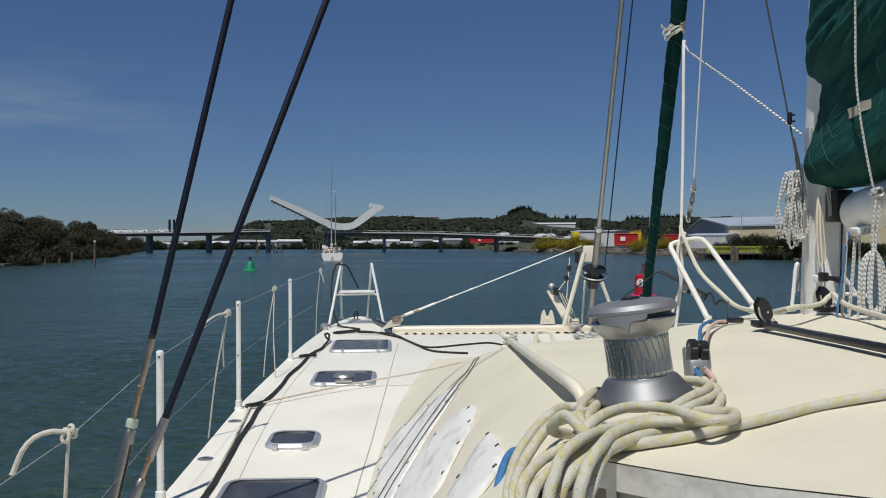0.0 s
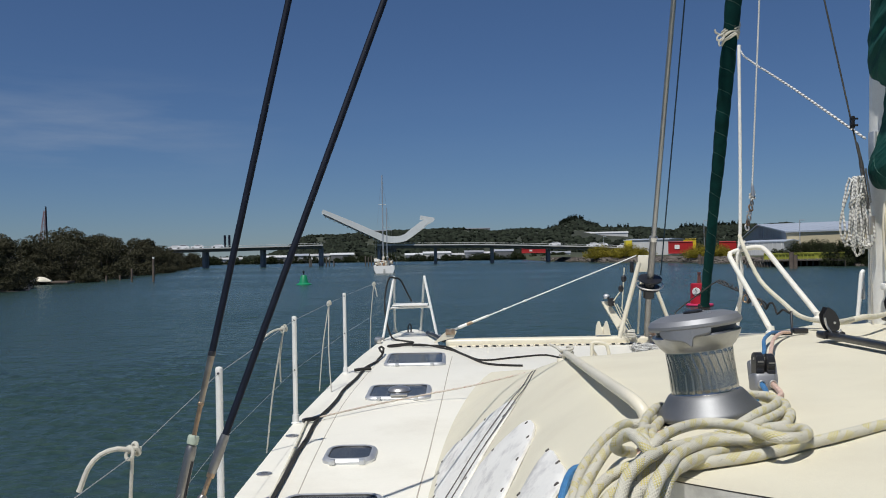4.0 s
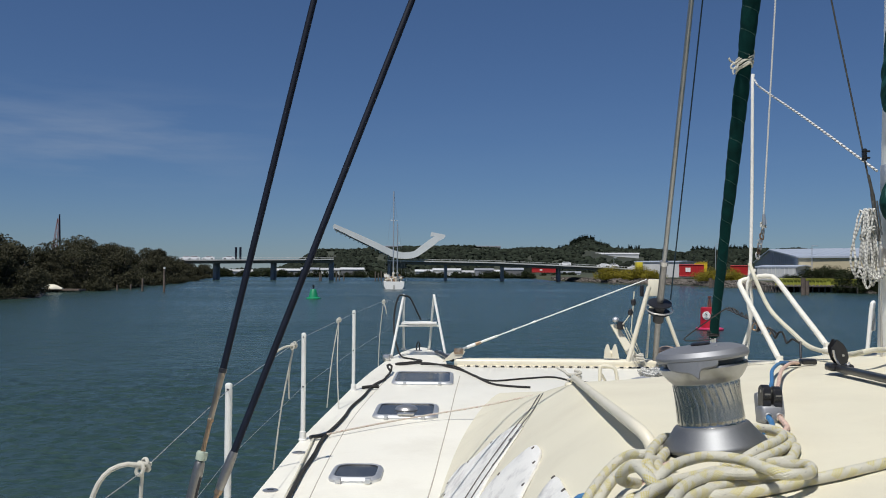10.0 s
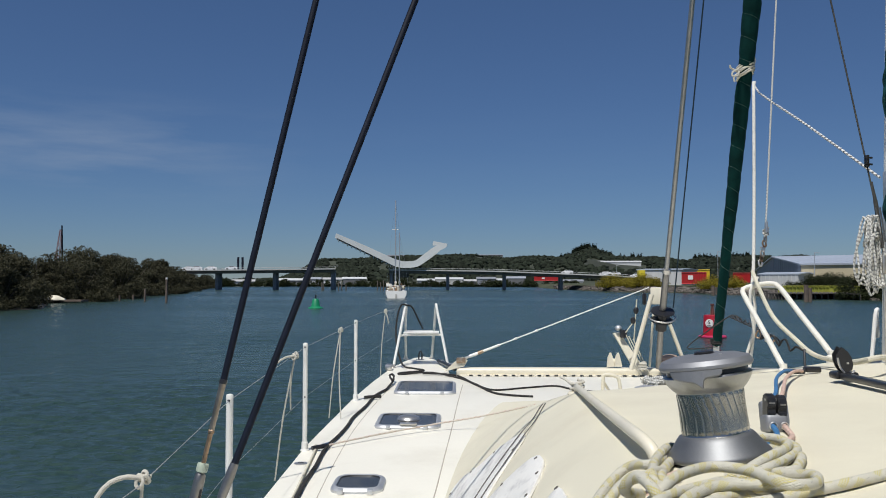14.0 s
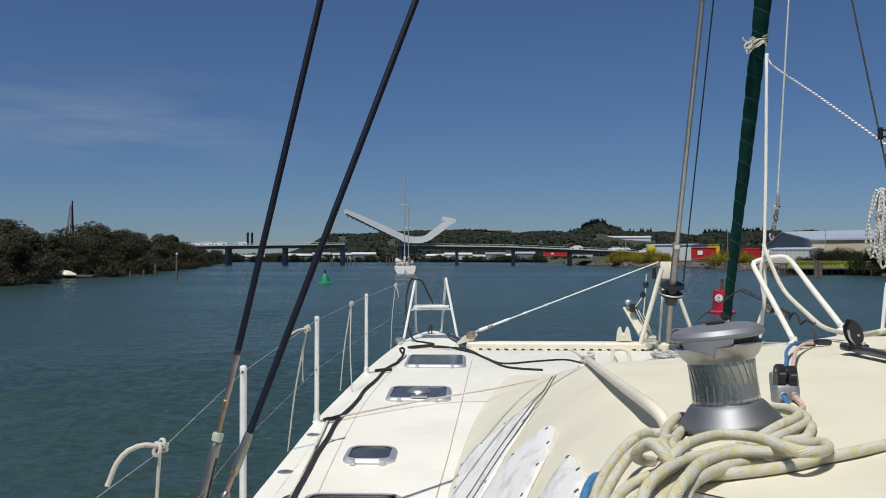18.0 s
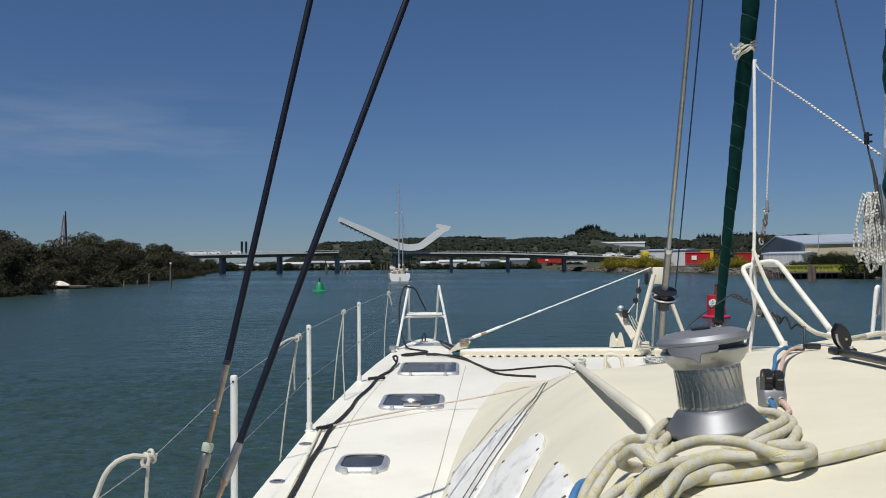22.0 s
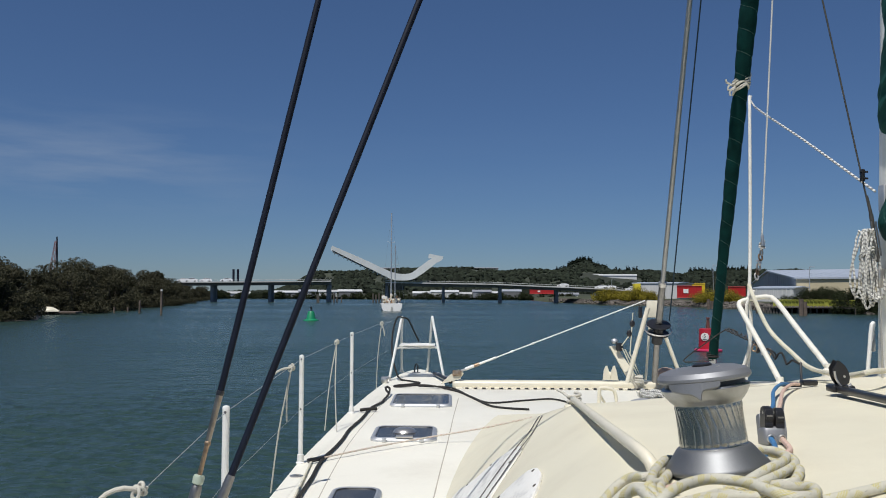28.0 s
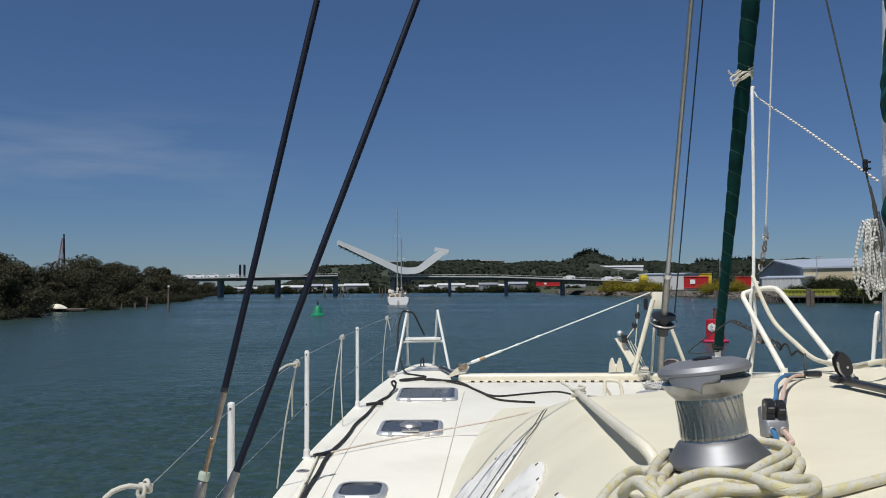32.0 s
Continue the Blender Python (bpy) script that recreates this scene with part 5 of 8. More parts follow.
def sock_mesh():
    bm = B()
    rows, n = [], 36
    for i in range(330):
        z = K0.z + (6.3 - K0.z) * i / 329
        c = sock_axis(z)
        rows.append([bm.verts.new(c + sock_radius(z, 6.28319 * k / n) * Vector((math.cos(6.28319 * k / n), math.sin(6.28319 * k / n), 0))) for k in range(n)])
    for a, b in zip(rows, rows[1:]):
        for k in range(n):
            bm.faces.new((a[k], a[(k + 1) % n], b[(k + 1) % n], b[k]))
    bm.faces.new(rows[0][::-1])
    return bm


part("canvas", sock_mesh(), SOCKG, sk, angle=60)
bm = B()
pts = []
for i in range(900):
    z = 1.94 + i * 0.0035
    a = -WRAP * z
    pts.append(sock_axis(z) + (sock_radius(z, a) + 0.0008) * Vector((math.cos(a), math.sin(a), 0)))
sweep(bm, pts, 0.0008, 5, soft=False)
part("lashing_thread", bm, mat("grey_green_thread", (0.10, 0.17, 0.15), rough=0.9), sk, "thin pale spiral lashing")
rnd = random.Random(19)
for k in range(6):
    tilt, ph, lift = rnd.uniform(0.012, 0.030), rnd.uniform(0.2, 0.9), -0.035 + 0.015 * k
    bm = B()
    sweep(bm, [K1 + Vector(((0.050 + 0.006 * math.sin(3 * a + k)) * math.cos(a), (0.050 + 0.006 * math.sin(3 * a + k)) * math.sin(a), lift + tilt * math.cos(a + ph) + 0.005 * math.sin(4 * a + k))) for a in np.linspace(0, 6.4, 34)], 0.0062, 7, soft=False)
    part("tie_turn", bm, (R_CREAM, R_WHITE)[k % 2], sk, "cream rope tie")
for k, tail in enumerate((((-0.052, -0.02, -0.020), (-0.085, -0.04, -0.006), (-0.112, -0.05, 0.004), (-0.120, -0.05, 0.024)), ((-0.05, -0.03, -0.03), (-0.075, -0.05, -0.035), (-0.095, -0.05, -0.06), (-0.088, -0.05, -0.085)),
                          ((0.04, -0.03, 0.03), (0.052, -0.03, 0.055), (0.045, -0.03, 0.085)), ((-0.06, -0.04, 0.0), (-0.10, -0.05, -0.02), (-0.105, -0.05, -0.045), (-0.07, -0.05, -0.045), (-0.058, -0.04, -0.015)))):
    bm = B()
    sweep(bm, [K1 + Vector(v) for v in tail], 0.0066, 7, 0.02)
    part("tie_end", bm, R_WHITE, sk)
bm = B()
rod(bm, (1.93, 6.245, 1.55), (1.93, 6.20, 1.91), 0.022, n=12)
part("stay_end", bm, WHITE, sk)
bm = B()
for k in range(3):
    sweep(bm, [K0 + Vector((0.036 * math.cos(a), 0.036 * math.sin(a), 0.018 + 0.014 * k)) for a in np.linspace(0, 6.28319, 21)], 0.0085, 6, soft=False)
part("bottom_band", bm, CORDB, sk, "black cord whipping at the sock's foot")

# ---- pulpit hoop before the mast, with its ropes ----
HOOPC = mat("creamy_tube_paint", (0.80, 0.77, 0.68), rough=0.4, var=0.06, scale=9, bump=0.03, stain=(0.50, 0.42, 0.30), stain_amount=0.35, stain_scale=14)
hp = thing("mast_hoop", (1.6, 3.8, 2.0), "white tubular hoop on the roof before the mast", "railing")
bm = B()
sweep(bm, [(1.506, 3.80, 1.985), (1.512, 4.05, 2.13), (1.518, 4.30, 2.27), (1.522, 4.39, 2.325), (1.545, 4.40, 2.345), (1.62, 4.36, 2.365), (1.658, 4.33, 2.366), (1.676, 4.28, 2.345),
           (1.665, 4.0, 2.222), (1.655, 3.75, 2.115), (1.651, 3.63, 2.06)], 0.0130, 12, 0.02)
part("tube", bm, HOOPC, hp)
for x, y, z in ((1.506, 3.80, 1.985), (1.651, 3.63, 2.06)):
    bm = B()
    lathe(bm, [(0.024, -0.03), (0.024, -0.006), (0.016, 0.0), (0.015, 0.02)], 14, Matrix.Translation((x, y, z)))
    part("foot", bm, HOOPC, hp)


def hung(name, pts, r, m, label, step=0.04):
    ob = thing(name, pts[0], label, "rope")
    bm = B()
    sweep(bm, pts, r, 8, step)
    part("rope", bm, m, ob)
    return ob


hung("white_halyard", [(1.70, 4.70, 3.50), (1.665, 4.60, 3.42), (1.626, 4.50, 2.855), (1.59, 4.42, 2.45), (1.575, 4.40, 2.36), (1.585, 4.39, 2.25), (1.575, 4.39, 2.10), (1.545, 4.39, 1.86)], 0.0086, R_BRIGHT, "white rope led up past the hoop to the inner stay")
hung("white_halyard", [(1.60, 4.38, 2.40), (1.555, 4.37, 2.33), (1.56, 4.37, 2.20), (1.57, 4.37, 2.12), (1.53, 4.38, 1.98), (1.50, 4.38, 1.84)], 0.0075, R_BRIGHT, "flecked rope tied to the hoop")
hung("flecked_halyard", [(1.985, 4.787, 6.0), (1.787, 4.60, 3.793), (1.683, 4.50, 2.614)], 0.0047, R_FLECK, "thin flecked halyard hanging above the hoop", 0.2)
hung("flecked_guy", [(1.85, 5.1, 3.60), (1.80, 4.90, 3.49), (1.835, 4.3, 3.185), (1.879, 3.65, 2.836)], 0.0056, R_DASH, "dark-flecked white rope from the inner stay to the mast", 0.2)
STAINED = mat("rusty_dark_steel", (0.13, 0.085, 0.055), rough=0.5, metal=0.6, var=0.3, scale=60)
sh = thing("shackle", (1.68, 4.5, 2.5), "rusty snap shackle and rings on the halyard end", "fitting")
for k in range(6):
    bm = B()
    c = Vector((1.676 - 0.0055 * k, 4.48, 2.606 - 0.026 * k))
    sweep(bm, [c + Vector(((0.009 if k % 2 else 0.006) * math.cos(a), 0.008 * math.sin(a) * (k % 2), 0.017 * math.sin(a))) for a in np.linspace(0, 6.28, 14)], 0.0048, 6, soft=False)
    part("ring", bm, (DULL, STAINED, STEEL)[k % 3], sh)
for k in range(3):
    bm = B()
    sweep(bm, [Vector((1.683, 4.49, 2.635 + 0.012 * k)) + Vector((0.013 * math.cos(a), 0.011 * math.sin(a), 0.007 * math.sin(a + k))) for a in np.linspace(0, 6.6, 16)], 0.0052, 7, soft=False)
    part("knot_turn", bm, R_FLECK, sh)
bm = B()
rod(bm, (1.683, 4.48, 2.64), (1.682, 4.48, 2.70), 0.011, 0.008, n=10)
part("swivel", bm, STEEL, sh)
bm = B()
box(bm, (1.662, 4.48, 2.56), (0.03, 0.006, 0.006), 0.002)
part("toggle_pin", bm, STEEL, sh)
hung("cream_sheet", [(1.565, 4.36, 2.43), (1.567, 4.30, 2.366), (1.607, 4.20, 2.204), (1.641, 4.0, 2.101), (1.625, 3.75, 2.050), (1.553, 3.3, 2.062), (1.45, 2.95, 2.095), (1.50, 2.93, 2.11), (1.627, 3.083, 2.10), (1.80, 3.30, 2.10), (1.87, 3.36, 2.13), (1.80, 3.1, 2.10), (1.566, 2.30, 2.10)],
     0.0105, R_CREAM, "cream sheet sagging from the hoop to the turning blocks")
TWIST = mat("dark_twisted_cord", (0.045, 0.042, 0.04), rough=0.9, var=0.3, scale=60)
hung("dark_line", [(1.93, 6.18, 1.90), (1.75, 6.0, 1.90), (1.636, 5.9, 1.915), (1.688, 5.6, 2.044), (1.748, 5.3, 2.160), (1.772, 5.2, 2.150)], 0.0042, TWIST, "dark cord from the inner stay to the hoop")
tw = thing("twisted_line", (1.77, 5.2, 2.15), "dark twisted cord wound on the hoop's line", "rope")
for ph in (0.0, 3.14159):
    bm = B()
    a, b = Vector((1.748, 5.3, 2.162)), Vector((1.815, 4.95, 2.095))
    sweep(bm, [a.lerp(b, t) + Vector((0.008 * math.cos(t * 22 + ph), 0, 0.012 * math.sin(t * 22 + ph))) for t in np.linspace(0, 1, 40)], 0.0042, 7, soft=False)
    part("strand", bm, TWIST, tw)
hung("dark_line", [(1.815, 4.95, 2.095), (1.79, 4.75, 2.08), (1.765, 4.6, 2.066), (1.768, 4.55, 2.03), (1.772, 4.52, 2.06), (1.785, 4.5, 2.066), (1.792, 4.48, 2.035), (1.790, 4.45, 2.01), (1.80, 4.42, 2.03), (1.805, 4.40, 2.035), (1.82, 4.36, 2.02)], 0.0056, CORDB, "black kinked cord hanging behind the hoop", 0.02)
gk = thing("tangled_tackle", (1.75, 4.75, 2.08), "small tangle of dark blocks and cord behind the hoop", "tackle")
for k in range(5):
    bm = B()
    c = Vector((1.745 + 0.012 * k, 4.80 - 0.04 * k, 2.075 - 0.006 * k))
    sweep(bm, [c + Vector((0.014 * math.cos(a), 0.006 * math.sin(2 * a), 0.020 * math.sin(a + k))) for a in np.linspace(0, 6.28, 12)], 0.005, 6, soft=False)
    part("ring", bm, (BRONZE, BLACK, STEEL)[k % 3], gk)


def turning_block(c, tilt, label):
    side = 1 if tilt > 0 else -1
    b = thing("turning_block", c, label, "block", "turning blocks on the roof")
    c = Vector(c)
    ear = ((-0.030, 0.016), (-0.019, 0.026), (-0.013, 0.043), (-0.004, 0.040), (0.016, 0.026), (0.030, 0.004), (0.035, -0.018), (0.031, -0.036), (0.014, -0.044), (-0.006, -0.042), (-0.019, -0.026), (-0.026, -0.006))
    for s in (-1, 1):
        bm = B()
        prism(bm, [c + Vector((side * x * 0.9, s * 0.013, z)) for x, z in ear], (0, s * 0.006, 0))
        bmesh.ops.bevel(bm, geom=bm.edges[:], offset=0.0018, segments=2, affect="EDGES")
        part("cheek", bm, BLACK, b)
    bm = B()
    m = Matrix.Translation(c + Vector((side * 0.006, 0.015, -0.006))) @ Matrix.Rotation(radians(90), 4, "X")
    lathe(bm, [(0.022, 0.0), (0.023, 0.004), (0.017, 0.015), (0.023, 0.026), (0.022, 0.030)], 22, m)
    part("sheave", bm, BLACK, b)
    bm = B()
    rod(bm, c + Vector((side * 0.010, -0.0245, -0.012)), c + Vector((side * 0.010, -0.0215, -0.012)), 0.0042, n=12)
    part("axle", bm, STEEL, b)
    bm = B()
    sweep(bm, [c + Vector((side * x, -0.024, z)) for x, z in ((-0.024, 0.006), (-0.020, -0.018), (-0.010, -0.036), (0.006, -0.052), (0.024, -0.046), (0.032, -0.036))], 0.0038, 6, 0.01)
    part("shackle", bm, STEEL, b)
    bm = B()
    box(bm, c + Vector((side * 0.006, 0, -0.055)), (0.080, 0.06, 0.024), 0.007)
    part("base", bm, BLACK, b)
    for dx in (-0.026, 0.034):
        bm = B()
        ball(bm, c + Vector((side * dx, -0.022, -0.046)), 0.0075, 2, (1, 1, 0.6))
        part("base_bolt", bm, BLACK, b)


turning_block((1.348, 2.86, 2.112), 18, "black turning block on a track car")
turning_block((1.868, 3.43, 2.118), 12, "black turning block at the mast foot")
tr = thing("deck_track", (1.33, 2.5, 2.05), "black sheet track across the roof", "track")
bm = B()
box(bm, (1.325, 2.30, 2.066), (0.032, 1.05, 0.022), 0.005, Matrix.Rotation(radians(-1.6), 3, "Z") @ Matrix.Rotation(radians(-1.0), 3, "X"))
part("rail", bm, BLACK, tr)

# ---- mast, boom and stowed mainsail ----
mst = thing("mast", (1.95, 3.58, 2.0), "white-painted mast with a grey flank and fittings", "mast")


def mast_mesh():
    """A raked spar of rounded oblong section, flat on its after face."""
    bm = B()
    rows, n = [], 48
    for z in (1.99, 2.05, 3, 6, 12):
        row = []
        for k in range(n):
            c, d = math.cos(6.28319 * k / n), math.sin(6.28319 * k / n)
            row.append(bm.verts.new((1.934 + 0.076 * math.copysign(abs(c) ** 0.85, c), 3.565 - 0.055 * (z - 2.2) + 0.108 * math.copysign(abs(d) ** 0.85, d), z)))
        rows.append(row)
    for a, b in zip(rows, rows[1:]):
        for k in range(n):
            bm.faces.new((a[k], a[(k + 1) % n], b[(k + 1) % n], b[k]))
    return bm


part("spar", mast_mesh(), WHITE, mst, angle=60)
bm = B()
box(bm, (1.957, 3.459, 2.235), (0.020, 0.010, 0.46), 0.002, Matrix.Rotation(radians(3.1), 3, "X"))
strk = part("sail_track", bm, ALU, mst)
bm = B()
box(bm, (1.9565, 3.4525, 2.235), (0.005, 0.004, 0.46), 0.0, Matrix.Rotation(radians(3.1), 3, "X"))
part("track_groove", bm, BLACK, strk)
bm = B()
box(bm, (1.935, 3.565, 1.99), (0.26, 0.32, 0.05), 0.02)
part("mast_step", bm, GELEDGE, mst)
bm = B()
box(bm, (1.858, 3.455, 2.192), (0.034, 0.04, 0.028), 0.006)
part("winch_pad", bm, WHITE, mst, "small white pad on the mast's side")
bm = B()
box(bm, (1.862, 3.42, 2.20), (0.032, 0.045, 0.040), 0.008)
rod(bm, (1.862, 3.41, 2.198), (1.935, 3.395, 2.188), 0.0105, n=12)
rod(bm, (1.905, 3.40, 2.190), (1.940, 3.395, 2.186), 0.0135, n=12)
part("line_stopper", bm, BLACK, mst, "black fitting on the mast")
bm = B()
box(bm, (1.918, 3.395, 2.50), (0.075, 0.10, 0.135), 0.008)
part("gooseneck", bm, BLACK, mst, "black gooseneck fitting")
bm = B()
box(bm, (1.846, 3.52, 2.79), (0.016, 0.05, 0.115), 0.005)
part("cleat", bm, ALU, mst)
for x, z1, r in ((1.838, 2.245, 0.0085), (1.850, 2.262, 0.0085)):
    bm = B()
    sweep(bm, [(1.845, 3.43, 2.545), (x - 0.006, 3.42, 2.44), (x, 3.415, z1 + 0.03), (x + 0.010, 3.412, z1), (x + 0.016, 3.41, z1 + 0.035), (x + 0.010, 3.415, 2.40), (1.853, 3.43, 2.545)], r, 8, 0.03, flat=0.4)
    part("strap", bm, CREAM, mst, "cream webbing strap")
for k, x in enumerate((1.868, 1.879, 1.889)):
    bm = B()
    sweep(bm, [(x, 3.405, 2.58), (x + 0.004, 3.39, 2.50), (x + 0.001, 3.39, 2.455 + 0.004 * k)], 0.0045, 6, 0.03)
    part("reef_line", bm, (FLECKRED, R_CREAM, R_FLECK)[k], mst)

bo = thing("boom", (1.95, 3.3, 2.47), "white boom with a rounded end fitting", "boom")
bm = B()
rows = []
for x, y, z, r in ((1.948, 3.322, 2.468, 0.045), (1.948, 3.317, 2.468, 0.068), (1.948, 3.304, 2.470, 0.081), (1.948, 3.285, 2.473, 0.085), (1.95, 3.03, 2.510, 0.086), (1.96, 2.0, 2.62, 0.087), (1.97, 0.0, 2.80, 0.087), (1.98, -2.0, 2.96, 0.087)):
    rows.append([bm.verts.new((x + r * 0.96 * math.cos(6.28319 * k / 32), y, z + r * math.sin(6.28319 * k / 32))) for k in range(32)])
for a, b in zip(rows, rows[1:]):
    for k in range(32):
        bm.faces.new((a[k], a[(k + 1) % 32], b[(k + 1) % 32], b[k]))
bm.faces.new(rows[0][::-1])
part("spar", bm, WHITE, bo, angle=50)
bm = B()
box(bm, (1.905, 3.19, 2.398), (0.085, 0.075, 0.034), 0.010, Matrix.Rotation(radians(-14), 3, "Y"))
sbx = part("end_fitting", bm, GELEDGE, bo, "white sheave box under the boom")
for k in range(4):
    bm = B()
    sweep(bm, [(1.885 + 0.017 * k, 3.150, 2.376 + 0.004 * k), (1.893 + 0.017 * k, 3.148, 2.402 + 0.004 * k)], 0.004, 6, 0.02)
    part("sheave_slot", bm, DIRTY, sbx)
bm = B()
sweep(bm, [(1.862, 3.02, 2.47), (1.856, 3.0, 2.53), (1.85, 2.99, 2.55)], 0.008, 6, 0.03)
part("eye", bm, STEEL, bo)

cv = thing("mainsail_cover", (1.95, 3.4, 2.6), "dark green canvas cover bundled round the stowed mainsail", "sail cover")
CV_Z = (2.574, 2.582, 2.611, 2.677, 2.751, 2.842, 2.94, 3.035, 3.08, 3.155, 3.401, 4.1)
CV_X = (1.93, 1.875, 1.825, 1.798, 1.818, 1.848, 1.862, 1.872, 1.822, 1.806, 1.840, 1.88)


def cover_lo(y):
    return lerp_table(y, (-2, 0, 2.0, 3.05, 3.3, 3.5), (3.0, 2.85, 2.68, 2.605, 2.575, 2.574))


def cover_x(y, z):
    """The port face of the cover at y and z."""
    q = 2.574 + (z - cover_lo(y))
    x = (lerp_table(q - 0.018, CV_Z, CV_X) + lerp_table(q, CV_Z, CV_X) + lerp_table(q + 0.018, CV_Z, CV_X)) / 3
    back = min(1.0, max(0.0, (3.45 - y) / 0.6))
    x = x * (1 - 0.55 * back) + 0.55 * back * lerp_table(q, (2.574, 2.62, 2.75, 3.2, 4.0), (1.92, 1.82, 1.785, 1.80, 1.87))
    fade = min(1.0, max(0.0, (z - cover_lo(y)) / 0.10)) * min(1.0, max(0.15, (z - 2.72) / 0.35))
    u, v = 0.62 * y + z, z * 0.62 - y
    fade *= min(1.0, max(0.2, (3.56 - y) / 0.25))
    ridge = 1 - 2 * abs(noise.noise(Vector((u * 8.0 + 0.5 * math.sin(v * 5), v * 1.2, 2.0))))
    ridge2 = 1 - 2 * abs(noise.noise(Vector((u * 21.0, v * 2.4, 7.0))))
    ridge3 = 1 - 2 * abs(noise.noise(Vector(((u + 0.25 * v) * 40.0, v * 5.0, 4.0))))
    soft = noise.noise(Vector((y * 4, z * 4, 11.0)))
    x -= (0.030 * ridge + 0.013 * ridge2 + 0.003 * ridge3) * fade - 0.014 - 0.014 * soft
    if y > 3.47:
        g = math.sqrt(max(0.0, 1 - ((y - 3.47) / 0.135) ** 2))
        x = 1.945 + (x - 1.945) * g
    return x


def cover_mesh():
    bm = B()
    rows, n = [], 132
    ys = [3.6045 - 0.135 * (1 - math.cos(a)) for a in np.linspace(0.05, 1.5708, 14)] + [3.46 - 0.010 * k for k in range(81)] + [2.6 - 0.12 * k for k in range(39)]
    for y in ys:
        lo = cover_lo(y)
        hi = lerp_table(y, (-2, 1.0, 2.5, 3.2, 3.6), (3.35, 3.5, 3.7, 4.0, 4.15))
        port = []
        for k in range(n):
            z = lo + (hi - lo) * (k / (n - 1)) ** 1.15
            port.append(Vector((cover_x(y, z), y, z)))
        star = [Vector((3.90 - cover_x(y + 0.3, z) - 0.0, y, z)) for z in [p.z for p in port[::6]]]
        rows.append([bm.verts.new(p) for p in port] + [bm.verts.new(p) for p in reversed(star)])
    m = len(rows[0])
    for a, b in zip(rows, rows[1:]):
        for k in range(m):
            bm.faces.new((a[k], a[(k + 1) % m], b[(k + 1) % m], b[k]))
    bm.faces.new(rows[0][::-1])
    bm.faces.new(rows[-1])
    return bm


def creased(m, strength):
    """Soft slanting folds in a canvas, on top of its weave."""
    t = m.node_tree
    bsdf = t.nodes["Principled BSDF"]
    co = t.nodes.new("ShaderNodeTexCoord")
    turn = t.nodes.new("ShaderNodeMapping")
    turn.inputs["Rotation"].default_value = (0.55, 0, 0)
    t.links.new(co.outputs["Object"], turn.inputs["Vector"])
    weave = bsdf.inputs["Normal"].links[0].from_socket
    for size, deep in (((1.6, 2.2, 9.0), 0.030),):
        mp = t.nodes.new("ShaderNodeMapping")
        mp.inputs["Scale"].default_value = size
        t.links.new(turn.outputs["Vector"], mp.inputs["Vector"])
        n = t.nodes.new("ShaderNodeTexNoise")
        n.inputs["Scale"].default_value, n.inputs["Detail"].default_value, n.inputs["Distortion"].default_value = 1.0, 3, 0.7
        t.links.new(mp.outputs["Vector"], n.inputs["Vector"])
        off = t.nodes.new("ShaderNodeMath")
        off.operation = "SUBTRACT"
        off.inputs[1].default_value = 0.5
        t.links.new(n.outputs["Fac"], off.inputs[0])
        fold = t.nodes.new("ShaderNodeMath")
        fold.operation = "ABSOLUTE"
        t.links.new(off.outputs[0], fold.inputs[0])
        bp = t.nodes.new("ShaderNodeBump")
        bp.invert = True
        bp.inputs["Strength"].default_value, bp.inputs["Distance"].default_value = strength, deep * 4
        t.links.new(fold.outputs[0], bp.inputs["Height"])
        t.links.new(weave, bp.inputs["Normal"])
        weave = bp.outputs["Normal"]
    t.links.new(weave, bsdf.inputs["Normal"])
    return m


part("canvas", cover_mesh(), creased(GREEN, 0.42), cv, angle=75)
THREAD = mat("pale_green_stitching", (0.06, 0.15, 0.125), rough=0.9, var=0.2, scale=60)


def stitch(pts, r=0.0008):
    bm = B()
    line = smooth_line([(0, y, z) for y, z in pts], 0.02)
    sweep(bm, [(cover_x(p.y, p.z) - 0.0018, p.y, p.z) for p in line], r, 5, soft=False)
    part("stitching", bm, THREAD, cv, "pale seam stitching")


stitch([(3.45, 3.02), (3.414, 2.926), (3.400, 2.811), (3.292, 2.698), (3.157, 2.600)])
stitch([(3.47, 2.740), (3.415, 2.669), (3.30, 2.600)])
stitch([(2.93, 3.30), (2.935, 3.10), (2.94, 2.80)])
for a, b in (((3.353, 2.845), (3.275, 2.775)), ((3.275, 2.775), (2.971, 2.823)), ((3.353, 2.845), (3.03, 2.898))):
    stitch([a, ((a[0] + b[0]) / 2, (a[1] + b[1]) / 2), b])
bm = B()
grid = []
for i in range(7):
    u = i / 6
    a = Vector((0, 3.150, 2.832)).lerp(Vector((0, 2.99, 2.852)), u)
    b = Vector((0, 3.174, 2.876)).lerp(Vector((0, 3.006, 2.892)), u)
    grid.append([bm.verts.new((cover_x(p.y, p.z) - 0.004 - 0.003 * math.sin(i * 2.1), p.y, p.z + 0.002 * math.sin(i * 5))) for p in (a, a.lerp(b, 0.5), b)])
for a, b in zip(grid, grid[1:]):
    for k in range(2):
        bm.faces.new((a[k], a[k + 1], b[k + 1], b[k]))
r = bmesh.ops.solidify(bm, geom=bm.faces[:], thickness=0.002)
part("patch", bm, CREAM, cv, "pale tape patch")
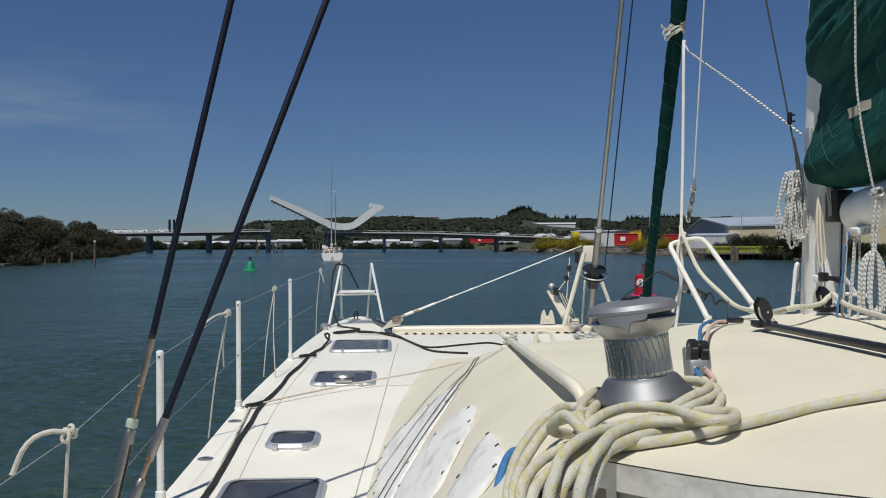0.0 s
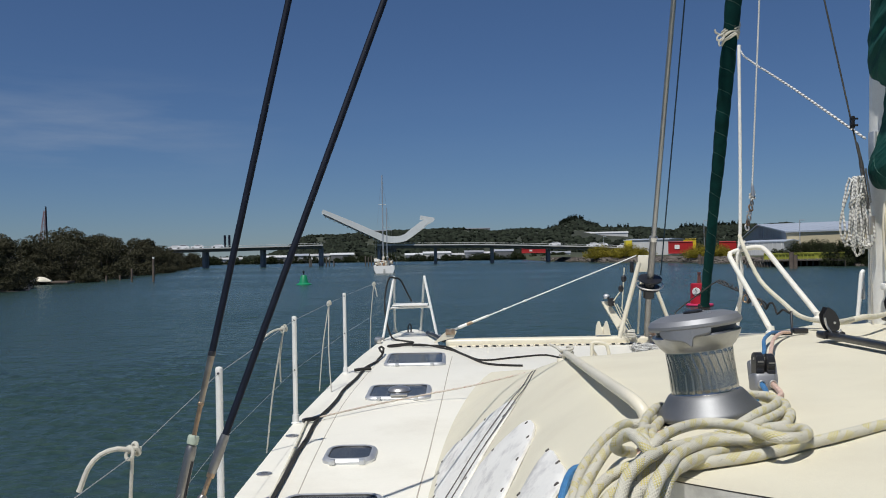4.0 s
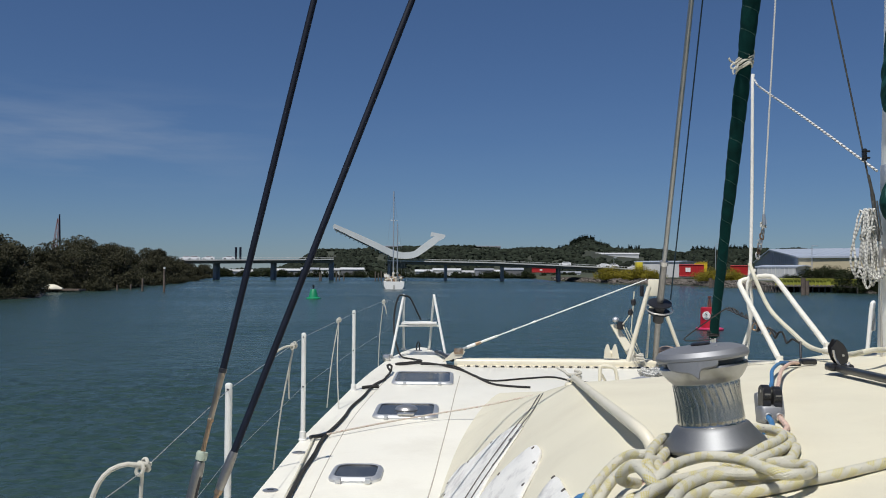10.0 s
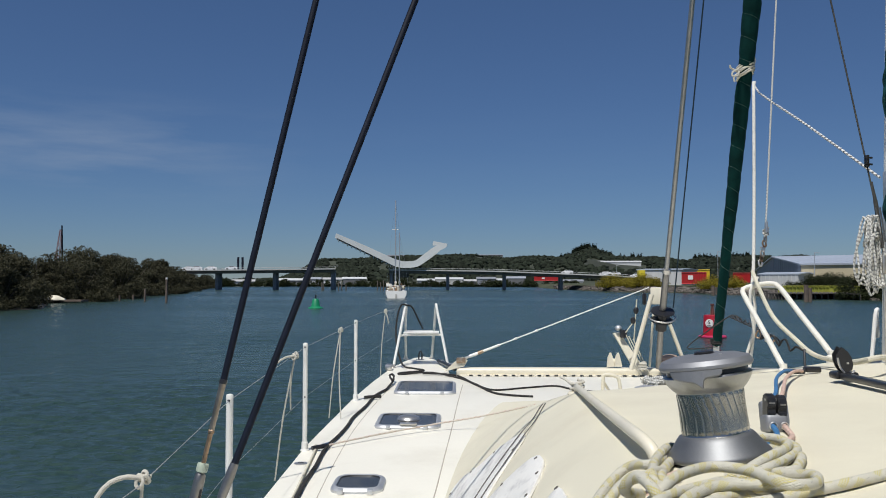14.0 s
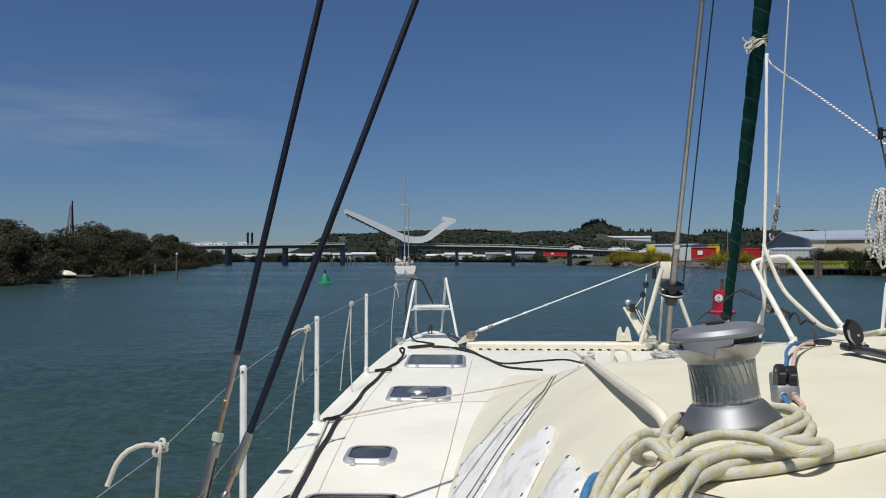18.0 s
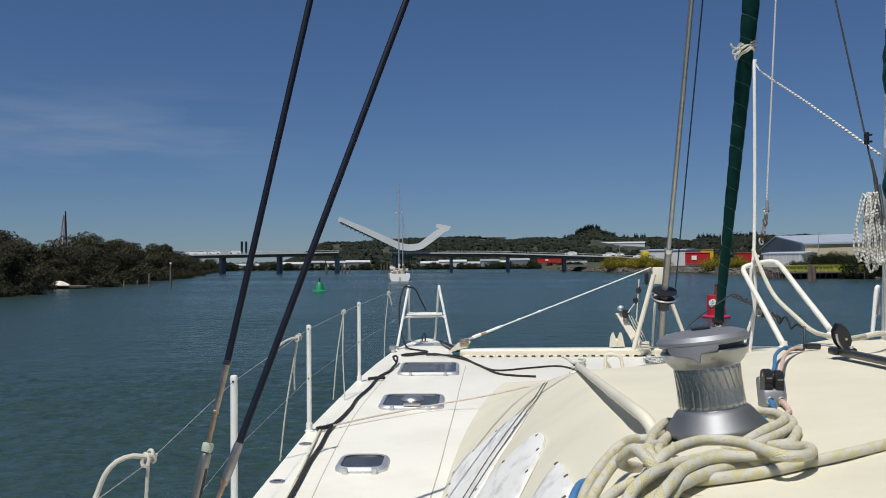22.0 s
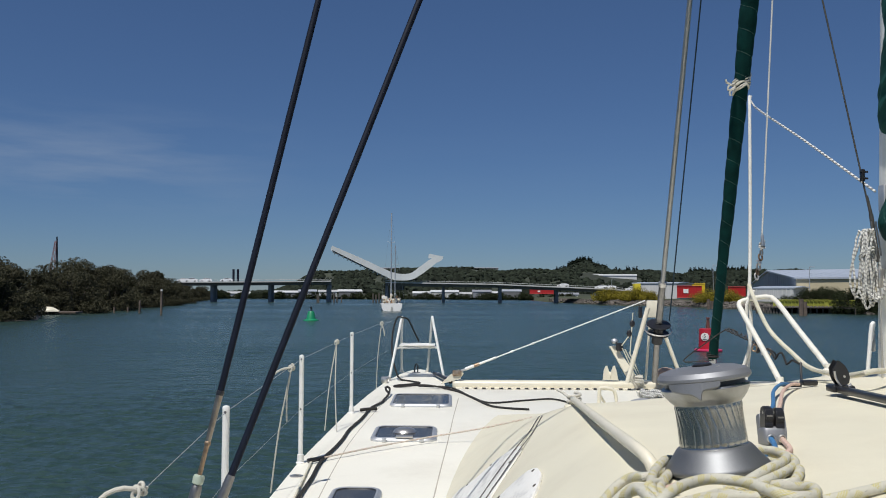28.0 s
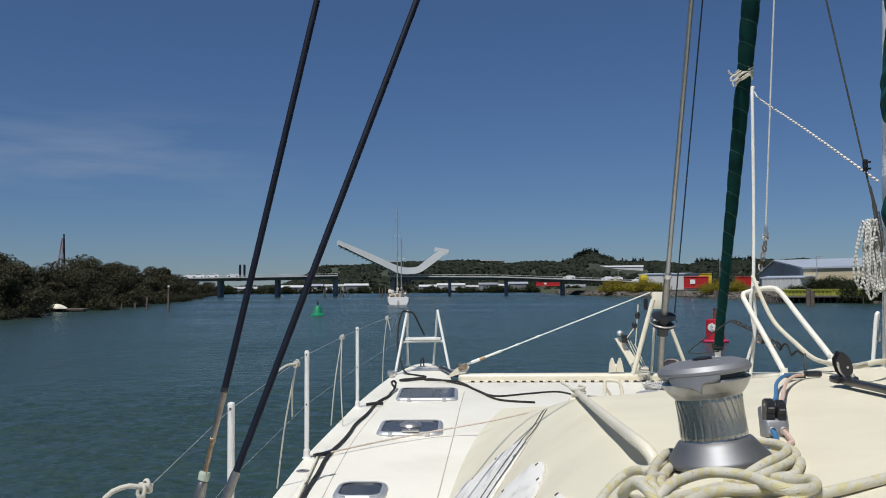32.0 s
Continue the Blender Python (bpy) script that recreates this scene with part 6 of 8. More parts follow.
hung("lazy_jack", [(1.755, 3.0, 4.3), (1.765, 3.0, 3.257), (1.775, 3.0, 2.902), (1.835, 3.0, 2.56), (1.850, 2.99, 2.545), (1.852, 2.985, 2.52)], 0.0043, R_FLECK, "flecked lazy jack hanging over the sail cover", 0.08)
kt = thing("rope_knot", (1.85, 3.0, 2.54), "knot of flecked cord on the boom with a hanging loop", "rope")
for k in range(3):
    bm = B()
    sweep(bm, [Vector((1.846, 2.98, 2.535)) + Vector((0.016 * math.cos(a) * (1 + 0.3 * k), 0.010 * math.sin(a * 1.7 + k), 0.014 * math.sin(a))) for a in np.linspace(0, 7, 18)], 0.0055, 7, 0.01)
    part("turn", bm, R_FLECK, kt)
for dx in (-0.006, 0.007):
    bm = B()
    sweep(bm, [(1.846 + dx, 2.98, 2.53), (1.842 + dx * 1.5, 2.99, 2.44), (1.840 + dx, 3.0, 2.35), (1.841 + dx * 0.4, 3.0, 2.30)], 0.0052, 7, 0.03)
    part("strand", bm, R_FLECK, kt)


def hank(name, c, w, h, n, label, seed):
    """A hank of many narrow loops hung from one point, none quite alike, with a few strays."""
    ob = thing(name, c, label, "rope")
    r = random.Random(seed)
    c = Vector(c)
    for k in range(n):
        bm = B()
        stray = k % 6 == 0
        a = r.uniform(0.10, 0.32) * w * (1.5 if stray else 1)
        hh = h * r.uniform(0.70, 1.0) * (0.85 if stray else 1)
        x0, d, sk = r.uniform(-0.30, 0.30) * w, r.uniform(-0.03, 0.03), r.uniform(-0.3, 0.3) * w
        loop = []
        for i in range(21):
            t = 6.28319 * i / 20
            low = (1 - math.cos(t)) / 2
            loop.append(c + Vector((x0 * (0.35 + 0.65 * low) + sk * math.sin(low * 3.1) * 0.4 + a * math.sin(t) * (0.5 + 0.5 * low), d + 0.014 * math.sin(2 * t + k), -hh * low ** 0.92)) + Vector((r.uniform(-1, 1), r.uniform(-1, 1), r.uniform(-1, 1))) * 0.004)
        sweep(bm, loop, 0.0047, 7, 0.03)
        part("loop", bm, R_FLECK, ob)
    for k in range(2):
        bm = B()
        sweep(bm, [c + Vector((0.22 * w * math.cos(a), 0.035 * math.sin(a), -h * 0.30 + 0.012 * k + 0.02 * math.cos(a + 1))) for a in np.linspace(0, 6.6, 16)], 0.0052, 7, 0.03)
        part("gather_turn", bm, R_FLECK, ob)
    return ob


hank("halyard_coil", (1.775, 3.52, 2.655), 0.120, 0.355, 14, "flecked white halyard coiled and hung at the mast", 3)


def draped(name, c, w, h, n, label, seed):
    """A coil hung over a line: loops whose two legs hang side by side from a rounded top."""
    ob = thing(name, c, label, "rope")
    r = random.Random(seed)
    for k in range(n):
        a, d, hh = w / 2 * (0.35 + 0.65 * k / (n - 1)), r.uniform(-0.025, 0.025), h * r.uniform(0.93, 1.02)
        j = lambda: r.uniform(-0.004, 0.004)
        pts = [(-a * 1.05, -hh), (-a * 1.15 + j(), -hh * 0.7), (-a * 1.02 + j(), -hh * 0.3), (-a * 0.7, -0.02), (0, 0.012 - 0.006 * k / n), (a * 0.7, -0.02), (a * 1.0 + j(), -hh * 0.3), (a * 1.12 + j(), -hh * 0.7), (a, -hh), (0.0, -hh * 1.06)]
        bm = B()
        j0 = r.randrange(len(pts))
        pts = pts[j0:] + pts[:j0]
        sweep(bm, [Vector(c) + Vector((x, d + 0.006 * math.sin(9 * z + k), z)) for x, z in pts + pts[:1]], 0.0056, 7, 0.03)
        part("loop", bm, R_FLECK, ob)


draped("halyard_coil", (1.838, 3.0, 2.305), 0.085, 0.215, 9, "flecked white rope coil draped under the boom", 8)
STAYW = mat("weathered_stay_wire", (0.10, 0.095, 0.085), rough=0.5, metal=0.5, var=0.2, scale=30, bump=0.05)
wr = thing("lower_stay", (1.8, 3.5, 2.6), "stainless lower stay with toggles beside the mast", "rigging")
bm = B()
rod(bm, (1.425, 3.5, 4.5), (1.798, 3.5, 2.64), 0.0038, n=8)
part("wire", bm, STAYW, wr)
bm = B()
rod(bm, (1.770, 3.5, 2.80), (1.785, 3.5, 2.72), 0.0044, 0.0075, n=10)
part("swage", bm, STAYW, wr)
bm = B()
rod(bm, (1.785, 3.5, 2.72), (1.812, 3.5, 2.52), 0.0088, n=10)
part("turnbuckle", bm, STAYW, wr)
for ang in (-0.009, 0.009):
    bm = B()
    rod(bm, (1.789 + ang, 3.488, 2.69), (1.809 + ang, 3.488, 2.545), 0.0035, n=6)
    part("turnbuckle_rib", bm, DULL, wr)
bm = B()
box(bm, (1.748, 3.492, 2.885), (0.016, 0.022, 0.052), 0.004)
part("clamp", bm, BLACK, wr)
for dz in (-0.014, 0.014):
    bm = B()
    rod(bm, (1.735, 3.485, 2.885 + dz), (1.768, 3.485, 2.885 + dz), 0.0045, n=8)
    part("clamp_bolt", bm, BLACK, wr)
bm = B()
rod(bm, (1.813, 3.5, 2.50), (1.83, 3.52, 2.03), 0.005, n=8)
part("tail", bm, STEEL, wr)
bm = B()
box(bm, (1.82, 3.5, 2.45), (0.03, 0.03, 0.08), 0.006)
part("toggle", bm, STEEL, wr)
lad = thing("side_rail", (2.31, 4.6, 1.9), "white ladder-like rail on the far side of the roof", "railing")
bm = B()
sweep(bm, [(2.27, 4.6, 1.80), (2.289, 4.6, 1.958), (2.312, 4.6, 2.19), (2.320, 4.6, 2.222), (2.335, 4.62, 2.224), (2.341, 4.64, 2.199), (2.338, 4.70, 1.95), (2.335, 4.72, 1.80)], 0.0105, 10, 0.03)
part("upright", bm, WHITE, lad)
for z in (2.07, 1.96):
    bm = B()
    rod(bm, (2.300 + 0.08 * (z - 2.0), 4.6, z), (2.345, 4.68, z - 0.008), 0.009, n=10)
    part("rung", bm, WHITE, lad)
bm = B()
sweep(bm, [(2.395, 4.3, 2.25), (2.418, 4.3, 2.187), (2.451, 4.3, 2.137), (2.50, 4.3, 2.07)], 0.0105, 10, 0.03)
part("brace", bm, WHITE, lad)
bm = B()
rod(bm, (2.38, 4.3, 2.076), (2.56, 4.3, 2.062), 0.010, n=10)
part("rung", bm, WHITE, lad)
bm = B()
box(bm, (2.402, 4.3, 2.225), (0.022, 0.03, 0.06), 0.006)
part("clamp", bm, NAVY, lad)
bm = B()
box(bm, (2.345, 4.66, 2.12), (0.035, 0.02, 0.11), 0.008)
part("canvas_tag", bm, DIRTY, lad)
for x0, x1, m, r in ((1.846, 1.825, FLECKRED, 0.0042), (1.851, 1.802, BLUE, 0.0042), (1.877, 1.850, R_FLECK, 0.0045), (1.883, 1.856, R_FLECK, 0.0045), (1.897, 1.890, R_FLECK, 0.0045)):
    hung("halyard_tail", [(x0, 3.2, 2.39), ((x0 + x1) / 2 + 0.003, 3.2, 2.23), (x1, 3.2, 2.05)], r, m, "thin halyard tail led down beside the mast")
# ---- water, shores, sky-line ----
def water_mat():
    m = bpy.data.materials.new("choppy_green_water")
    m.use_nodes = True
    t = m.node_tree
    bsdf = t.nodes["Principled BSDF"]
    bsdf.inputs["Base Color"].default_value = (0.030, 0.054, 0.053, 1)
    bsdf.inputs["IOR"].default_value = 1.33
    geo = t.nodes.new("ShaderNodeTexCoord")
    mp = t.nodes.new("ShaderNodeMapping")
    mp.inputs["Scale"].default_value = (0.012, 0.05, 1)
    gust = t.nodes.new("ShaderNodeTexNoise")
    gust.inputs["Scale"].default_value, gust.inputs["Detail"].default_value = 1.0, 6
    t.links.new(geo.outputs["Object"], mp.inputs["Vector"])
    t.links.new(mp.outputs["Vector"], gust.inputs["Vector"])
    gr = t.nodes.new("ShaderNodeMapRange")
    gr.inputs["From Min"].default_value, gr.inputs["From Max"].default_value = 0.35, 0.68
    gr.inputs["To Min"].default_value, gr.inputs["To Max"].default_value = 0.18, 0.25
    t.links.new(gust.outputs["Fac"], gr.inputs["Value"])
    t.links.new(gr.outputs["Result"], bsdf.inputs["Roughness"])
    total = None
    for size, amount in (((7.0, 11.0, 1), 0.9), ((3.2, 5.2, 1), 1.3)):
        mp2 = t.nodes.new("ShaderNodeMapping")
        mp2.inputs["Scale"].default_value = size
        fine = t.nodes.new("ShaderNodeTexNoise")
        fine.inputs["Scale"].default_value, fine.inputs["Detail"].default_value, fine.inputs["Distortion"].default_value = 1.0, 3, 0.5
        t.links.new(geo.outputs["Object"], mp2.inputs["Vector"])
        t.links.new(mp2.outputs["Vector"], fine.inputs["Vector"])
        k = t.nodes.new("ShaderNodeMath")
        k.operation = "MULTIPLY_ADD"
        k.inputs[1].default_value, k.inputs[2].default_value = amount, 0.0
        t.links.new(fine.outputs["Fac"], k.inputs[0])
        if total is not None:
            t.links.new(total, k.inputs[2])
        total = k.outputs[0]
    swell = total
    for size, amount in (((1.9, 2.6, 1), 2.6), ((0.75, 0.90, 1), 4.8), ((0.80, 0.24, 1), 4.8)):
        mp3 = t.nodes.new("ShaderNodeMapping")
        mp3.inputs["Scale"].default_value = size
        mp3.inputs["Rotation"].default_value = (0, 0, 0.12)
        chop = t.nodes.new("ShaderNodeTexNoise")
        chop.inputs["Scale"].default_value, chop.inputs["Detail"].default_value, chop.inputs["Distortion"].default_value = 1.0, 3, 0.4
        t.links.new(geo.outputs["Object"], mp3.inputs["Vector"])
        t.links.new(mp3.outputs["Vector"], chop.inputs["Vector"])
        k = t.nodes.new("ShaderNodeMath")
        k.operation = "MULTIPLY_ADD"
        k.inputs[1].default_value = amount * 1.4
        t.links.new(chop.outputs["Fac"], k.inputs[0])
        t.links.new(swell, k.inputs[2])
        swell = k.outputs[0]
    bp = t.nodes.new("ShaderNodeBump")
    bp.inputs["Strength"].default_value, bp.inputs["Distance"].default_value = 0.75, 0.05
    calm = t.nodes.new("ShaderNodeMapRange")
    calm.inputs["From Min"].default_value, calm.inputs["From Max"].default_value = 0.36, 0.50
    calm.inputs["To Min"].default_value, calm.inputs["To Max"].default_value = 0.40, 0.80
    t.links.new(gust.outputs["Fac"], calm.inputs["Value"])
    t.links.new(calm.outputs["Result"], bp.inputs["Strength"])
    t.links.new(swell, bp.inputs["Height"])
    t.links.new(bp.outputs["Normal"], bsdf.inputs["Normal"])
    # ripple light and dark put into the base colour, following the fine bump
    ripple_tone = t.nodes.new("ShaderNodeMapRange")
    ripple_tone.inputs["From Min"].default_value, ripple_tone.inputs["From Max"].default_value = 0.88, 1.32
    t.links.new(total, ripple_tone.inputs["Value"])
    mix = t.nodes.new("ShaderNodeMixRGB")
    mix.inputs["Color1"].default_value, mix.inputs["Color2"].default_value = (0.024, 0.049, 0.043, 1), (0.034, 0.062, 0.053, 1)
    t.links.new(ripple_tone.outputs["Result"], mix.inputs["Fac"])
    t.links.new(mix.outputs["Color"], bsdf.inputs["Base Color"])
    return m


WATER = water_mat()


def water_mesh():
    """One sheet of water out to the horizon, with wind ripples in its nearer part ahead."""
    rs = np.random.RandomState(17)
    az = np.radians(np.concatenate([np.arange(-180, -36, 6.0), np.arange(-36, 36.01, 0.14), np.arange(42, 180, 6.0)]))
    r, radii = 2.5, []
    while r < 130:
        radii.append(r)
        r += max(0.034, r * r / 3800)
    radii = np.array(radii + [140, 160, 190, 230, 300, 420, 600, 900, 1400, 2200, 3500])
    step = np.maximum(0.034, radii ** 2 / 3800)[:, None]
    x, y = radii[:, None] * np.sin(az)[None], radii[:, None] * np.cos(az)[None]
    z = np.zeros_like(x)
    for k in range(54):
        length = 0.13 * (3.0 ** rs.rand())
        turn = rs.normal() * 0.55 + 0.08
        kx, ky = 6.2832 / length * math.sin(turn), 6.2832 / length * math.cos(turn)
        a = 0.068 * length / 6.2832 * np.exp(-(2.2 * step / length) ** 2)
        z += a * np.sin(kx * x + ky * y + rs.rand() * 6.28)
    for k in range(26):                                    # longer chop that still shows further out
        length = 0.5 * (4.0 ** rs.rand())
        turn = rs.normal() * 0.45 + 0.1
        kx, ky = 6.2832 / length * math.sin(turn), 6.2832 / length * math.cos(turn)
        z += 0.014 * length / 6.2832 * np.exp(-(2.2 * step / length) ** 2) * np.sin(kx * x + ky * y + rs.rand() * 6.28)
    calm = 0.6 + 0.4 * np.sin(0.21 * x + 0.5 * np.sin(0.13 * y)) * np.sin(0.33 * y + 0.4 * np.sin(0.2 * x))
    z *= calm * (np.abs(az) < 0.62)[None]
    n, m = x.shape
    verts = np.stack([x, y, z], -1).reshape(-1, 3)
    i, j = np.meshgrid(np.arange(n - 1), np.arange(m), indexing="ij")
    j2 = (j + 1) % m
    quads = np.stack([i * m + j, i * m + j2, (i + 1) * m + j2, (i + 1) * m + j], -1).reshape(-1, 4)[:, ::-1]
    me = bpy.data.meshes.new("water")
    me.from_pydata(verts.tolist(), [], quads.tolist() + [list(range(m))])
    me.polygons.foreach_set("use_smooth", [True] * len(me.polygons))
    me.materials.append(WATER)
    return me


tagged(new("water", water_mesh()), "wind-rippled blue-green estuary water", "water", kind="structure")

MUD = mat("grey_mud", (0.055, 0.05, 0.04), rough=0.7, var=0.3, scale=0.4, grain=0.2, gscale=4, bump=0.3)
GRASS = mat("rough_grass", (0.05, 0.056, 0.024), rough=0.9, var=0.35, scale=0.15, grain=0.25, gscale=2.5, bump=0.3)
HILL = mat("wooded_hill", (0.040, 0.046, 0.026), rough=0.95, var=0.5, scale=0.02, grain=0.35, gscale=0.25, bump=0.3)
MANGROVE = leaf_mat("mangrove_leaf", (0.062, 0.060, 0.037), (0.056, 0.057, 0.027), 0.4)
DARKLEAF = leaf_mat("dark_bush_leaf", (0.026, 0.033, 0.014), (0.03, 0.045, 0.012))
YELLOWLEAF = leaf_mat("yellow_green_leaf", (0.21, 0.175, 0.022), (0.26, 0.23, 0.03), 0.4)
FARLEAF = leaf_mat("far_wood_leaf", (0.030, 0.038, 0.025), (0.027, 0.038, 0.018), 0.45)
PINE = leaf_mat("dark_pine_leaf", (0.014, 0.021, 0.013), (0.010, 0.015, 0.007))
BARK = mat("grey_bark", (0.12, 0.10, 0.08), rough=0.9, var=0.3, scale=3, grain=0.3, gscale=20, bump=0.5)
CONC = mat("pale_concrete", (0.50, 0.50, 0.48), rough=0.8, var=0.15, scale=0.3, grain=0.1, gscale=4, bump=0.2)
PIERC = mat("grey_pier_concrete", (0.22, 0.23, 0.25), rough=0.8, var=0.2, scale=0.5, grain=0.1, gscale=4, bump=0.2)
BASCULE = mat("off_white_steel", (0.66, 0.68, 0.66), rough=0.5, var=0.05, scale=0.2, grain=0.03, gscale=2, bump=0)
ROCK = mat("grey_riprap", (0.11, 0.095, 0.08), rough=0.9, var=0.3, scale=0.5, grain=0.25, gscale=5, bump=0.4, island=0.4)


def shore(name, pts, back, top, material, label):
    """A bank: its water line by (bearing, distance), rising to a height some way behind."""
    bm = B()
    rows = []
    for k, (f, h) in enumerate(((-0.02, -0.4), (0.0, 0.02), (0.05, 0.3), (0.2, 0.6), (1.0, 1.0))):
        row = []
        for az, d in pts:
            p = far(az, d + back * f, -0.4 if k == 0 else 0.02 + (top - 0.02) * h if h > 0.02 else 0.02)
            p.z += 0.0 if k < 2 else noise.noise(p * 0.15) * 0.15
            row.append(bm.verts.new(p))
        rows.append(row)
    for a, b in zip(rows, rows[1:]):
        for i in range(len(pts) - 1):
            bm.faces.new((a[i], a[i + 1], b[i + 1], b[i]))
    return tagged(part(name, bm, material, angle=80), label, "ground", kind="structure")


def leaf_cloud(centres, radii, count, size, seed, squash=0.8, ruffle=0.6, inner=0.55):
    """Leaf clumps: small tilted quads scattered through overlapping balls."""
    rnd = np.random.RandomState(seed)
    centres, radii = np.array(centres, float), np.array(radii, float)
    which = rnd.choice(len(radii), count, p=radii ** 2 / (radii ** 2).sum())
    way = rnd.normal(size=(count, 3))
    way /= np.linalg.norm(way, axis=1)[:, None]
    dist = radii[which] * (inner + (1.05 - inner) * rnd.rand(count) ** 0.6)
    place = centres[which] + way * dist[:, None] * (1, 1, squash)
    normal = way + rnd.normal(size=(count, 3)) * ruffle + (0, 0, 0.4)
    normal /= np.linalg.norm(normal, axis=1)[:, None]
    side = np.cross(normal, rnd.normal(size=(count, 3)))
    side /= np.linalg.norm(side, axis=1)[:, None]
    other = np.cross(normal, side)
    s = size * (0.6 + 0.8 * rnd.rand(count))[:, None]
    quad = np.stack([place - side * s - other * s * 0.5, place + side * s * 0.2 - other * s * 0.6,
                     place + side * s + other * s * 0.5, place - side * s * 0.2 + other * s * 0.6], 1)
    verts = quad.reshape(-1, 3)
    me = bpy.data.meshes.new("leaves")
    me.from_pydata(verts.tolist(), [], np.arange(count * 4).reshape(-1, 4).tolist())
    return me


def tree(name, height, width, leaves, size, seed, material, label, category="tree", trunk=0.3, low=0.15, group="", clumps=17, ruffle=0.3, inner=0.8):
    rnd = random.Random(seed)
    root = thing(name, (0, 0, 0), label, category, group)
    bm = B()
    balls, radii = [], []
    for k in range(5):
        a = k * 2.4 + rnd.random()
        top = Vector((math.cos(a) * width * 0.28 * rnd.uniform(0.5, 1.2), math.sin(a) * width * 0.28 * rnd.uniform(0.5, 1.2), height * rnd.uniform(0.5, 0.8)))
        sweep(bm, [(0.1 * math.cos(a), 0.1 * math.sin(a), -0.3), (top.x * 0.4, top.y * 0.4, top.z * 0.45), top], height * 0.022, 6, height * 0.2, r1=height * 0.006)
    part("trunk", bm, BARK, root)
    for k in range(clumps):
        a, q = rnd.random() * 6.283, rnd.random() ** 0.6
        h = low + (1 - low) * rnd.random()
        reach = width * 0.5 * q * (1.15 - 0.75 * h ** 2)
        rr = width * rnd.uniform(0.13, 0.24) * (17 / clumps) ** 0.4
        balls.append((math.cos(a) * reach, math.sin(a) * reach, max(height * h - rr * 0.8, rr * 0.5)))
        radii.append(rr)
    me = leaf_cloud(balls, radii, leaves, size, seed, 0.8, ruffle, inner)
    me.materials.append(material)
    crown = new("crown", me)
    crown.parent = root
    return root


def put(ob, place, turn=0.0, scale=1.0):
    ob.matrix_world = Matrix.Translation(place) @ Matrix.Rotation(turn, 4, "Z") @ Matrix.Scale(scale, 4)
    return ob


def scatter(kinds, places, seed):
    """Copies of a few trees, each turned and sized; the first copies stand for the patterns themselves."""
    rnd = random.Random(seed)
    used = set()
    for k, (p, s) in enumerate(places):
        src = kinds[rnd.randrange(len(kinds))]
        if src.name not in used:
            used.add(src.name)
            put(src, p, rnd.random() * 6.283, s)
        else:
            c = copy_thing(src, Matrix())
            put(c, p, rnd.random() * 6.283, s)
    for src in kinds:
        if src.name not in used:
            put(src, places[-1][0], 0, places[-1][1])


BANK = [(-60, 60), (-45, 64), (-36, 68), (-31, 71), (-27.8, 74.6), (-26.1, 76.7), (-25.7, 99), (-23.6, 101), (-21, 122), (-18.9, 149), (-17.5, 190), (-16.6, 245), (-15.8, 300), (-15.6, 320)]
shore("mud_bank", BANK, 160, 1.2, MUD, "low muddy mangrove bank")
mangroves = [tree("mangrove_tree", 4.6, 6.4, 11000, 0.095, 11 + k, MANGROVE, "dense dark olive mangrove tree on the mud bank", "tree", group="mangroves along the bank", low=0.05, clumps=34, ruffle=0.8, inner=0.5) for k in range(4)]
spots = []
rnd = random.Random(5)
TOP_AZ = (-60, -40, -30, -28.5, -27.8, -26.8, -25.9, -24.1, -22.1, -20.4, -18.7, -17.8, -16.0, -15)
TOP_EL = (2.2, 2.0, 1.7, 1.6, 2.05, 1.25, 1.05, 1.75, 1.55, 1.2, 0.9, 0.7, 0.15, 0.1)
for row in range(4):
    az = -46.0
    while az < -15.9:
        d0 = lerp_table(az, [a for a, _ in BANK], [d for _, d in BANK])
        d = d0 + 1.5 + row * 7 + rnd.uniform(-1, 2)
        want = (rise(lerp_table(az, TOP_AZ, TOP_EL), d)) * (0.80 + 0.11 * row) * rnd.uniform(0.93, 1.08)
        spots.append((far(az + rnd.uniform(-0.3, 0.3), d, 0.05 + 0.02 * row), want / 4.6))
        az += math.degrees(3.4 * max(0.55, want / 4.6) / d) * rnd.uniform(0.85, 1.2) * (1.3 if az < -31 else 1.0)
scatter(mangroves, spots, 3)

# far shore and hills
HAZ = (-60, -30, -16, -12, -10.5, -9.5, -8.9, -6.7, -3.7, -0.6, 0.75, 3.4, 5.1, 7.0, 7.7, 8.9, 9.8, 10.6, 12.0, 12.7, 13.6, 15.1, 15.7, 18.0, 19.2, 22, 26.5, 35, 60)
HEL = (0.2, 0.15, 0.1, 0.3, 0.8, 1.45, 1.58, 1.6, 1.8, 1.88, 1.92, 1.68, 1.80, 1.72, 1.95, 2.30, 2.05, 1.74, 1.74, 1.72, 1.68, 1.5, 1.62, 1.68, 1.72, 1.72, 1.45, 1.2, 0.9)


def hill_height(az, f):
    d = 330 + 520 * f
    full = rise(lerp_table(az, HAZ, HEL), 850) - 4.6
    return 0.6 + (full - 0.6) * (f * f * (3 - 2 * f)) ** 0.8 + 1.5 * f * noise.noise(Vector((az * 0.8, f * 6, 3))) + 2.7 * math.exp(-((az - 10.5) / 2.4) ** 2 - ((f - 0.37) / 0.11) ** 2)


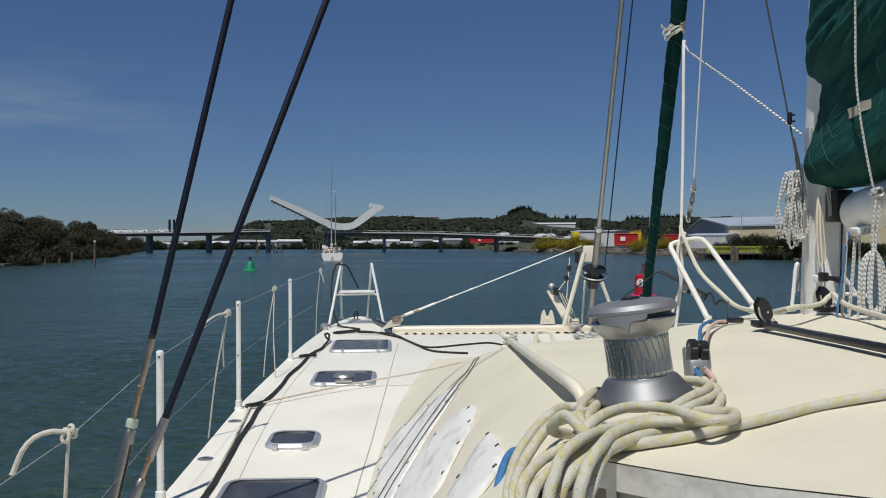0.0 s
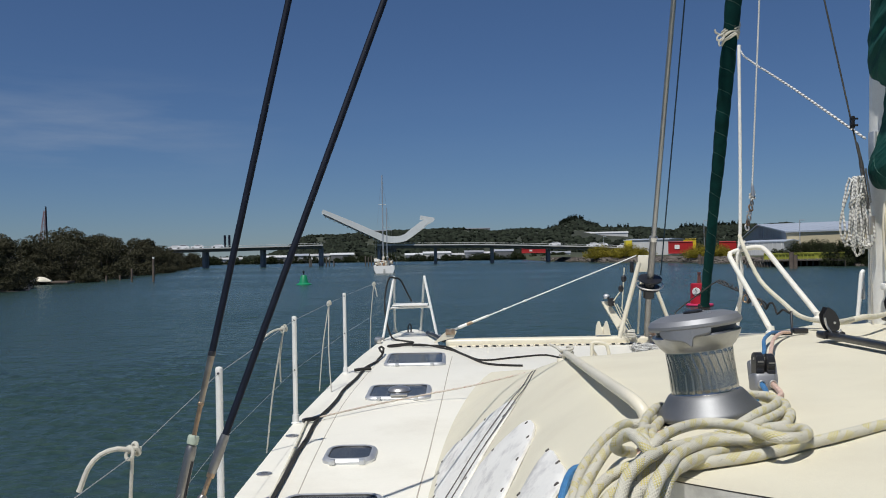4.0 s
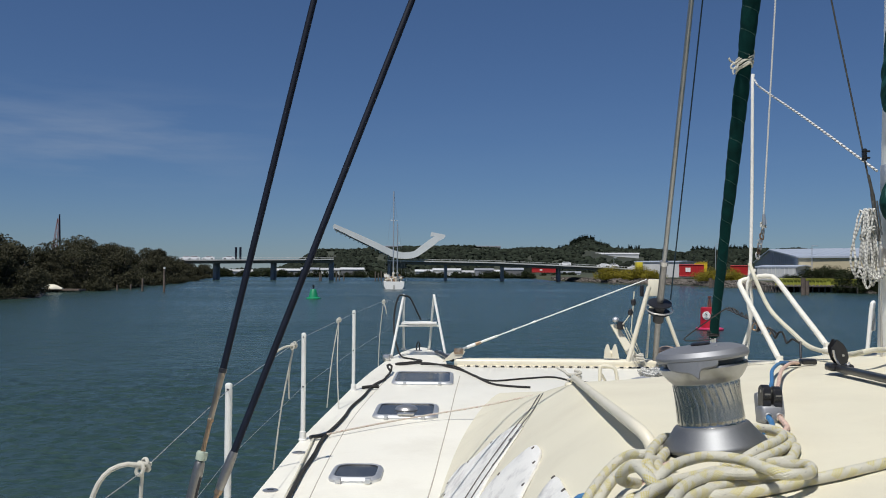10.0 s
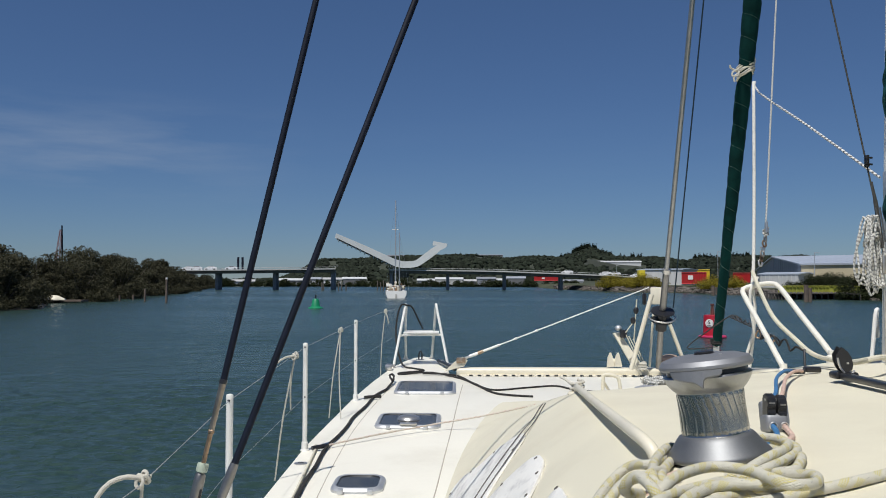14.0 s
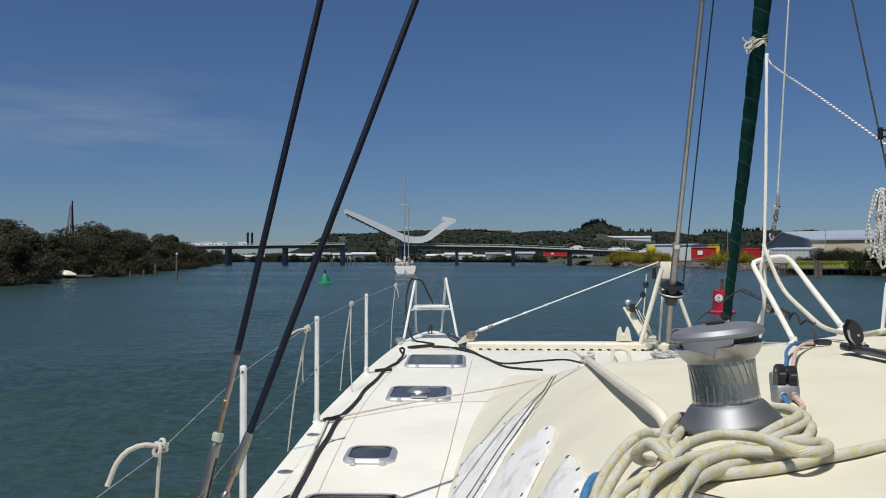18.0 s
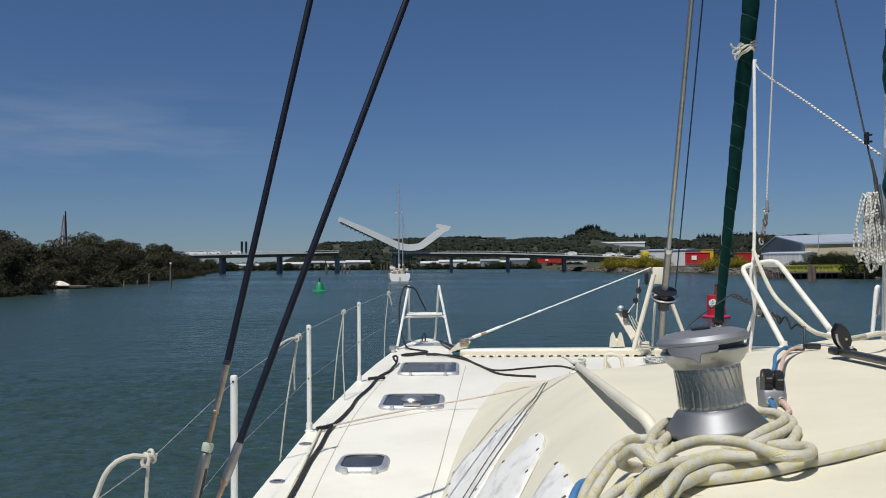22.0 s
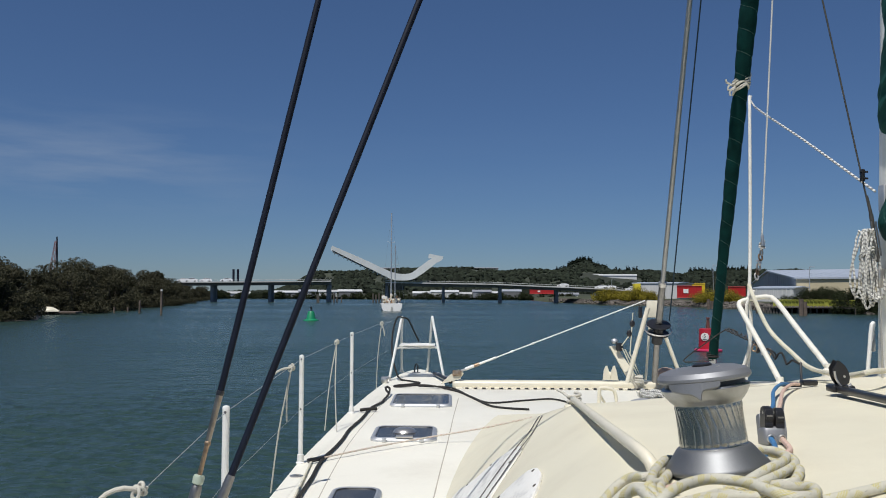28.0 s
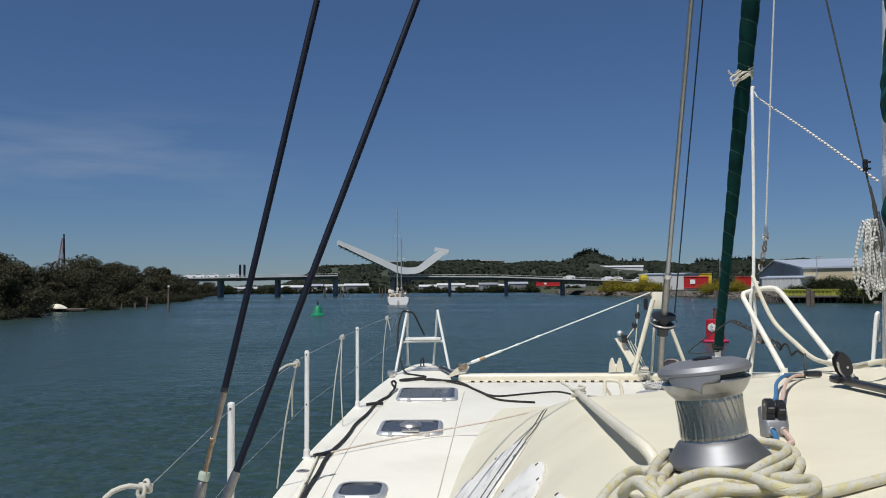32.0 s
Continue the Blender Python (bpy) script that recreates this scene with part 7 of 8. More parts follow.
bm = B()
rows = []
for f in [i / 20 for i in range(21)] + [1.3]:
    row = []
    for k in range(161):
        az = -60 + 120 * k / 160
        row.append(bm.verts.new(far(az, 330 + 520 * f, hill_height(az, min(f, 1)) if f <= 1 else 0)))
    rows.append(row)
front = [bm.verts.new(far(-60 + 120 * k / 160, 326, -0.5)) for k in range(161)]
rows.insert(0, front)
for a, b in zip(rows, rows[1:]):
    for i in range(160):
        bm.faces.new((a[i], a[i + 1], b[i + 1], b[i]))
tagged(part("hillside", bm, HILL, angle=80), "dark wooded hills beyond the estuary", "hill", kind="structure")

rs = np.random.RandomState(9)
cs, rr = [], []
for k in range(13000):
    az = rs.uniform(-16, 34)
    f = rs.uniform(0.05, 1.0) ** 0.8
    if noise.noise(Vector((az * 0.9, f * 5.0, 8.0))) > 0.36 and f < 0.9:
        continue                                       # open grassy clearings
    if 8.5 < az < 12.6 and 0.28 < f < 0.41:
        continue                                       # cleared ground before the hillside shed
    r = rs.uniform(0.7, 2.3) * (1.0 - 0.3 * f ** 3)
    p = far(az, 330 + 520 * f, hill_height(az, f) + r * 0.30)
    cs.append(tuple(p))
    rr.append(r)


def clumps(centres, radii, seed):
    """Rounded, uneven crowns as low lumpy balls."""
    q = bmesh.new()
    bmesh.ops.create_icosphere(q, subdivisions=1, radius=1)
    unit = np.array([v.co[:] for v in q.verts])
    tris = np.array([[v.index for v in f.verts] for f in q.faces])
    q.free()
    r = np.random.RandomState(seed)
    kinds = [unit * (1 + 0.30 * r.normal(size=(len(unit), 1)).clip(-1.2, 1.2)) * (1, 1, 0.85) for _ in range(6)]
    verts, faces = [], []
    for k, (c, s) in enumerate(zip(centres, radii)):
        verts.append(kinds[k % 6] * s + np.array(c))
        faces.append(tris + k * len(unit))
    me = bpy.data.meshes.new("crowns")
    me.from_pydata(np.concatenate(verts).tolist(), [], np.concatenate(faces).tolist())
    return me


me = clumps(cs, rr, 4)
me.materials.append(FARLEAF)
tagged(new("far_woods", me), "mixed green bush covering the far hills", "woods", kind="stuff")
cs, rr = [], []
for a0, a1, n, h0, h1 in ((6.9, 7.9, 40, 3, 6), (7.7, 8.4, 40, 5, 7.5), (8.3, 9.3, 70, 6, 9), (9.2, 10.4, 46, 3, 6), (10.8, 12.3, 16, 4, 7), (15.5, 19.2, 75, 4, 7), (19.5, 34, 120, 1.5, 3.2), (4.2, 7.0, 22, 2, 4), (0.2, 2.4, 16, 2, 4.5), (-9.2, -4, 26, 1.5, 3), (12.6, 15, 14, 1.5, 3)):
    for k in range(n):                                 # pines on the skyline
        az, f, h = rs.uniform(a0, a1), rs.uniform(0.93, 1.0), rs.uniform(h0, h1)
        p = far(az, 330 + 520 * f, hill_height(az, f) - 0.5)
        for j in range(5):
            u = j / 4
            cs.append(tuple(p + Vector((rs.normal() * 0.3, 0, h * (0.1 + 0.9 * u)))))
            rr.append(h * 0.24 * (1 - u) + 0.22)
me = leaf_cloud(cs, rr, 60000, 0.55, 5, 1.1, 0.35)
me.materials.append(PINE)
tagged(new("skyline_pines", me), "dark pines standing along the skyline", "trees", kind="stuff")
# ---- the bridge ----
BD = 214.0
# on the deck beam this dark grey puts the overhang's shade into the colour
DARKC = mat("dark_toned_concrete", (0.15, 0.15, 0.15), rough=0.85, var=0.2, scale=0.5)


def bridge_top(az):
    return rise(lerp_table(az, (-18, -11, -8.1, -4.5, 2.6, 10.5, 14), (0.75, 0.85, 0.90, 0.84, 0.76, 0.46, 0.2)), BD)


def span(az0, az1, n, name):
    """A bridge deck between two bearings: beam, parapet and guard rail."""
    pts = [far(az0 + (az1 - az0) * i / n, BD) for i in range(n + 1)]
    azs = [az0 + (az1 - az0) * i / n for i in range(n + 1)]
    deck, para, rail = B(), B(), B()
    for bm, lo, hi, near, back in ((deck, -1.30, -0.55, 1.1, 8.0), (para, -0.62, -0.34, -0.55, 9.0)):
        rows = []
        for p, az in zip(pts, azs):
            t, d = bridge_top(az), p.xy.normalized().to_3d()
            rows.append([bm.verts.new(p + d * o + Vector((0, 0, t + h))) for o, h in ((near, lo), (near, hi), (back, hi), (back, lo))])
        for a, b in zip(rows, rows[1:]):
            for k in range(4):
                bm.faces.new((a[k], a[(k + 1) % 4], b[(k + 1) % 4], b[k]))
        bm.faces.new(rows[0][::-1])
        bm.faces.new(rows[-1])
    sweep(rail, [p * 0.998 + Vector((0, 0, bridge_top(az))) for p, az in zip(pts, azs)], 0.05, 6, soft=False)
    part("deck_beam", deck, DARKC, bridge, "concrete deck beam, toned dark for the parapet's shade")
    part("parapet", para, CONC, bridge, "pale concrete parapet")
    part("guard_rail", rail, CONC, bridge)
    posts = int((pts[-1] - pts[0]).length / 2.2)
    for i in range(posts + 1):
        az = az0 + (az1 - az0) * i / posts
        p = far(az, BD - 0.4, bridge_top(az))
        bm = B()
        box(bm, p + Vector((0, 0, -0.1)), (0.09, 0.09, 0.22))
        part("rail_post", bm, CONC, bridge)


bridge = thing("road_bridge", far(-3, BD), "long low concrete road bridge with its opening span raised", "bridge")
span(-17.9, -8.1, 12, "west")
span(-4.5, 12.5, 18, "east")
for az in (-15.67, -12.02, -8.24, -4.35, -0.59, 3.21, 6.95, 10.4):
    p = far(az, BD + 4.4)
    top = bridge_top(az) - 1.0
    bm = B()
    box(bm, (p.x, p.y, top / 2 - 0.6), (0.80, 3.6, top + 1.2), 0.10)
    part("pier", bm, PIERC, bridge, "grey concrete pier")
for az in (-14.45, -14.17):
    bm = B()
    rod(bm, far(az, BD + 5, bridge_top(az) - 1), far(az, BD + 5, rise(1.54, BD)), 0.28, n=10)
    part("mast_post", bm, NAVY, bridge, "dark post standing on the bridge")

# the rolling bascule: two hooked beams joined by the raised road deck
bas = thing("bascule_leaf", far(-3.4, BD), "off-white hooked bascule beams with the raised road leaf", "bridge")


LEAF = ((-8.12, 3.02, 0.22), (-6.2, 2.16, 0.34), (-4.7, 1.44, 0.42), (-4.0, 1.16, 0.44), (-3.4, 1.08, 0.40), (-2.7, 1.16, 0.40), (-2.1, 1.56, 0.44), (-1.45, 2.05, 0.42), (-1.0, 2.36, 0.30))


def hook_beam(d, dz):
    """One hooked beam: a band that bends from the long leaf arm up into the counterweight arm, with its blunt head."""
    bm = B()
    c = [far(az, d, rise(el, BD) + dz) for az, el, _ in LEAF]
    line = smooth_line(c, 0.5)
    rows = []
    for i, p in enumerate(line):
        t = (line[min(i + 1, len(line) - 1)] - line[max(i - 1, 0)]).normalized()
        up = Vector((-t.z, 0, t.x)).normalized()
        az = math.degrees(math.atan2(p.x, p.y))
        h = lerp_table(az, [v[0] for v in LEAF], [v[2] for v in LEAF]) * BD * 0.01745 / 2
        rows.append([bm.verts.new(p + up * s * h + Vector((0, o, 0))) for s, o in ((-1, 0), (1, 0), (1, 0.9), (-1, 0.9))])
    for a, b in zip(rows, rows[1:]):
        for k in range(4):
            bm.faces.new((a[k], a[(k + 1) % 4], b[(k + 1) % 4], b[k]))
    bm.faces.new(rows[0][::-1])
    bm.faces.new(rows[-1])
    part("hook_beam", bm, BASCULE, bas, "curved off-white hook beam")
    bm = B()
    prism(bm, [far(az, d, rise(el, BD) + dz) for az, el in ((-1.62, 2.42), (-1.56, 2.64), (-0.60, 2.46), (-0.72, 2.30), (-0.98, 2.14), (-1.20, 2.46))], (0, 0.9, 0))
    part("counterweight", bm, BASCULE, bas, "blunt off-white beam head")


for d, dz in ((BD - 1.5, 0.0), (BD + 6.0, 0.0)):
    hook_beam(d, dz)
bm = B()
lo = [(far(-8.05, BD - 0.6, rise(2.84, BD)), far(-8.05, BD + 6, rise(2.84, BD))), (far(-4.3, BD - 0.6, rise(1.02, BD)), far(-4.3, BD + 6, rise(1.02, BD)))]
prism(bm, [lo[0][0], lo[0][1], lo[1][1], lo[1][0]], (0, 0, -0.2))
part("road_leaf", bm, PIERC, bas, "raised road deck seen from below")
for k in range(13):
    t = (k + 0.5) / 13
    bm = B()
    a, b = lo[0][0].lerp(lo[1][0], t), lo[0][1].lerp(lo[1][1], t)
    prism(bm, [a + Vector((-0.12, 0, -0.15)), a + Vector((0.12, 0, -0.15)), b + Vector((0.12, 0, -0.15)), b + Vector((-0.12, 0, -0.15))], (0, 0, -0.4))
    part("cross_girder", bm, BASCULE, bas)
bm = B()
box(bm, far(-3.6, BD + 6.0, rise(0.62, BD) - 0.8), (2.6, 6.0, 1.4), 0.1)
part("pivot_block", bm, DARKC, bas)

# low timber guide piles either side of the opening
for az, d, h in ((-9.0, 206, 2.0), (-8.9, 207, 1.6), (-7.9, 205, 2.2), (-7.7, 206, 1.4), (-7.4, 205, 1.3), (-5.3, 206, 2.3), (-5.1, 207, 2.0), (-4.9, 206, 2.4), (-4.7, 208, 2.0)):
    pl = thing("mooring_post", far(az, d), "dark timber mooring pile in the water", "pile", "piles by the bridge")
    bm = B()
    rod(bm, far(az, d, -0.8), far(az, d, h), 0.16, n=8)
    part("post", bm, BARK, pl)

# ---- cars on the bridge ----
TYRE = mat("black_tyre", (0.02, 0.02, 0.02), rough=0.8)
GLASSD = mat("dark_car_glass", (0.02, 0.025, 0.03), rough=0.1)


def vehicle(place, heading, color, l=4.4, w=1.8, h=1.45, cab=0.55, label="white car on the road bridge", category="car"):
    v = thing("car" if h < 2 else "van", place, label, category, "vehicles on the bridge")
    m = Matrix.Translation(place) @ Matrix.Rotation(heading, 4, "Z")
    paint = mat("car_paint", color, rough=0.25, var=0.02, coat=0.6, bump=0)
    bm = B()
    prof = [(-l / 2, 0.3), (-l / 2, 0.75), (-l * 0.28, 0.85), (-l * 0.16, h), (l * 0.25, h), (l * 0.42, 0.95), (l / 2, 0.9), (l / 2, 0.3)] if h < 2 else [(-l / 2, 0.3), (-l / 2, 1.0), (-l * 0.42, 1.2), (-l * 0.33, h), (l / 2, h), (l / 2, 0.3)]
    prism(bm, [(x, -w / 2, z) for x, z in prof], (0, w, 0))
    bmesh.ops.transform(bm, matrix=m, verts=bm.verts)
    part("body", bm, paint, v)
    bm = B()
    glass = [(-l * 0.24, 0.93), (-l * 0.15, h - 0.08), (l * 0.23, h - 0.08), (l * 0.36, 0.98)] if h < 2 else [(-l * 0.41, 1.2), (-l * 0.34, h - 0.35), (-l * 0.15, h - 0.35), (-l * 0.15, 1.2)]
    prism(bm, [(x, -w / 2 - 0.01, z) for x, z in glass], (0, w + 0.02, 0))
    bmesh.ops.transform(bm, matrix=m, verts=bm.verts)
    part("window", bm, GLASSD, v)
    for sx in (-0.31, 0.31):
        for sy in (-1, 1):
            bm = B()
            rod(bm, (l * sx, sy * w / 2, 0.31), (l * sx, sy * (w / 2 - 0.2), 0.31), 0.31, n=14)
            bmesh.ops.transform(bm, matrix=m, verts=bm.verts)
            part("wheel", bm, TYRE, v)


for az, c, h, l in ((-17.6, (0.8, 0.8, 0.8), 1.15, 3.0), (-17.1, (0.8, 0.8, 0.8), 1.2, 3.0), (-16.2, (0.8, 0.8, 0.8), 1.15, 3.0), (-14.9, (0.7, 0.72, 0.74), 1.15, 3.0), (9.9, (0.75, 0.75, 0.75), 1.15, 3.0), (10.5, (0.72, 0.72, 0.72), 1.15, 3.0), (11.9, (0.8, 0.8, 0.8), 1.25, 3.2), (7.4, (0.7, 0.7, 0.7), 1.15, 3.0)):
    vehicle(far(az, BD + 4, bridge_top(az) - 0.62), -radians(az), c, l=l, w=1.5, h=h, label="white car on the road bridge" if h < 2 else "white van on the road bridge", category="car" if h < 2 else "van")

# ---- the yacht ahead ----
yc = far(-4.05, 113)
ya = thing("sailing_yacht", yc, "white two-masted sailing yacht seen from astern, sails stowed", "boat")
ym = Matrix.Translation(yc) @ Matrix.Rotation(radians(5), 4, "Z")


def yacht_part(name, bm, m, label=""):
    bmesh.ops.transform(bm, matrix=ym, verts=bm.verts)
    return part(name, bm, m, ya, label)


bm = B()
rows = []
for i in range(13):
    y = i * 0.95
    half = 1.55 * (1 - (i / 12) ** 3.0) * (0.86 + 0.14 * math.sin(i / 12 * 3.1)) + 0.03
    sheer = 0.95 + 0.25 * (abs(i - 4) / 8) ** 2
    rows.append([bm.verts.new((half * math.sin(a) * (1 if abs(math.sin(a)) < 2 else 0), y - (0.15 if i == 0 else 0) * math.cos(a), sheer - (sheer + 0.35) * max(0.0, math.cos(a)) ** 0.6)) for a in np.linspace(-1.5708, 1.5708, 15)])
for a, b in zip(rows, rows[1:]):
    for k in range(14):
        bm.faces.new((a[k], a[k + 1], b[k + 1], b[k]))
bm.faces.new(rows[0][::-1])
for a, b in zip(rows, rows[1:]):
    bm.faces.new((a[0], b[0], b[-1], a[-1]))
yacht_part("hull", bm, GELEDGE, "white hull with a wineglass stern")
bm = B()
box(bm, (0, 4.0, 1.25), (1.7, 4.5, 0.5), 0.12)
yacht_part("cabin", bm, CREAM)
for y, h, r in ((6.5, 13.6, 0.085), (1.6, 8.8, 0.065)):
    x = 0.0 if y > 3 else 0.45
    bm = B()
    rod(bm, (x, y, 0.9), (x, y, h), r, n=8)
    yacht_part("mast", bm, ALU)
    bm = B()
    rod(bm, (x - 0.5, y, h * 0.70), (x + 0.5, y, h * 0.70), 0.022, n=6)
    yacht_part("spreader", bm, DULL)
    for sx in (-1, 1):
        bm = B()
        sweep(bm, [(x + 1.3 * sx, y - 0.3, 1.0), (x + 0.5 * sx, y, h * 0.70), (x, y, h - 0.1)], 0.008, 4, soft=False)
        yacht_part("shroud", bm, STEEL)
    bm = B()
    sweep(bm, [(x, y - 0.2, 2.1), (x, y - 1.5, 2.15), (x, y - 3.2 if y > 3 else y - 1.8, 2.1)], 0.17, 8, 0.4)
    yacht_part("stowed_sail", bm, mat("stowed_sailcloth", (0.62, 0.60, 0.54), rough=0.8))
for x in (-1.2, -0.6, 0.6, 1.2):
    bm = B()
    rod(bm, (x, 0.1, 0.95), (x, 0.1, 1.7), 0.02, n=6)
    yacht_part("pushpit_post", bm, STEEL)
bm = B()
sweep(bm, [(-1.25, 1.2, 1.7), (-1.2, 0.1, 1.7), (1.2, 0.1, 1.7), (1.25, 1.2, 1.7)], 0.02, 6, soft=False)
yacht_part("pushpit_rail", bm, STEEL)
gear = [mat("stern_gear", c, rough=0.8) for c in ((0.62, 0.58, 0.46), (0.22, 0.13, 0.07), (0.55, 0.50, 0.40), (0.30, 0.20, 0.12), (0.66, 0.64, 0.58), (0.10, 0.12, 0.16))]
rnd = random.Random(41)
for k in range(28):
    x, y = -1.15 + 2.3 * (k % 14 + 0.5) / 14, rnd.uniform(0.3, 1.6) + (1.2 if k > 13 else 0)
    bm = B()
    if k % 3:
        box(bm, (x, y, 1.12 + rnd.uniform(0, 0.45) + (0.25 if k > 13 else 0)), (rnd.uniform(0.15, 0.42), 0.35, rnd.uniform(0.25, 0.7)), 0.07, Matrix.Rotation(rnd.uniform(-0.3, 0.3), 3, "Y"))
    else:
        ball(bm, (x, y, 1.15 + rnd.uniform(0, 0.35)), rnd.uniform(0.16, 0.28), 2, (1, 1, 0.8))
    yacht_part("stern_gear", bm, gear[k % 6], "stowed deck gear")
bm = B()
prism(bm, [(-0.10, -0.12, 0.55), (0.10, -0.12, 0.55), (0.16, -0.10, -0.3), (-0.16, -0.10, -0.3)], (0, -0.06, 0))
yacht_part("rudder", bm, DIRTY, "pale rudder on the stern")
bm = B()
box(bm, (-1.05, 0.25, 1.75), (0.55, 0.06, 0.36), 0.02)
yacht_part("dodger", bm, BOARD)

# ---- buoys ----
GBUOY = mat("green_buoy_paint", (0.008, 0.23, 0.10), rough=0.45, var=0.12, scale=3, grain=0.05, bump=0.05)
RBUOY = mat("red_buoy_paint", (0.42, 0.012, 0.028), rough=0.45, var=0.12, scale=3, grain=0.05, bump=0.05)
gp = far(-9.4, 73)
gb = thing("green_buoy", gp, "green conical channel buoy afloat", "buoy")
bm = B()
lathe(bm, [(0.62, -0.3), (0.66, 0.0), (0.64, 0.07), (0.5, 0.12), (0.40, 0.16)], 28, Matrix.Translation(gp))
part("float", bm, GBUOY, gb)
bm = B()
lathe(bm, [(0.40, 0.16), (0.26, 0.75), (0.22, 0.80), (0.05, 0.82)], 28, Matrix.Translation(gp))
part("cone", bm, GBUOY, gb)
bm = B()
lathe(bm, [(0.05, 0.80), (0.05, 1.02), (0.09, 1.02), (0.09, 1.14), (0.02, 1.18)], 14, Matrix.Translation(gp))
part("lantern", bm, BLACK, gb)
rp = far(16.7, 37.5)
rb = thing("red_buoy", rp, "red can channel buoy afloat with a white number disc", "buoy")
bm = B()
lathe(bm, [(0.44, -0.3), (0.55, 0.0), (0.575, 0.03), (0.57, 0.075), (0.52, 0.10), (0.40, 0.105)], 32, Matrix.Translation(rp))
part("float", bm, mat("pink_faded_red", (0.50, 0.03, 0.10), rough=0.5, var=0.1), rb)
bm = B()
lathe(bm, [(0.385, 0.10), (0.365, 0.90), (0.355, 0.94), (0.30, 0.955), (0.03, 0.96)], 32, Matrix.Translation(rp))
part("can", bm, RBUOY, rb)
way = -rp.normalized()
nd = (way + Vector((way.y, -way.x, 0)) * 0.35).normalized()
dm = Matrix.Translation(rp + nd * 0.385 + Vector((0, 0, 0.62))) @ nd.to_track_quat("Z", "Y").to_matrix().to_4x4()
bm = B()
lathe(bm, [(0.17, -0.02), (0.17, 0.006), (0.165, 0.01), (0.003, 0.01)], 28, dm)
disc = part("number_disc", bm, BOARD, rb, "white disc with a black 5")
txt = bpy.data.curves.new("digit", "FONT")
txt.body, txt.size, txt.align_x, txt.align_y, txt.extrude = "5", 0.22, "CENTER", "CENTER", 0.003
tob = bpy.data.objects.new("digit_curve", txt)
scene.collection.objects.link(tob)
tob.matrix_world = dm @ Matrix.Translation((0, 0.035, 0.014))
bpy.context.view_layer.update()
me = bpy.data.meshes.new_from_object(tob.evaluated_get(bpy.context.evaluated_depsgraph_get()))
me.transform(tob.matrix_world)
me.materials.append(BLACK)
bpy.data.objects.remove(tob)
dob = new("digit", me)
dob.parent = disc
dob.matrix_parent_inverse = world_of(disc).inverted()
bm = B()
box(bm, dm @ Vector((0, -0.10, 0.0125)), (0.16, 0.02, 0.03), 0.0, dm.to_3x3())
part("small_lettering", bm, BLACK, disc)
bm = B()
rod(bm, rp + Vector((0, 0, 0.94)), rp + Vector((0, 0, 1.36)), 0.07, 0.05, n=10)
rod(bm, rp + Vector((0, 0, 1.36)), rp + Vector((0, 0, 1.42)), 0.085, n=10)
part("lantern", bm, mat("rusty_lantern", (0.16, 0.06, 0.05), rough=0.5), rb)
for a in range(4):
    bm = B()
    o = Vector((0.13 * math.cos(a * 1.5708 + 0.5), 0.13 * math.sin(a * 1.5708 + 0.5), 0))
    rod(bm, rp + o + Vector((0, 0, 0.94)), rp + o * 0.5 + Vector((0, 0, 1.32)), 0.016, n=6)
    part("lantern_guard", bm, BRONZE, rb)

# ---- left bank details ----
RUSTY = mat("weathered_timber", (0.13, 0.10, 0.08), rough=0.9, var=0.3, scale=2, grain=0.2, gscale=20, bump=0.4)
for az, d, z0, h in ((-18.9, 95, 0, 2.45), (-20.2, 101, 0, 1.4), (-21.7, 103, 0, 0.65), (-20.9, 107, 0, 0.6)):
    pl = thing("mooring_pile", far(az, d), "weathered timber pile standing off the mangrove bank", "pile", "piles off the bank")
    bm = B()
    rod(bm, far(az, d, -0.8), far(az, d, h), 0.13, 0.11, n=8)
    part("post", bm, RUSTY, pl)
bm = B()
rod(bm, far(-18.9, 95, 2.45), far(-18.9, 95, 2.65), 0.12, n=8)
part("pile_cap", bm, BOARD, pl)
dg = thing("upturned_dinghy", far(-25.3, 95), "white upturned dinghy on the mud by the mangroves", "boat")
bm = B()
rows = []
for i in range(9):
    t = i / 8
    w = 0.62 * math.sin(math.pi * min(0.93, 0.25 + t * 0.72)) + 0.05
    rows.append([bm.verts.new(far(-25.3, 95, 0.32) + Vector((-0.85 + 1.7 * t, w * math.cos(a), 0.5 * w * math.sin(a) * 1.5))) for a in np.linspace(0, math.pi, 11)])
for a, b in zip(rows, rows[1:]):
    for k in range(10):
        bm.faces.new((a[k], a[k + 1], b[k + 1], b[k]))
bm.faces.new(rows[0])
bm.faces.new(rows[-1])
part("hull", bm, CREAM, dg)
jt = thing("old_jetty", far(-24.6, 96), "low dark broken timber jetty", "jetty")
bm = B()
box(bm, far(-24.7, 96, 0.22), (3.6, 1.8, 0.2), 0.02)
part("deck", bm, RUSTY, jt)
for k in range(5):
    bm = B()
    rod(bm, far(-25.5 + 0.42 * k, 95.2, -0.5), far(-25.5 + 0.42 * k, 95.2, 0.3), 0.1, n=6)
    part("pile", bm, RUSTY, jt)

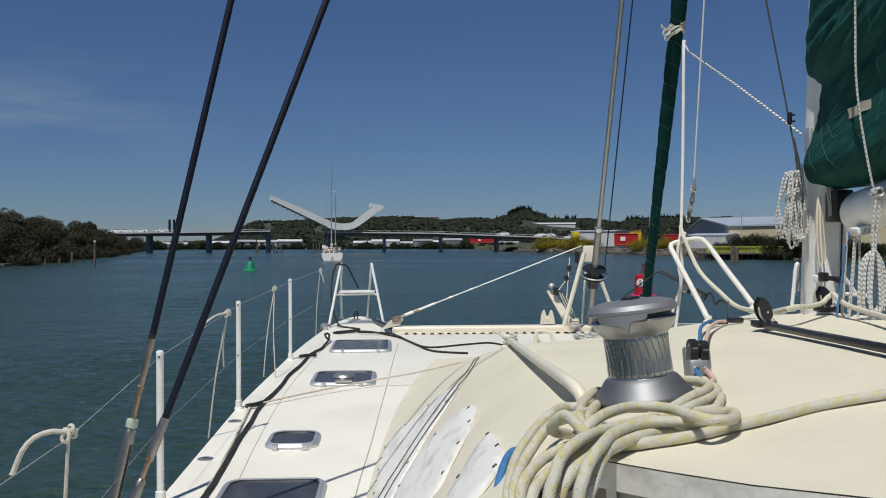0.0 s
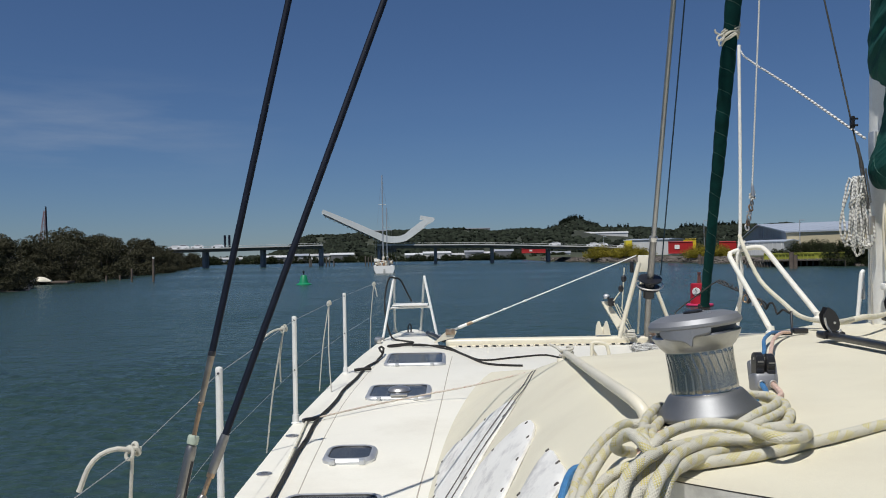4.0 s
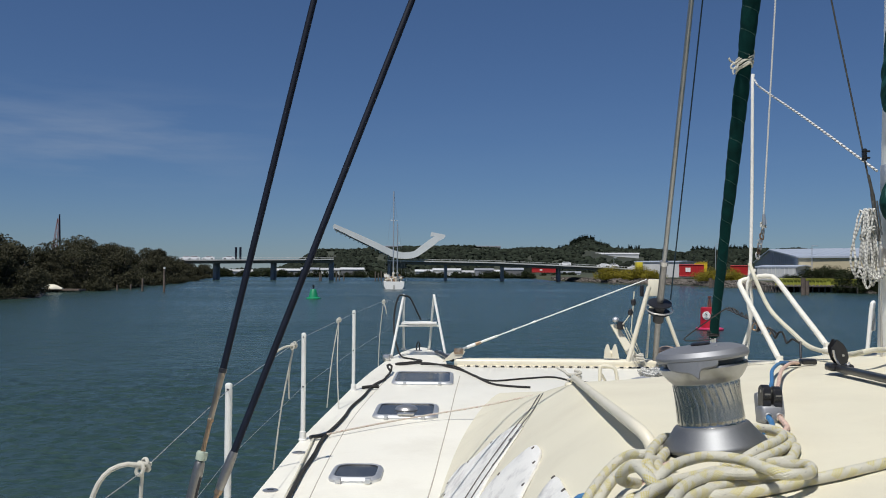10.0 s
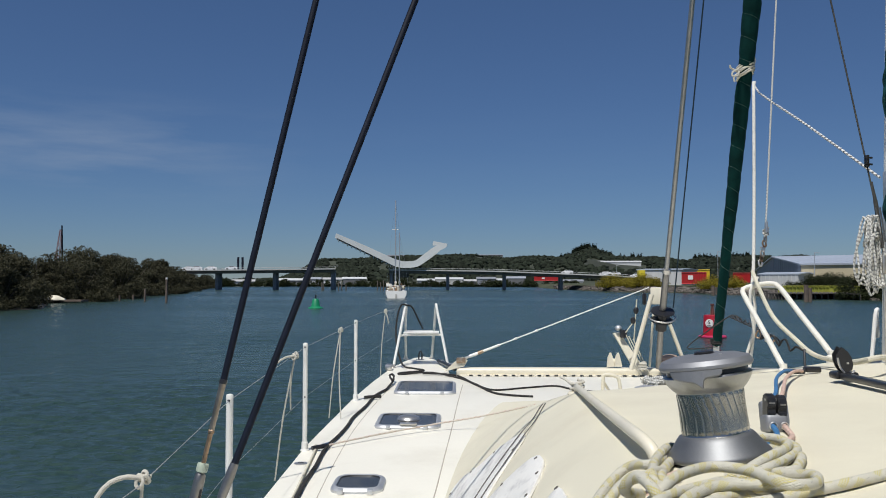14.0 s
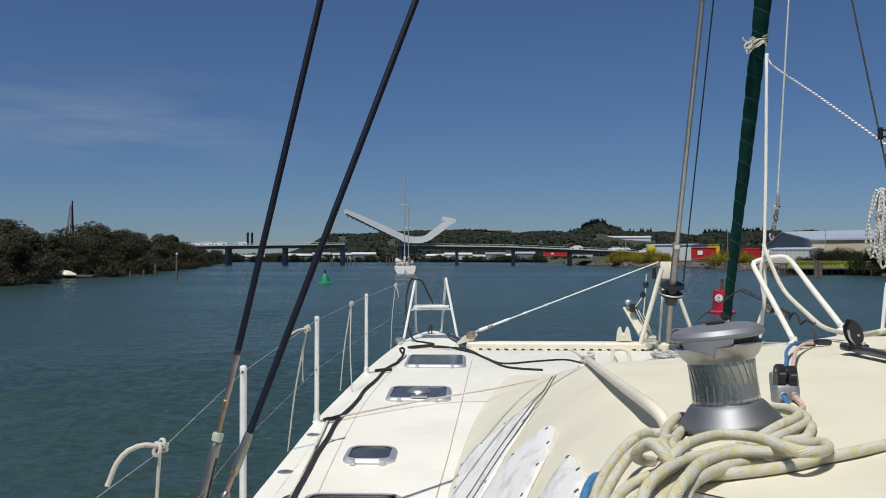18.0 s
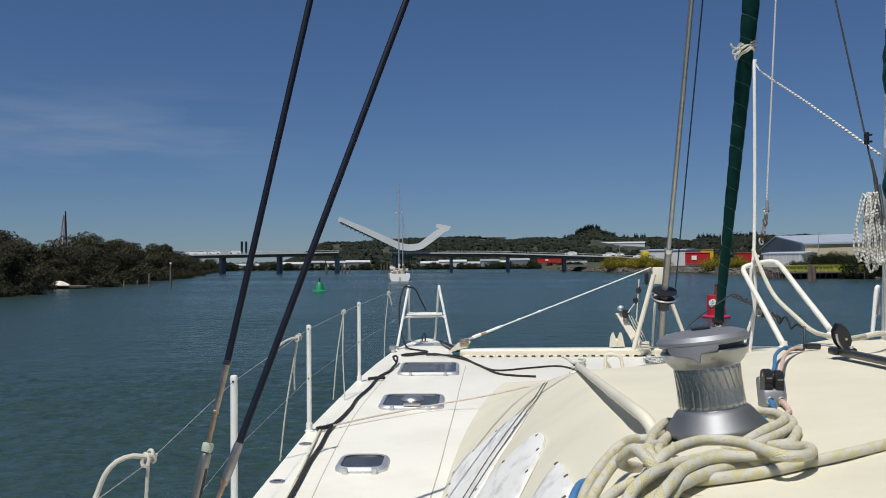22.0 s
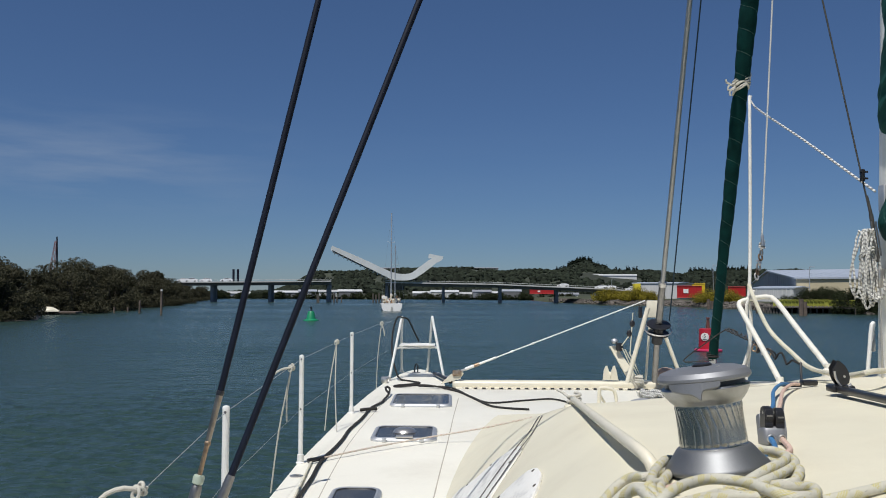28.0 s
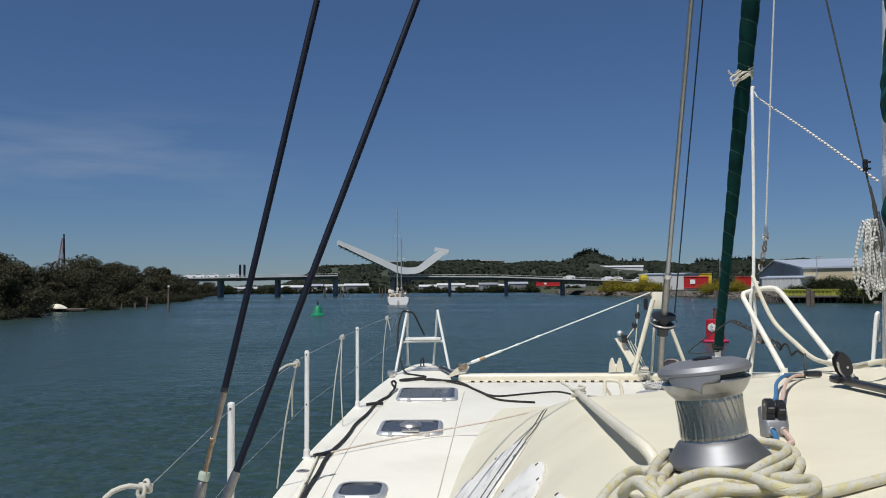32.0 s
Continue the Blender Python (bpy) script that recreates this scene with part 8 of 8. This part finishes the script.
# lattice crane jib behind the mangroves
cr = thing("crane_jib", far(-24.5, 230), "red lattice crane jib rising behind the mangroves", "crane")
CRED = mat("faded_red_steel", (0.24, 0.14, 0.14), rough=0.6, var=0.2)
bm = B()
rod(bm, far(-25.0, 230, 3.0), far(-25.08, 230, rise(3.35, 230)), 0.26, 0.18, n=8)
part("mast", bm, NAVY, cr, "dark slender crane mast")
c0, c1 = far(-25.40, 230, 3.0), far(-25.14, 230, rise(3.1, 230))
q = [Vector((dx, dy, 0)) for dx, dy in ((-0.55, -0.4), (0.55, -0.4), (0.55, 0.4), (-0.55, 0.4))]
for v in q:
    bm = B()
    rod(bm, c0 + v * 1.3, c1 + v * 0.3, 0.07, n=6)
    part("chord", bm, CRED, cr)
for k in range(16):
    t0, t1 = k / 16, (k + 1) / 16
    s0, s1 = 1.3 - t0, 1.3 - t1
    i = k % 2
    bm = B()
    rod(bm, c0.lerp(c1, t0) + q[i] * s0, c0.lerp(c1, t1) + q[1 - i] * s1, 0.05, n=5)
    part("brace", bm, CRED, cr)

# ---- right bank: riprap, wharf, warehouse, containers ----
RBANK = [(5.5, 300), (6.8, 234), (8.5, 210), (10.5, 190), (13.6, 181), (16, 168), (17.2, 154), (19.4, 146), (20.0, 128), (20.9, 121), (23.7, 125), (26, 118), (29, 117), (34, 115), (45, 110), (60, 105)]
shore("east_bank", RBANK, 90, 1.5, GRASS, "grassy reclaimed bank behind riprap")


def bank_d(az):
    return lerp_table(az, [a for a, _ in RBANK], [d for _, d in RBANK])


def rock_mesh(seed):
    r = random.Random(seed)
    bm = B()
    bmesh.ops.create_icosphere(bm, subdivisions=1, radius=1)
    for v in bm.verts:
        v.co *= r.uniform(0.7, 1.15)
        v.co.z *= 0.7
    me = bpy.data.meshes.new("rock")
    bm.to_mesh(me)
    bm.free()
    me.materials.append(ROCK)
    return me


rocks = thing("riprap", far(14, 170), "grey riprap boulders along the reclaimed bank", "rocks", kind="stuff")
rnd = random.Random(31)
base = [rock_mesh(k) for k in range(5)]
verts, faces = [], []
for k in range(2600):
    az = rnd.uniform(6.5, 34)
    up = rnd.random()
    d = bank_d(az) + 0.2 + up * 5.0
    p = far(az, d, 0.02 + 1.0 * up ** 0.8)
    me, s, rot = base[rnd.randrange(5)], rnd.uniform(0.18, 0.5), Matrix.Rotation(rnd.random() * 6.28, 3, "Z")
    o = len(verts)
    verts += [tuple(p + rot @ (v.co * s)) for v in me.vertices]
    faces += [[o + i for i in f.vertices] for f in me.polygons]
me = bpy.data.meshes.new("boulders")
me.from_pydata(verts, [], faces)
me.materials.append(ROCK)
ob = new("boulders", me)
ob.parent = rocks
ob.matrix_parent_inverse = world_of(rocks).inverted()

TIMBER = mat("dark_wharf_timber", (0.085, 0.075, 0.065), rough=0.9, var=0.3, scale=1.5, grain=0.2, gscale=12, bump=0.3)
YEL = mat("yellow_green_rail", (0.32, 0.33, 0.05), rough=0.6, var=0.15, scale=1.0)
wf = thing("wharf", far(22, 120), "low dark timber wharf on piles with a yellow-green fence", "wharf")
W0, W1 = 20.6, 25.2


def wharf_d(az):
    return lerp_table(az, (19.0, 20.9, 23.7, 26, 30), (119, 117.5, 121, 115, 113))


bm = B()
prism(bm, [far(19.55, 119, 0.72), far(20.9, 117.5, 0.72), far(23.7, 121, 0.72), far(25.2, 117, 0.72), far(25.2, 123, 0.72), far(23.7, 127, 0.72), far(20.9, 124, 0.72), far(19.55, 125, 0.72)], (0, 0, 0.12))
part("deck", bm, TIMBER, wf)
for k in range(9):
    az = 19.6 + k * 0.17
    bm = B()
    rod(bm, far(az, wharf_d(az) + 0.4, -0.6), far(az, wharf_d(az) + 0.4, 0.9), 0.12, n=7)
    part("wharf_leg", bm, TIMBER, wf)
for k in range(14):
    az = W0 + (W1 - W0) * k / 13
    bm = B()
    rod(bm, far(az, wharf_d(az) + 0.6, -0.6), far(az, wharf_d(az) + 0.6, 0.8), 0.13, n=7)
    part("wharf_leg", bm, TIMBER, wf)
for k in range(22):
    a0, a1 = W0 + (W1 - W0) * k / 22, W0 + (W1 - W0) * (k + 1) / 22
    bm = B()
    rod(bm, far(a0, wharf_d(a0) + 1.5, 0.85), far(a0, wharf_d(a0) + 1.5, 1.78), 0.05, n=6)
    part("fence_post", bm, YEL, wf)
    bm = B()
    prism(bm, [far(a0 + 0.02, wharf_d(a0) + 1.6, 0.98), far(a1 - 0.02, wharf_d(a1) + 1.6, 0.98), far(a1 - 0.02, wharf_d(a1) + 1.6, 1.68), far(a0 + 0.02, wharf_d(a0) + 1.6, 1.68)], (0.03, 0.06, 0))
    part("fence_panel", bm, YEL, wf)
bm = B()
sweep(bm, [far(W0 + (W1 - W0) * k / 12, wharf_d(W0 + (W1 - W0) * k / 12) + 1.45, 1.74) for k in range(13)], 0.06, 6, soft=False)
part("fence_rail", bm, YEL, wf)
for az, d, h, r in ((22.2, 107.5, 1.95, 0.26), (22.42, 107.8, 1.6, 0.24), (16.7, 150, 1.6, 0.28), (16.95, 151, 1.3, 0.25)):
    pl = thing("mooring_dolphin", far(az, d), "stout weathered timber dolphin pile before the wharf", "pile", "dolphins before the wharf")
    bm = B()
    rod(bm, far(az, d, -0.8), far(az, d, h), r, n=9)
    part("post", bm, RUSTY, pl)

SHEETW = mat("pale_grey_sheet_metal", (0.58, 0.58, 0.57), rough=0.5, var=0.08, scale=0.2, grain=0.05, gscale=2, streak=(1, 1, 0.1))
SHEETR = mat("light_roof_sheet", (0.40, 0.44, 0.50), rough=0.42, var=0.06, scale=0.15, grain=0.04, gscale=2)
# gable grey deepened: the wall's shade is put into the colour
GABLE = mat("shaded_gable_sheet", (0.30, 0.32, 0.34), rough=0.55, var=0.06, scale=0.2, grain=0.05, gscale=2, streak=(1, 1, 0.1))
BEIGE = mat("beige_wall_cladding", (0.55, 0.47, 0.31), rough=0.7, var=0.06, scale=0.15, grain=0.04, gscale=2)


def shed(name, az0, az1, d0, d1, el_eave, el_ridge, wall, roof, label, ends=None, depth=18, base=2.0, doors=0, ribs=0):
    """A gabled shed whose long front runs between two bearings."""
    a, b = far(az0, d0), far(az1, d1)
    n = Vector(((b - a).y, -(b - a).x, 0)).normalized()
    if n.dot(a) < 0:
        n = -n
    ze, zr = rise(el_eave, (d0 + d1) / 2), rise(el_ridge, (d0 + d1) / 2)
    s = thing(name, (a + b) / 2, label, "building")
    up = lambda p, z: Vector((p.x, p.y, z))
    bm = B()
    prism(bm, [up(a, base), up(b, base), up(b, ze), up(a, ze)], n * 0.2)
    fw = part("front_wall", bm, wall, s)
    for p, q in ((a, 1), (b, -1)):
        bm = B()
        t = (b - a).normalized() * 0.2 * q
        prism(bm, [up(p, base) + n * 0.2, up(p + n * depth, base), up(p + n * depth, ze), up(p + n * depth / 2, zr), up(p, ze) + n * 0.2], t)
        part("gable_wall", bm, ends or wall, s)
    for f0, f1 in ((-0.02, 0.5), (1.02, 0.5)):
        bm = B()
        l = (b - a).normalized() * 0.4
        z0 = ze - 0.05
        prism(bm, [up(a + n * depth * f0, z0) - l, up(b + n * depth * f0, z0) + l, up(b + n * depth * f1, zr) + l, up(a + n * depth * f1, zr) - l], (0, 0, 0.18))
        part("roof", bm, roof, s)
    for k in range(doors):
        t = (k + 0.5) / doors
        c = a.lerp(b, t) - n * 0.06
        bm = B()
        dirn = (b - a).normalized()
        prism(bm, [up(c - dirn * 1.6, base), up(c + dirn * 1.6, base), up(c + dirn * 1.6, base + (ze - base) * 0.62), up(c - dirn * 1.6, base + (ze - base) * 0.62)], n * 0.05)
        part("roller_door", bm, SHEETW, fw)
    for k in range(ribs):
        c = a.lerp(b, (k + 0.5) / ribs) - n * 0.05
        bm = B()
        rod(bm, up(c, base), up(c, ze - 0.1), 0.07, n=5)
        part("downpipe", bm, SHEETW, fw)
    return s


wh = thing("warehouse", far(24, 150), "long beige warehouse with a pale metal roof and grey gable", "building")
c0, c1, b0 = far(21.95, 150), far(38, 138), far(20.30, 186)
back = b0 - c0
ze, zt = rise(1.0, 150), rise(1.47, 186)
lift = lambda p, z: Vector((p.x, p.y, z))
bm = B()
prism(bm, [lift(c0, 1.4), lift(c1, 1.4), lift(c1, ze), lift(c0, ze)], (0, 0.25, 0))
wfront = part("front_wall", bm, BEIGE, wh, "beige front cladding")
bm = B()
prism(bm, [lift(c0, 1.4) + Vector((-0.05, 0.3, 0)), lift(c0, ze) + Vector((-0.05, 0.3, 0)), lift(b0, zt), lift(b0, 1.4)], (0.25, 0, 0))
wgable = part("gable_wall", bm, GABLE, wh, "grey metal gable wall with its shade in the colour")
for k in range(14):
    p = c0.lerp(b0, (k + 0.5) / 14)
    bm = B()
    rod(bm, lift(p, 1.4) + Vector((-0.12, 0, 0)), lift(p, ze + (zt - ze) * (k + 0.5) / 14 - 0.1) + Vector((-0.06, 0, 0)), 0.02, n=5)
    part("cladding_rib", bm, GABLE, wgable)
e0 = far(19.35, 224)
bm = B()
prism(bm, [lift(b0, 1.4), lift(b0, zt), lift(e0, rise(0.66, 224)), lift(e0, 1.4)], (0.25, 0, 0))
part("gable_wall", bm, GABLE, wh, "grey metal gable wall with its shade in the colour")
bm = B()
prism(bm, [lift(b0, zt) + Vector((-0.4, 0, 0)), lift(b0 + (c1 - c0), zt), lift(e0 + (c1 - c0), rise(0.66, 224)), lift(e0, rise(0.66, 224)) + Vector((-0.4, 0, 0))], (0, 0, 0.25))
part("roof", bm, SHEETR, wh, "pale metal roof")
bm = B()
prism(bm, [lift(c0, ze) - back * 0.003 + Vector((-0.3, 0, -0.02)), lift(c1, ze) - back * 0.003 + Vector((0, 0, -0.02)), lift(c1 + back, zt), lift(b0, zt) + Vector((-0.4, 0, 0))], (0, 0, 0.25))
part("roof", bm, SHEETR, wh, "pale metal roof")
for k in range(28):
    bm = B()
    p = c0.lerp(c1, (k + 0.5) / 28)
    prism(bm, [lift(p, ze) - back * 0.003 + Vector((0, 0, 0.22)), lift(p, ze) - back * 0.003 + Vector((0.12, 0, 0.22)), lift(p + back, zt + 0.22) + Vector((0.12, 0, 0)), lift(p + back, zt + 0.22)], (0, 0, 0.06))
    part("roof_rib", bm, SHEETR, wh)
for k in range(6):
    bm = B()
    p = c0.lerp(c1, (k + 0.3) / 6)
    rod(bm, lift(p, 1.8) - Vector((0, 0.1, 0)), lift(p, ze) - Vector((0, 0.1, 0)), 0.08, n=6)
    part("downpipe", bm, SHEETW, wfront)
shed("warehouse_annexe", 19.5, 21.75, 152, 147, 0.42, 0.50, SHEETW, SHEETR, "low white annexe before the warehouse gable", None, 4, 1.3, 0, 9)
shed("freight_shed", 12.0, 14.75, 207, 203, 0.72, 0.77, SHEETW, SHEETR, "pale freight shed with a yellow corner", None, 10, 1.4, 2)
fs = thing("yellow_box_trailer", far(12.2, 202), "yellow box trailer beside the freight shed", "trailer")
bm = B()
box(bm, far(12.2, 202, 3.9), (1.4, 2.4, 1.9), 0.05)
part("box", bm, mat("yellow_trailer_paint", (0.62, 0.50, 0.03), rough=0.5, var=0.08), fs)
for dx in (-0.5, 0.5):
    bm = B()
    rod(bm, far(12.2, 200.9, 1.9) + Vector((dx, 0, 0)), far(12.2, 203, 1.9) + Vector((dx, 0, 0)), 0.5, n=14)
    part("wheel", bm, BLACK, fs)
bm = B()
box(bm, far(12.2, 202, 2.7), (1.4, 2.2, 0.6), 0.03)
part("chassis", bm, BLACK, fs)
shed("hilltop_building", -0.6, 3.1, 842, 842, 1.70, 1.75, DARKC, PIERC, "very long low building on the hilltop skyline", None, 12, 14.0, 0)
shed("hilltop_building", -4.9, -3.0, 842, 842, 1.66, 1.71, DARKC, PIERC, "very long low building on the hilltop skyline", None, 12, 14.0, 0)
shed("hillside_shed", 8.9, 12.2, 520, 520, 1.22, 1.32, SHEETW, SHEETW, "long low pale shed on the hillside", None, 16, 7.0, 0)

CONT_RED = mat("red_container_paint", (0.42, 0.018, 0.018), rough=0.5, var=0.08, scale=0.6)
CONT_YEL = mat("yellow_container_paint", (0.62, 0.42, 0.02), rough=0.5, var=0.08, scale=0.6)


def container(az0, az1, d, el0, el1, m, label, mark=False):
    a, b = far(az0, d), far(az1, d)
    z0, z1 = rise(el0, d), rise(el1, d)
    c = thing("shipping_container", (a + b) / 2, label, "container", "containers on the bank")
    bm = B()
    n = Vector((a.x + b.x, a.y + b.y, 0)).normalized()
    ribs = []
    k = 30
    for i in range(k + 1):
        p = a.lerp(b, i / k) + n * (0.05 if i % 2 else 0.0)
        ribs.append((bm.verts.new((p.x, p.y, z0)), bm.verts.new((p.x, p.y, z1))))
    for p, q in zip(ribs, ribs[1:]):
        bm.faces.new((p[0], q[0], q[1], p[1]))
    part("side_panel", bm, m, c, angle=10)
    bm = B()
    prism(bm, [Vector((a.x, a.y, z0)) + n * 0.06, Vector((b.x, b.y, z0)) + n * 0.06, Vector((b.x, b.y, z1)) + n * 0.06, Vector((a.x, a.y, z1)) + n * 0.06], n * 2.4)
    part("box", bm, m, c)
    for z in (z0, z1):
        bm = B()
        rod(bm, Vector((a.x, a.y, z)) - n * 0.02, Vector((b.x, b.y, z)) - n * 0.02, 0.09, n=4)
        part("rail", bm, m, c)
    if mark:
        mid = a.lerp(b, 0.36)
        dirn = (b - a).normalized()
        bm = B()
        prism(bm, [Vector((mid.x, mid.y, z1 - (z1 - z0) * 0.62)) - dirn * 0.5 - n * 0.06, Vector((mid.x, mid.y, z1 - (z1 - z0) * 0.62)) + dirn * 0.5 - n * 0.06,
                   Vector((mid.x, mid.y, z1 - (z1 - z0) * 0.25)) + dirn * 0.5 - n * 0.06, Vector((mid.x, mid.y, z1 - (z1 - z0) * 0.25)) - dirn * 0.5 - n * 0.06], n * 0.03)
        part("white_mark", bm, BOARD, c, "plain white mark")


container(14.75, 16.3, 184, -0.19, 0.55, CONT_RED, "long red shipping container with a white mark", True)
container(17.9, 18.95, 190, -0.08, 0.50, CONT_RED, "red shipping container behind the bushes")
container(15.0, 16.5, 215, 0.0, 0.72, CONT_YEL, "yellow shipping container behind the red one")
container(5.2, 6.9, 318, 0.0, 0.29, CONT_RED, "red freight container beyond the bridge", True)
WROOF = mat("bright_white_roof", (0.62, 0.63, 0.64), rough=0.6, var=0.06, scale=0.2)
SHED_ROOFS = [mat("shed_roof_sheet", c, rough=0.6, var=0.08, scale=0.2) for c in ((0.58, 0.59, 0.59), (0.34, 0.36, 0.40), (0.44, 0.44, 0.43), (0.26, 0.27, 0.29))]
for k, (a0, a1, e) in enumerate(((-11.9, -10.3, 0.14), (-10.2, -9.1, 0.22), (-8.9, -7.7, 0.20), (-7.6, -6.1, 0.24), (-2.6, -1.5, 0.14), (-1.4, 0.4, 0.23), (0.5, 1.3, 0.10), (1.4, 2.6, 0.26), (2.7, 3.3, 0.16), (3.4, 4.6, 0.30), (-14.8, -13.4, 0.06), (7.1, 8.4, 0.1))):
    shed("waterfront_shed", a0, a1, 322 + 0.6 * k, 322 + 0.6 * k, e - 0.15, e - 0.04, (DARKC, PIERC, DIRTY)[k % 3], SHED_ROOFS[k % 4 if k not in (3, 5) else 0], "long low waterfront shed with a pale roof", None, 8, 0.8, k % 3)

# bushes and shrubs
bush = [tree("shrub", 3.4, 4.6, 1800, 0.10, 51 + k, DARKLEAF, "dense dark green shrub on the bank", "shrub", group="shrubs on the bank", low=0.05) for k in range(2)]
ybush = [tree("yellow_shrub", 2.6, 4.4, 1500, 0.10, 61 + k, YELLOWLEAF, "yellow-green flowering shrub on the bank", "shrub", group="yellow shrubs on the bank", low=0.05) for k in range(2)]
spots = []
rnd = random.Random(78)
for a0, a1, n, d, w in ((20.9, 22.2, 5, 135, 0.42), (22.3, 23.2, 4, 134, 0.72), (23.2, 24.1, 4, 134, 0.86), (24.1, 24.9, 4, 132, 0.66), (24.9, 26.2, 6, 119, 0.95), (26.2, 28.6, 10, 119, 1.05), (28.6, 31, 8, 119, 0.8)):
    for k in range(n):
        spots.append((far(a0 + (a1 - a0) * (k + 0.5) / n, d + rnd.uniform(-1, 2), 0.1 if d < 120 else 1.0), w * rnd.uniform(0.8, 1.12)))
scatter(bush, spots, 5)
ys = []
rnd = random.Random(77)
for a0, a1, n, d in ((9.6, 11.8, 9, 194), (11.8, 13.5, 7, 188), (16.2, 18.2, 10, 164)):
    for k in range(n):
        ys.append((far(a0 + (a1 - a0) * (k + 0.5) / n + rnd.uniform(-0.08, 0.08), d + rnd.uniform(0, 5), 1.1), d / 165 * rnd.uniform(0.7, 1.1)))
scatter(ybush, ys, 6)
far_b = []
for k in range(110):
    az = rnd.uniform(-16, 8)
    far_b.append((far(az, 316 + rnd.uniform(-3, 3), 0.2), rnd.uniform(0.45, 0.95)))
scatter([tree("shore_shrub", 3.4, 5.0, 700, 0.22, 71, DARKLEAF, "dark shrub on the far shore", "shrub", group="shrubs on the far shore", low=0.05)], far_b, 8)
for az, d, el in ((17.0, 190, 1.9), (22.7, 146, 1.75), (25.6, 145, 1.9), (10.6, 240, 1.0)):
    lp = thing("lamp_post", far(az, d), "slim grey lamp post on the bank", "lamp post", "lamp posts on the bank")
    bm = B()
    rod(bm, far(az, d, 1.0), far(az, d, rise(el, d)), 0.07, 0.05, n=6)
    part("pole", bm, ALU, lp)
    bm = B()
    box(bm, far(az, d, rise(el, d)) + Vector((0.4, 0, 0)), (0.9, 0.15, 0.1), 0.02)
    part("lantern", bm, ALU, lp)
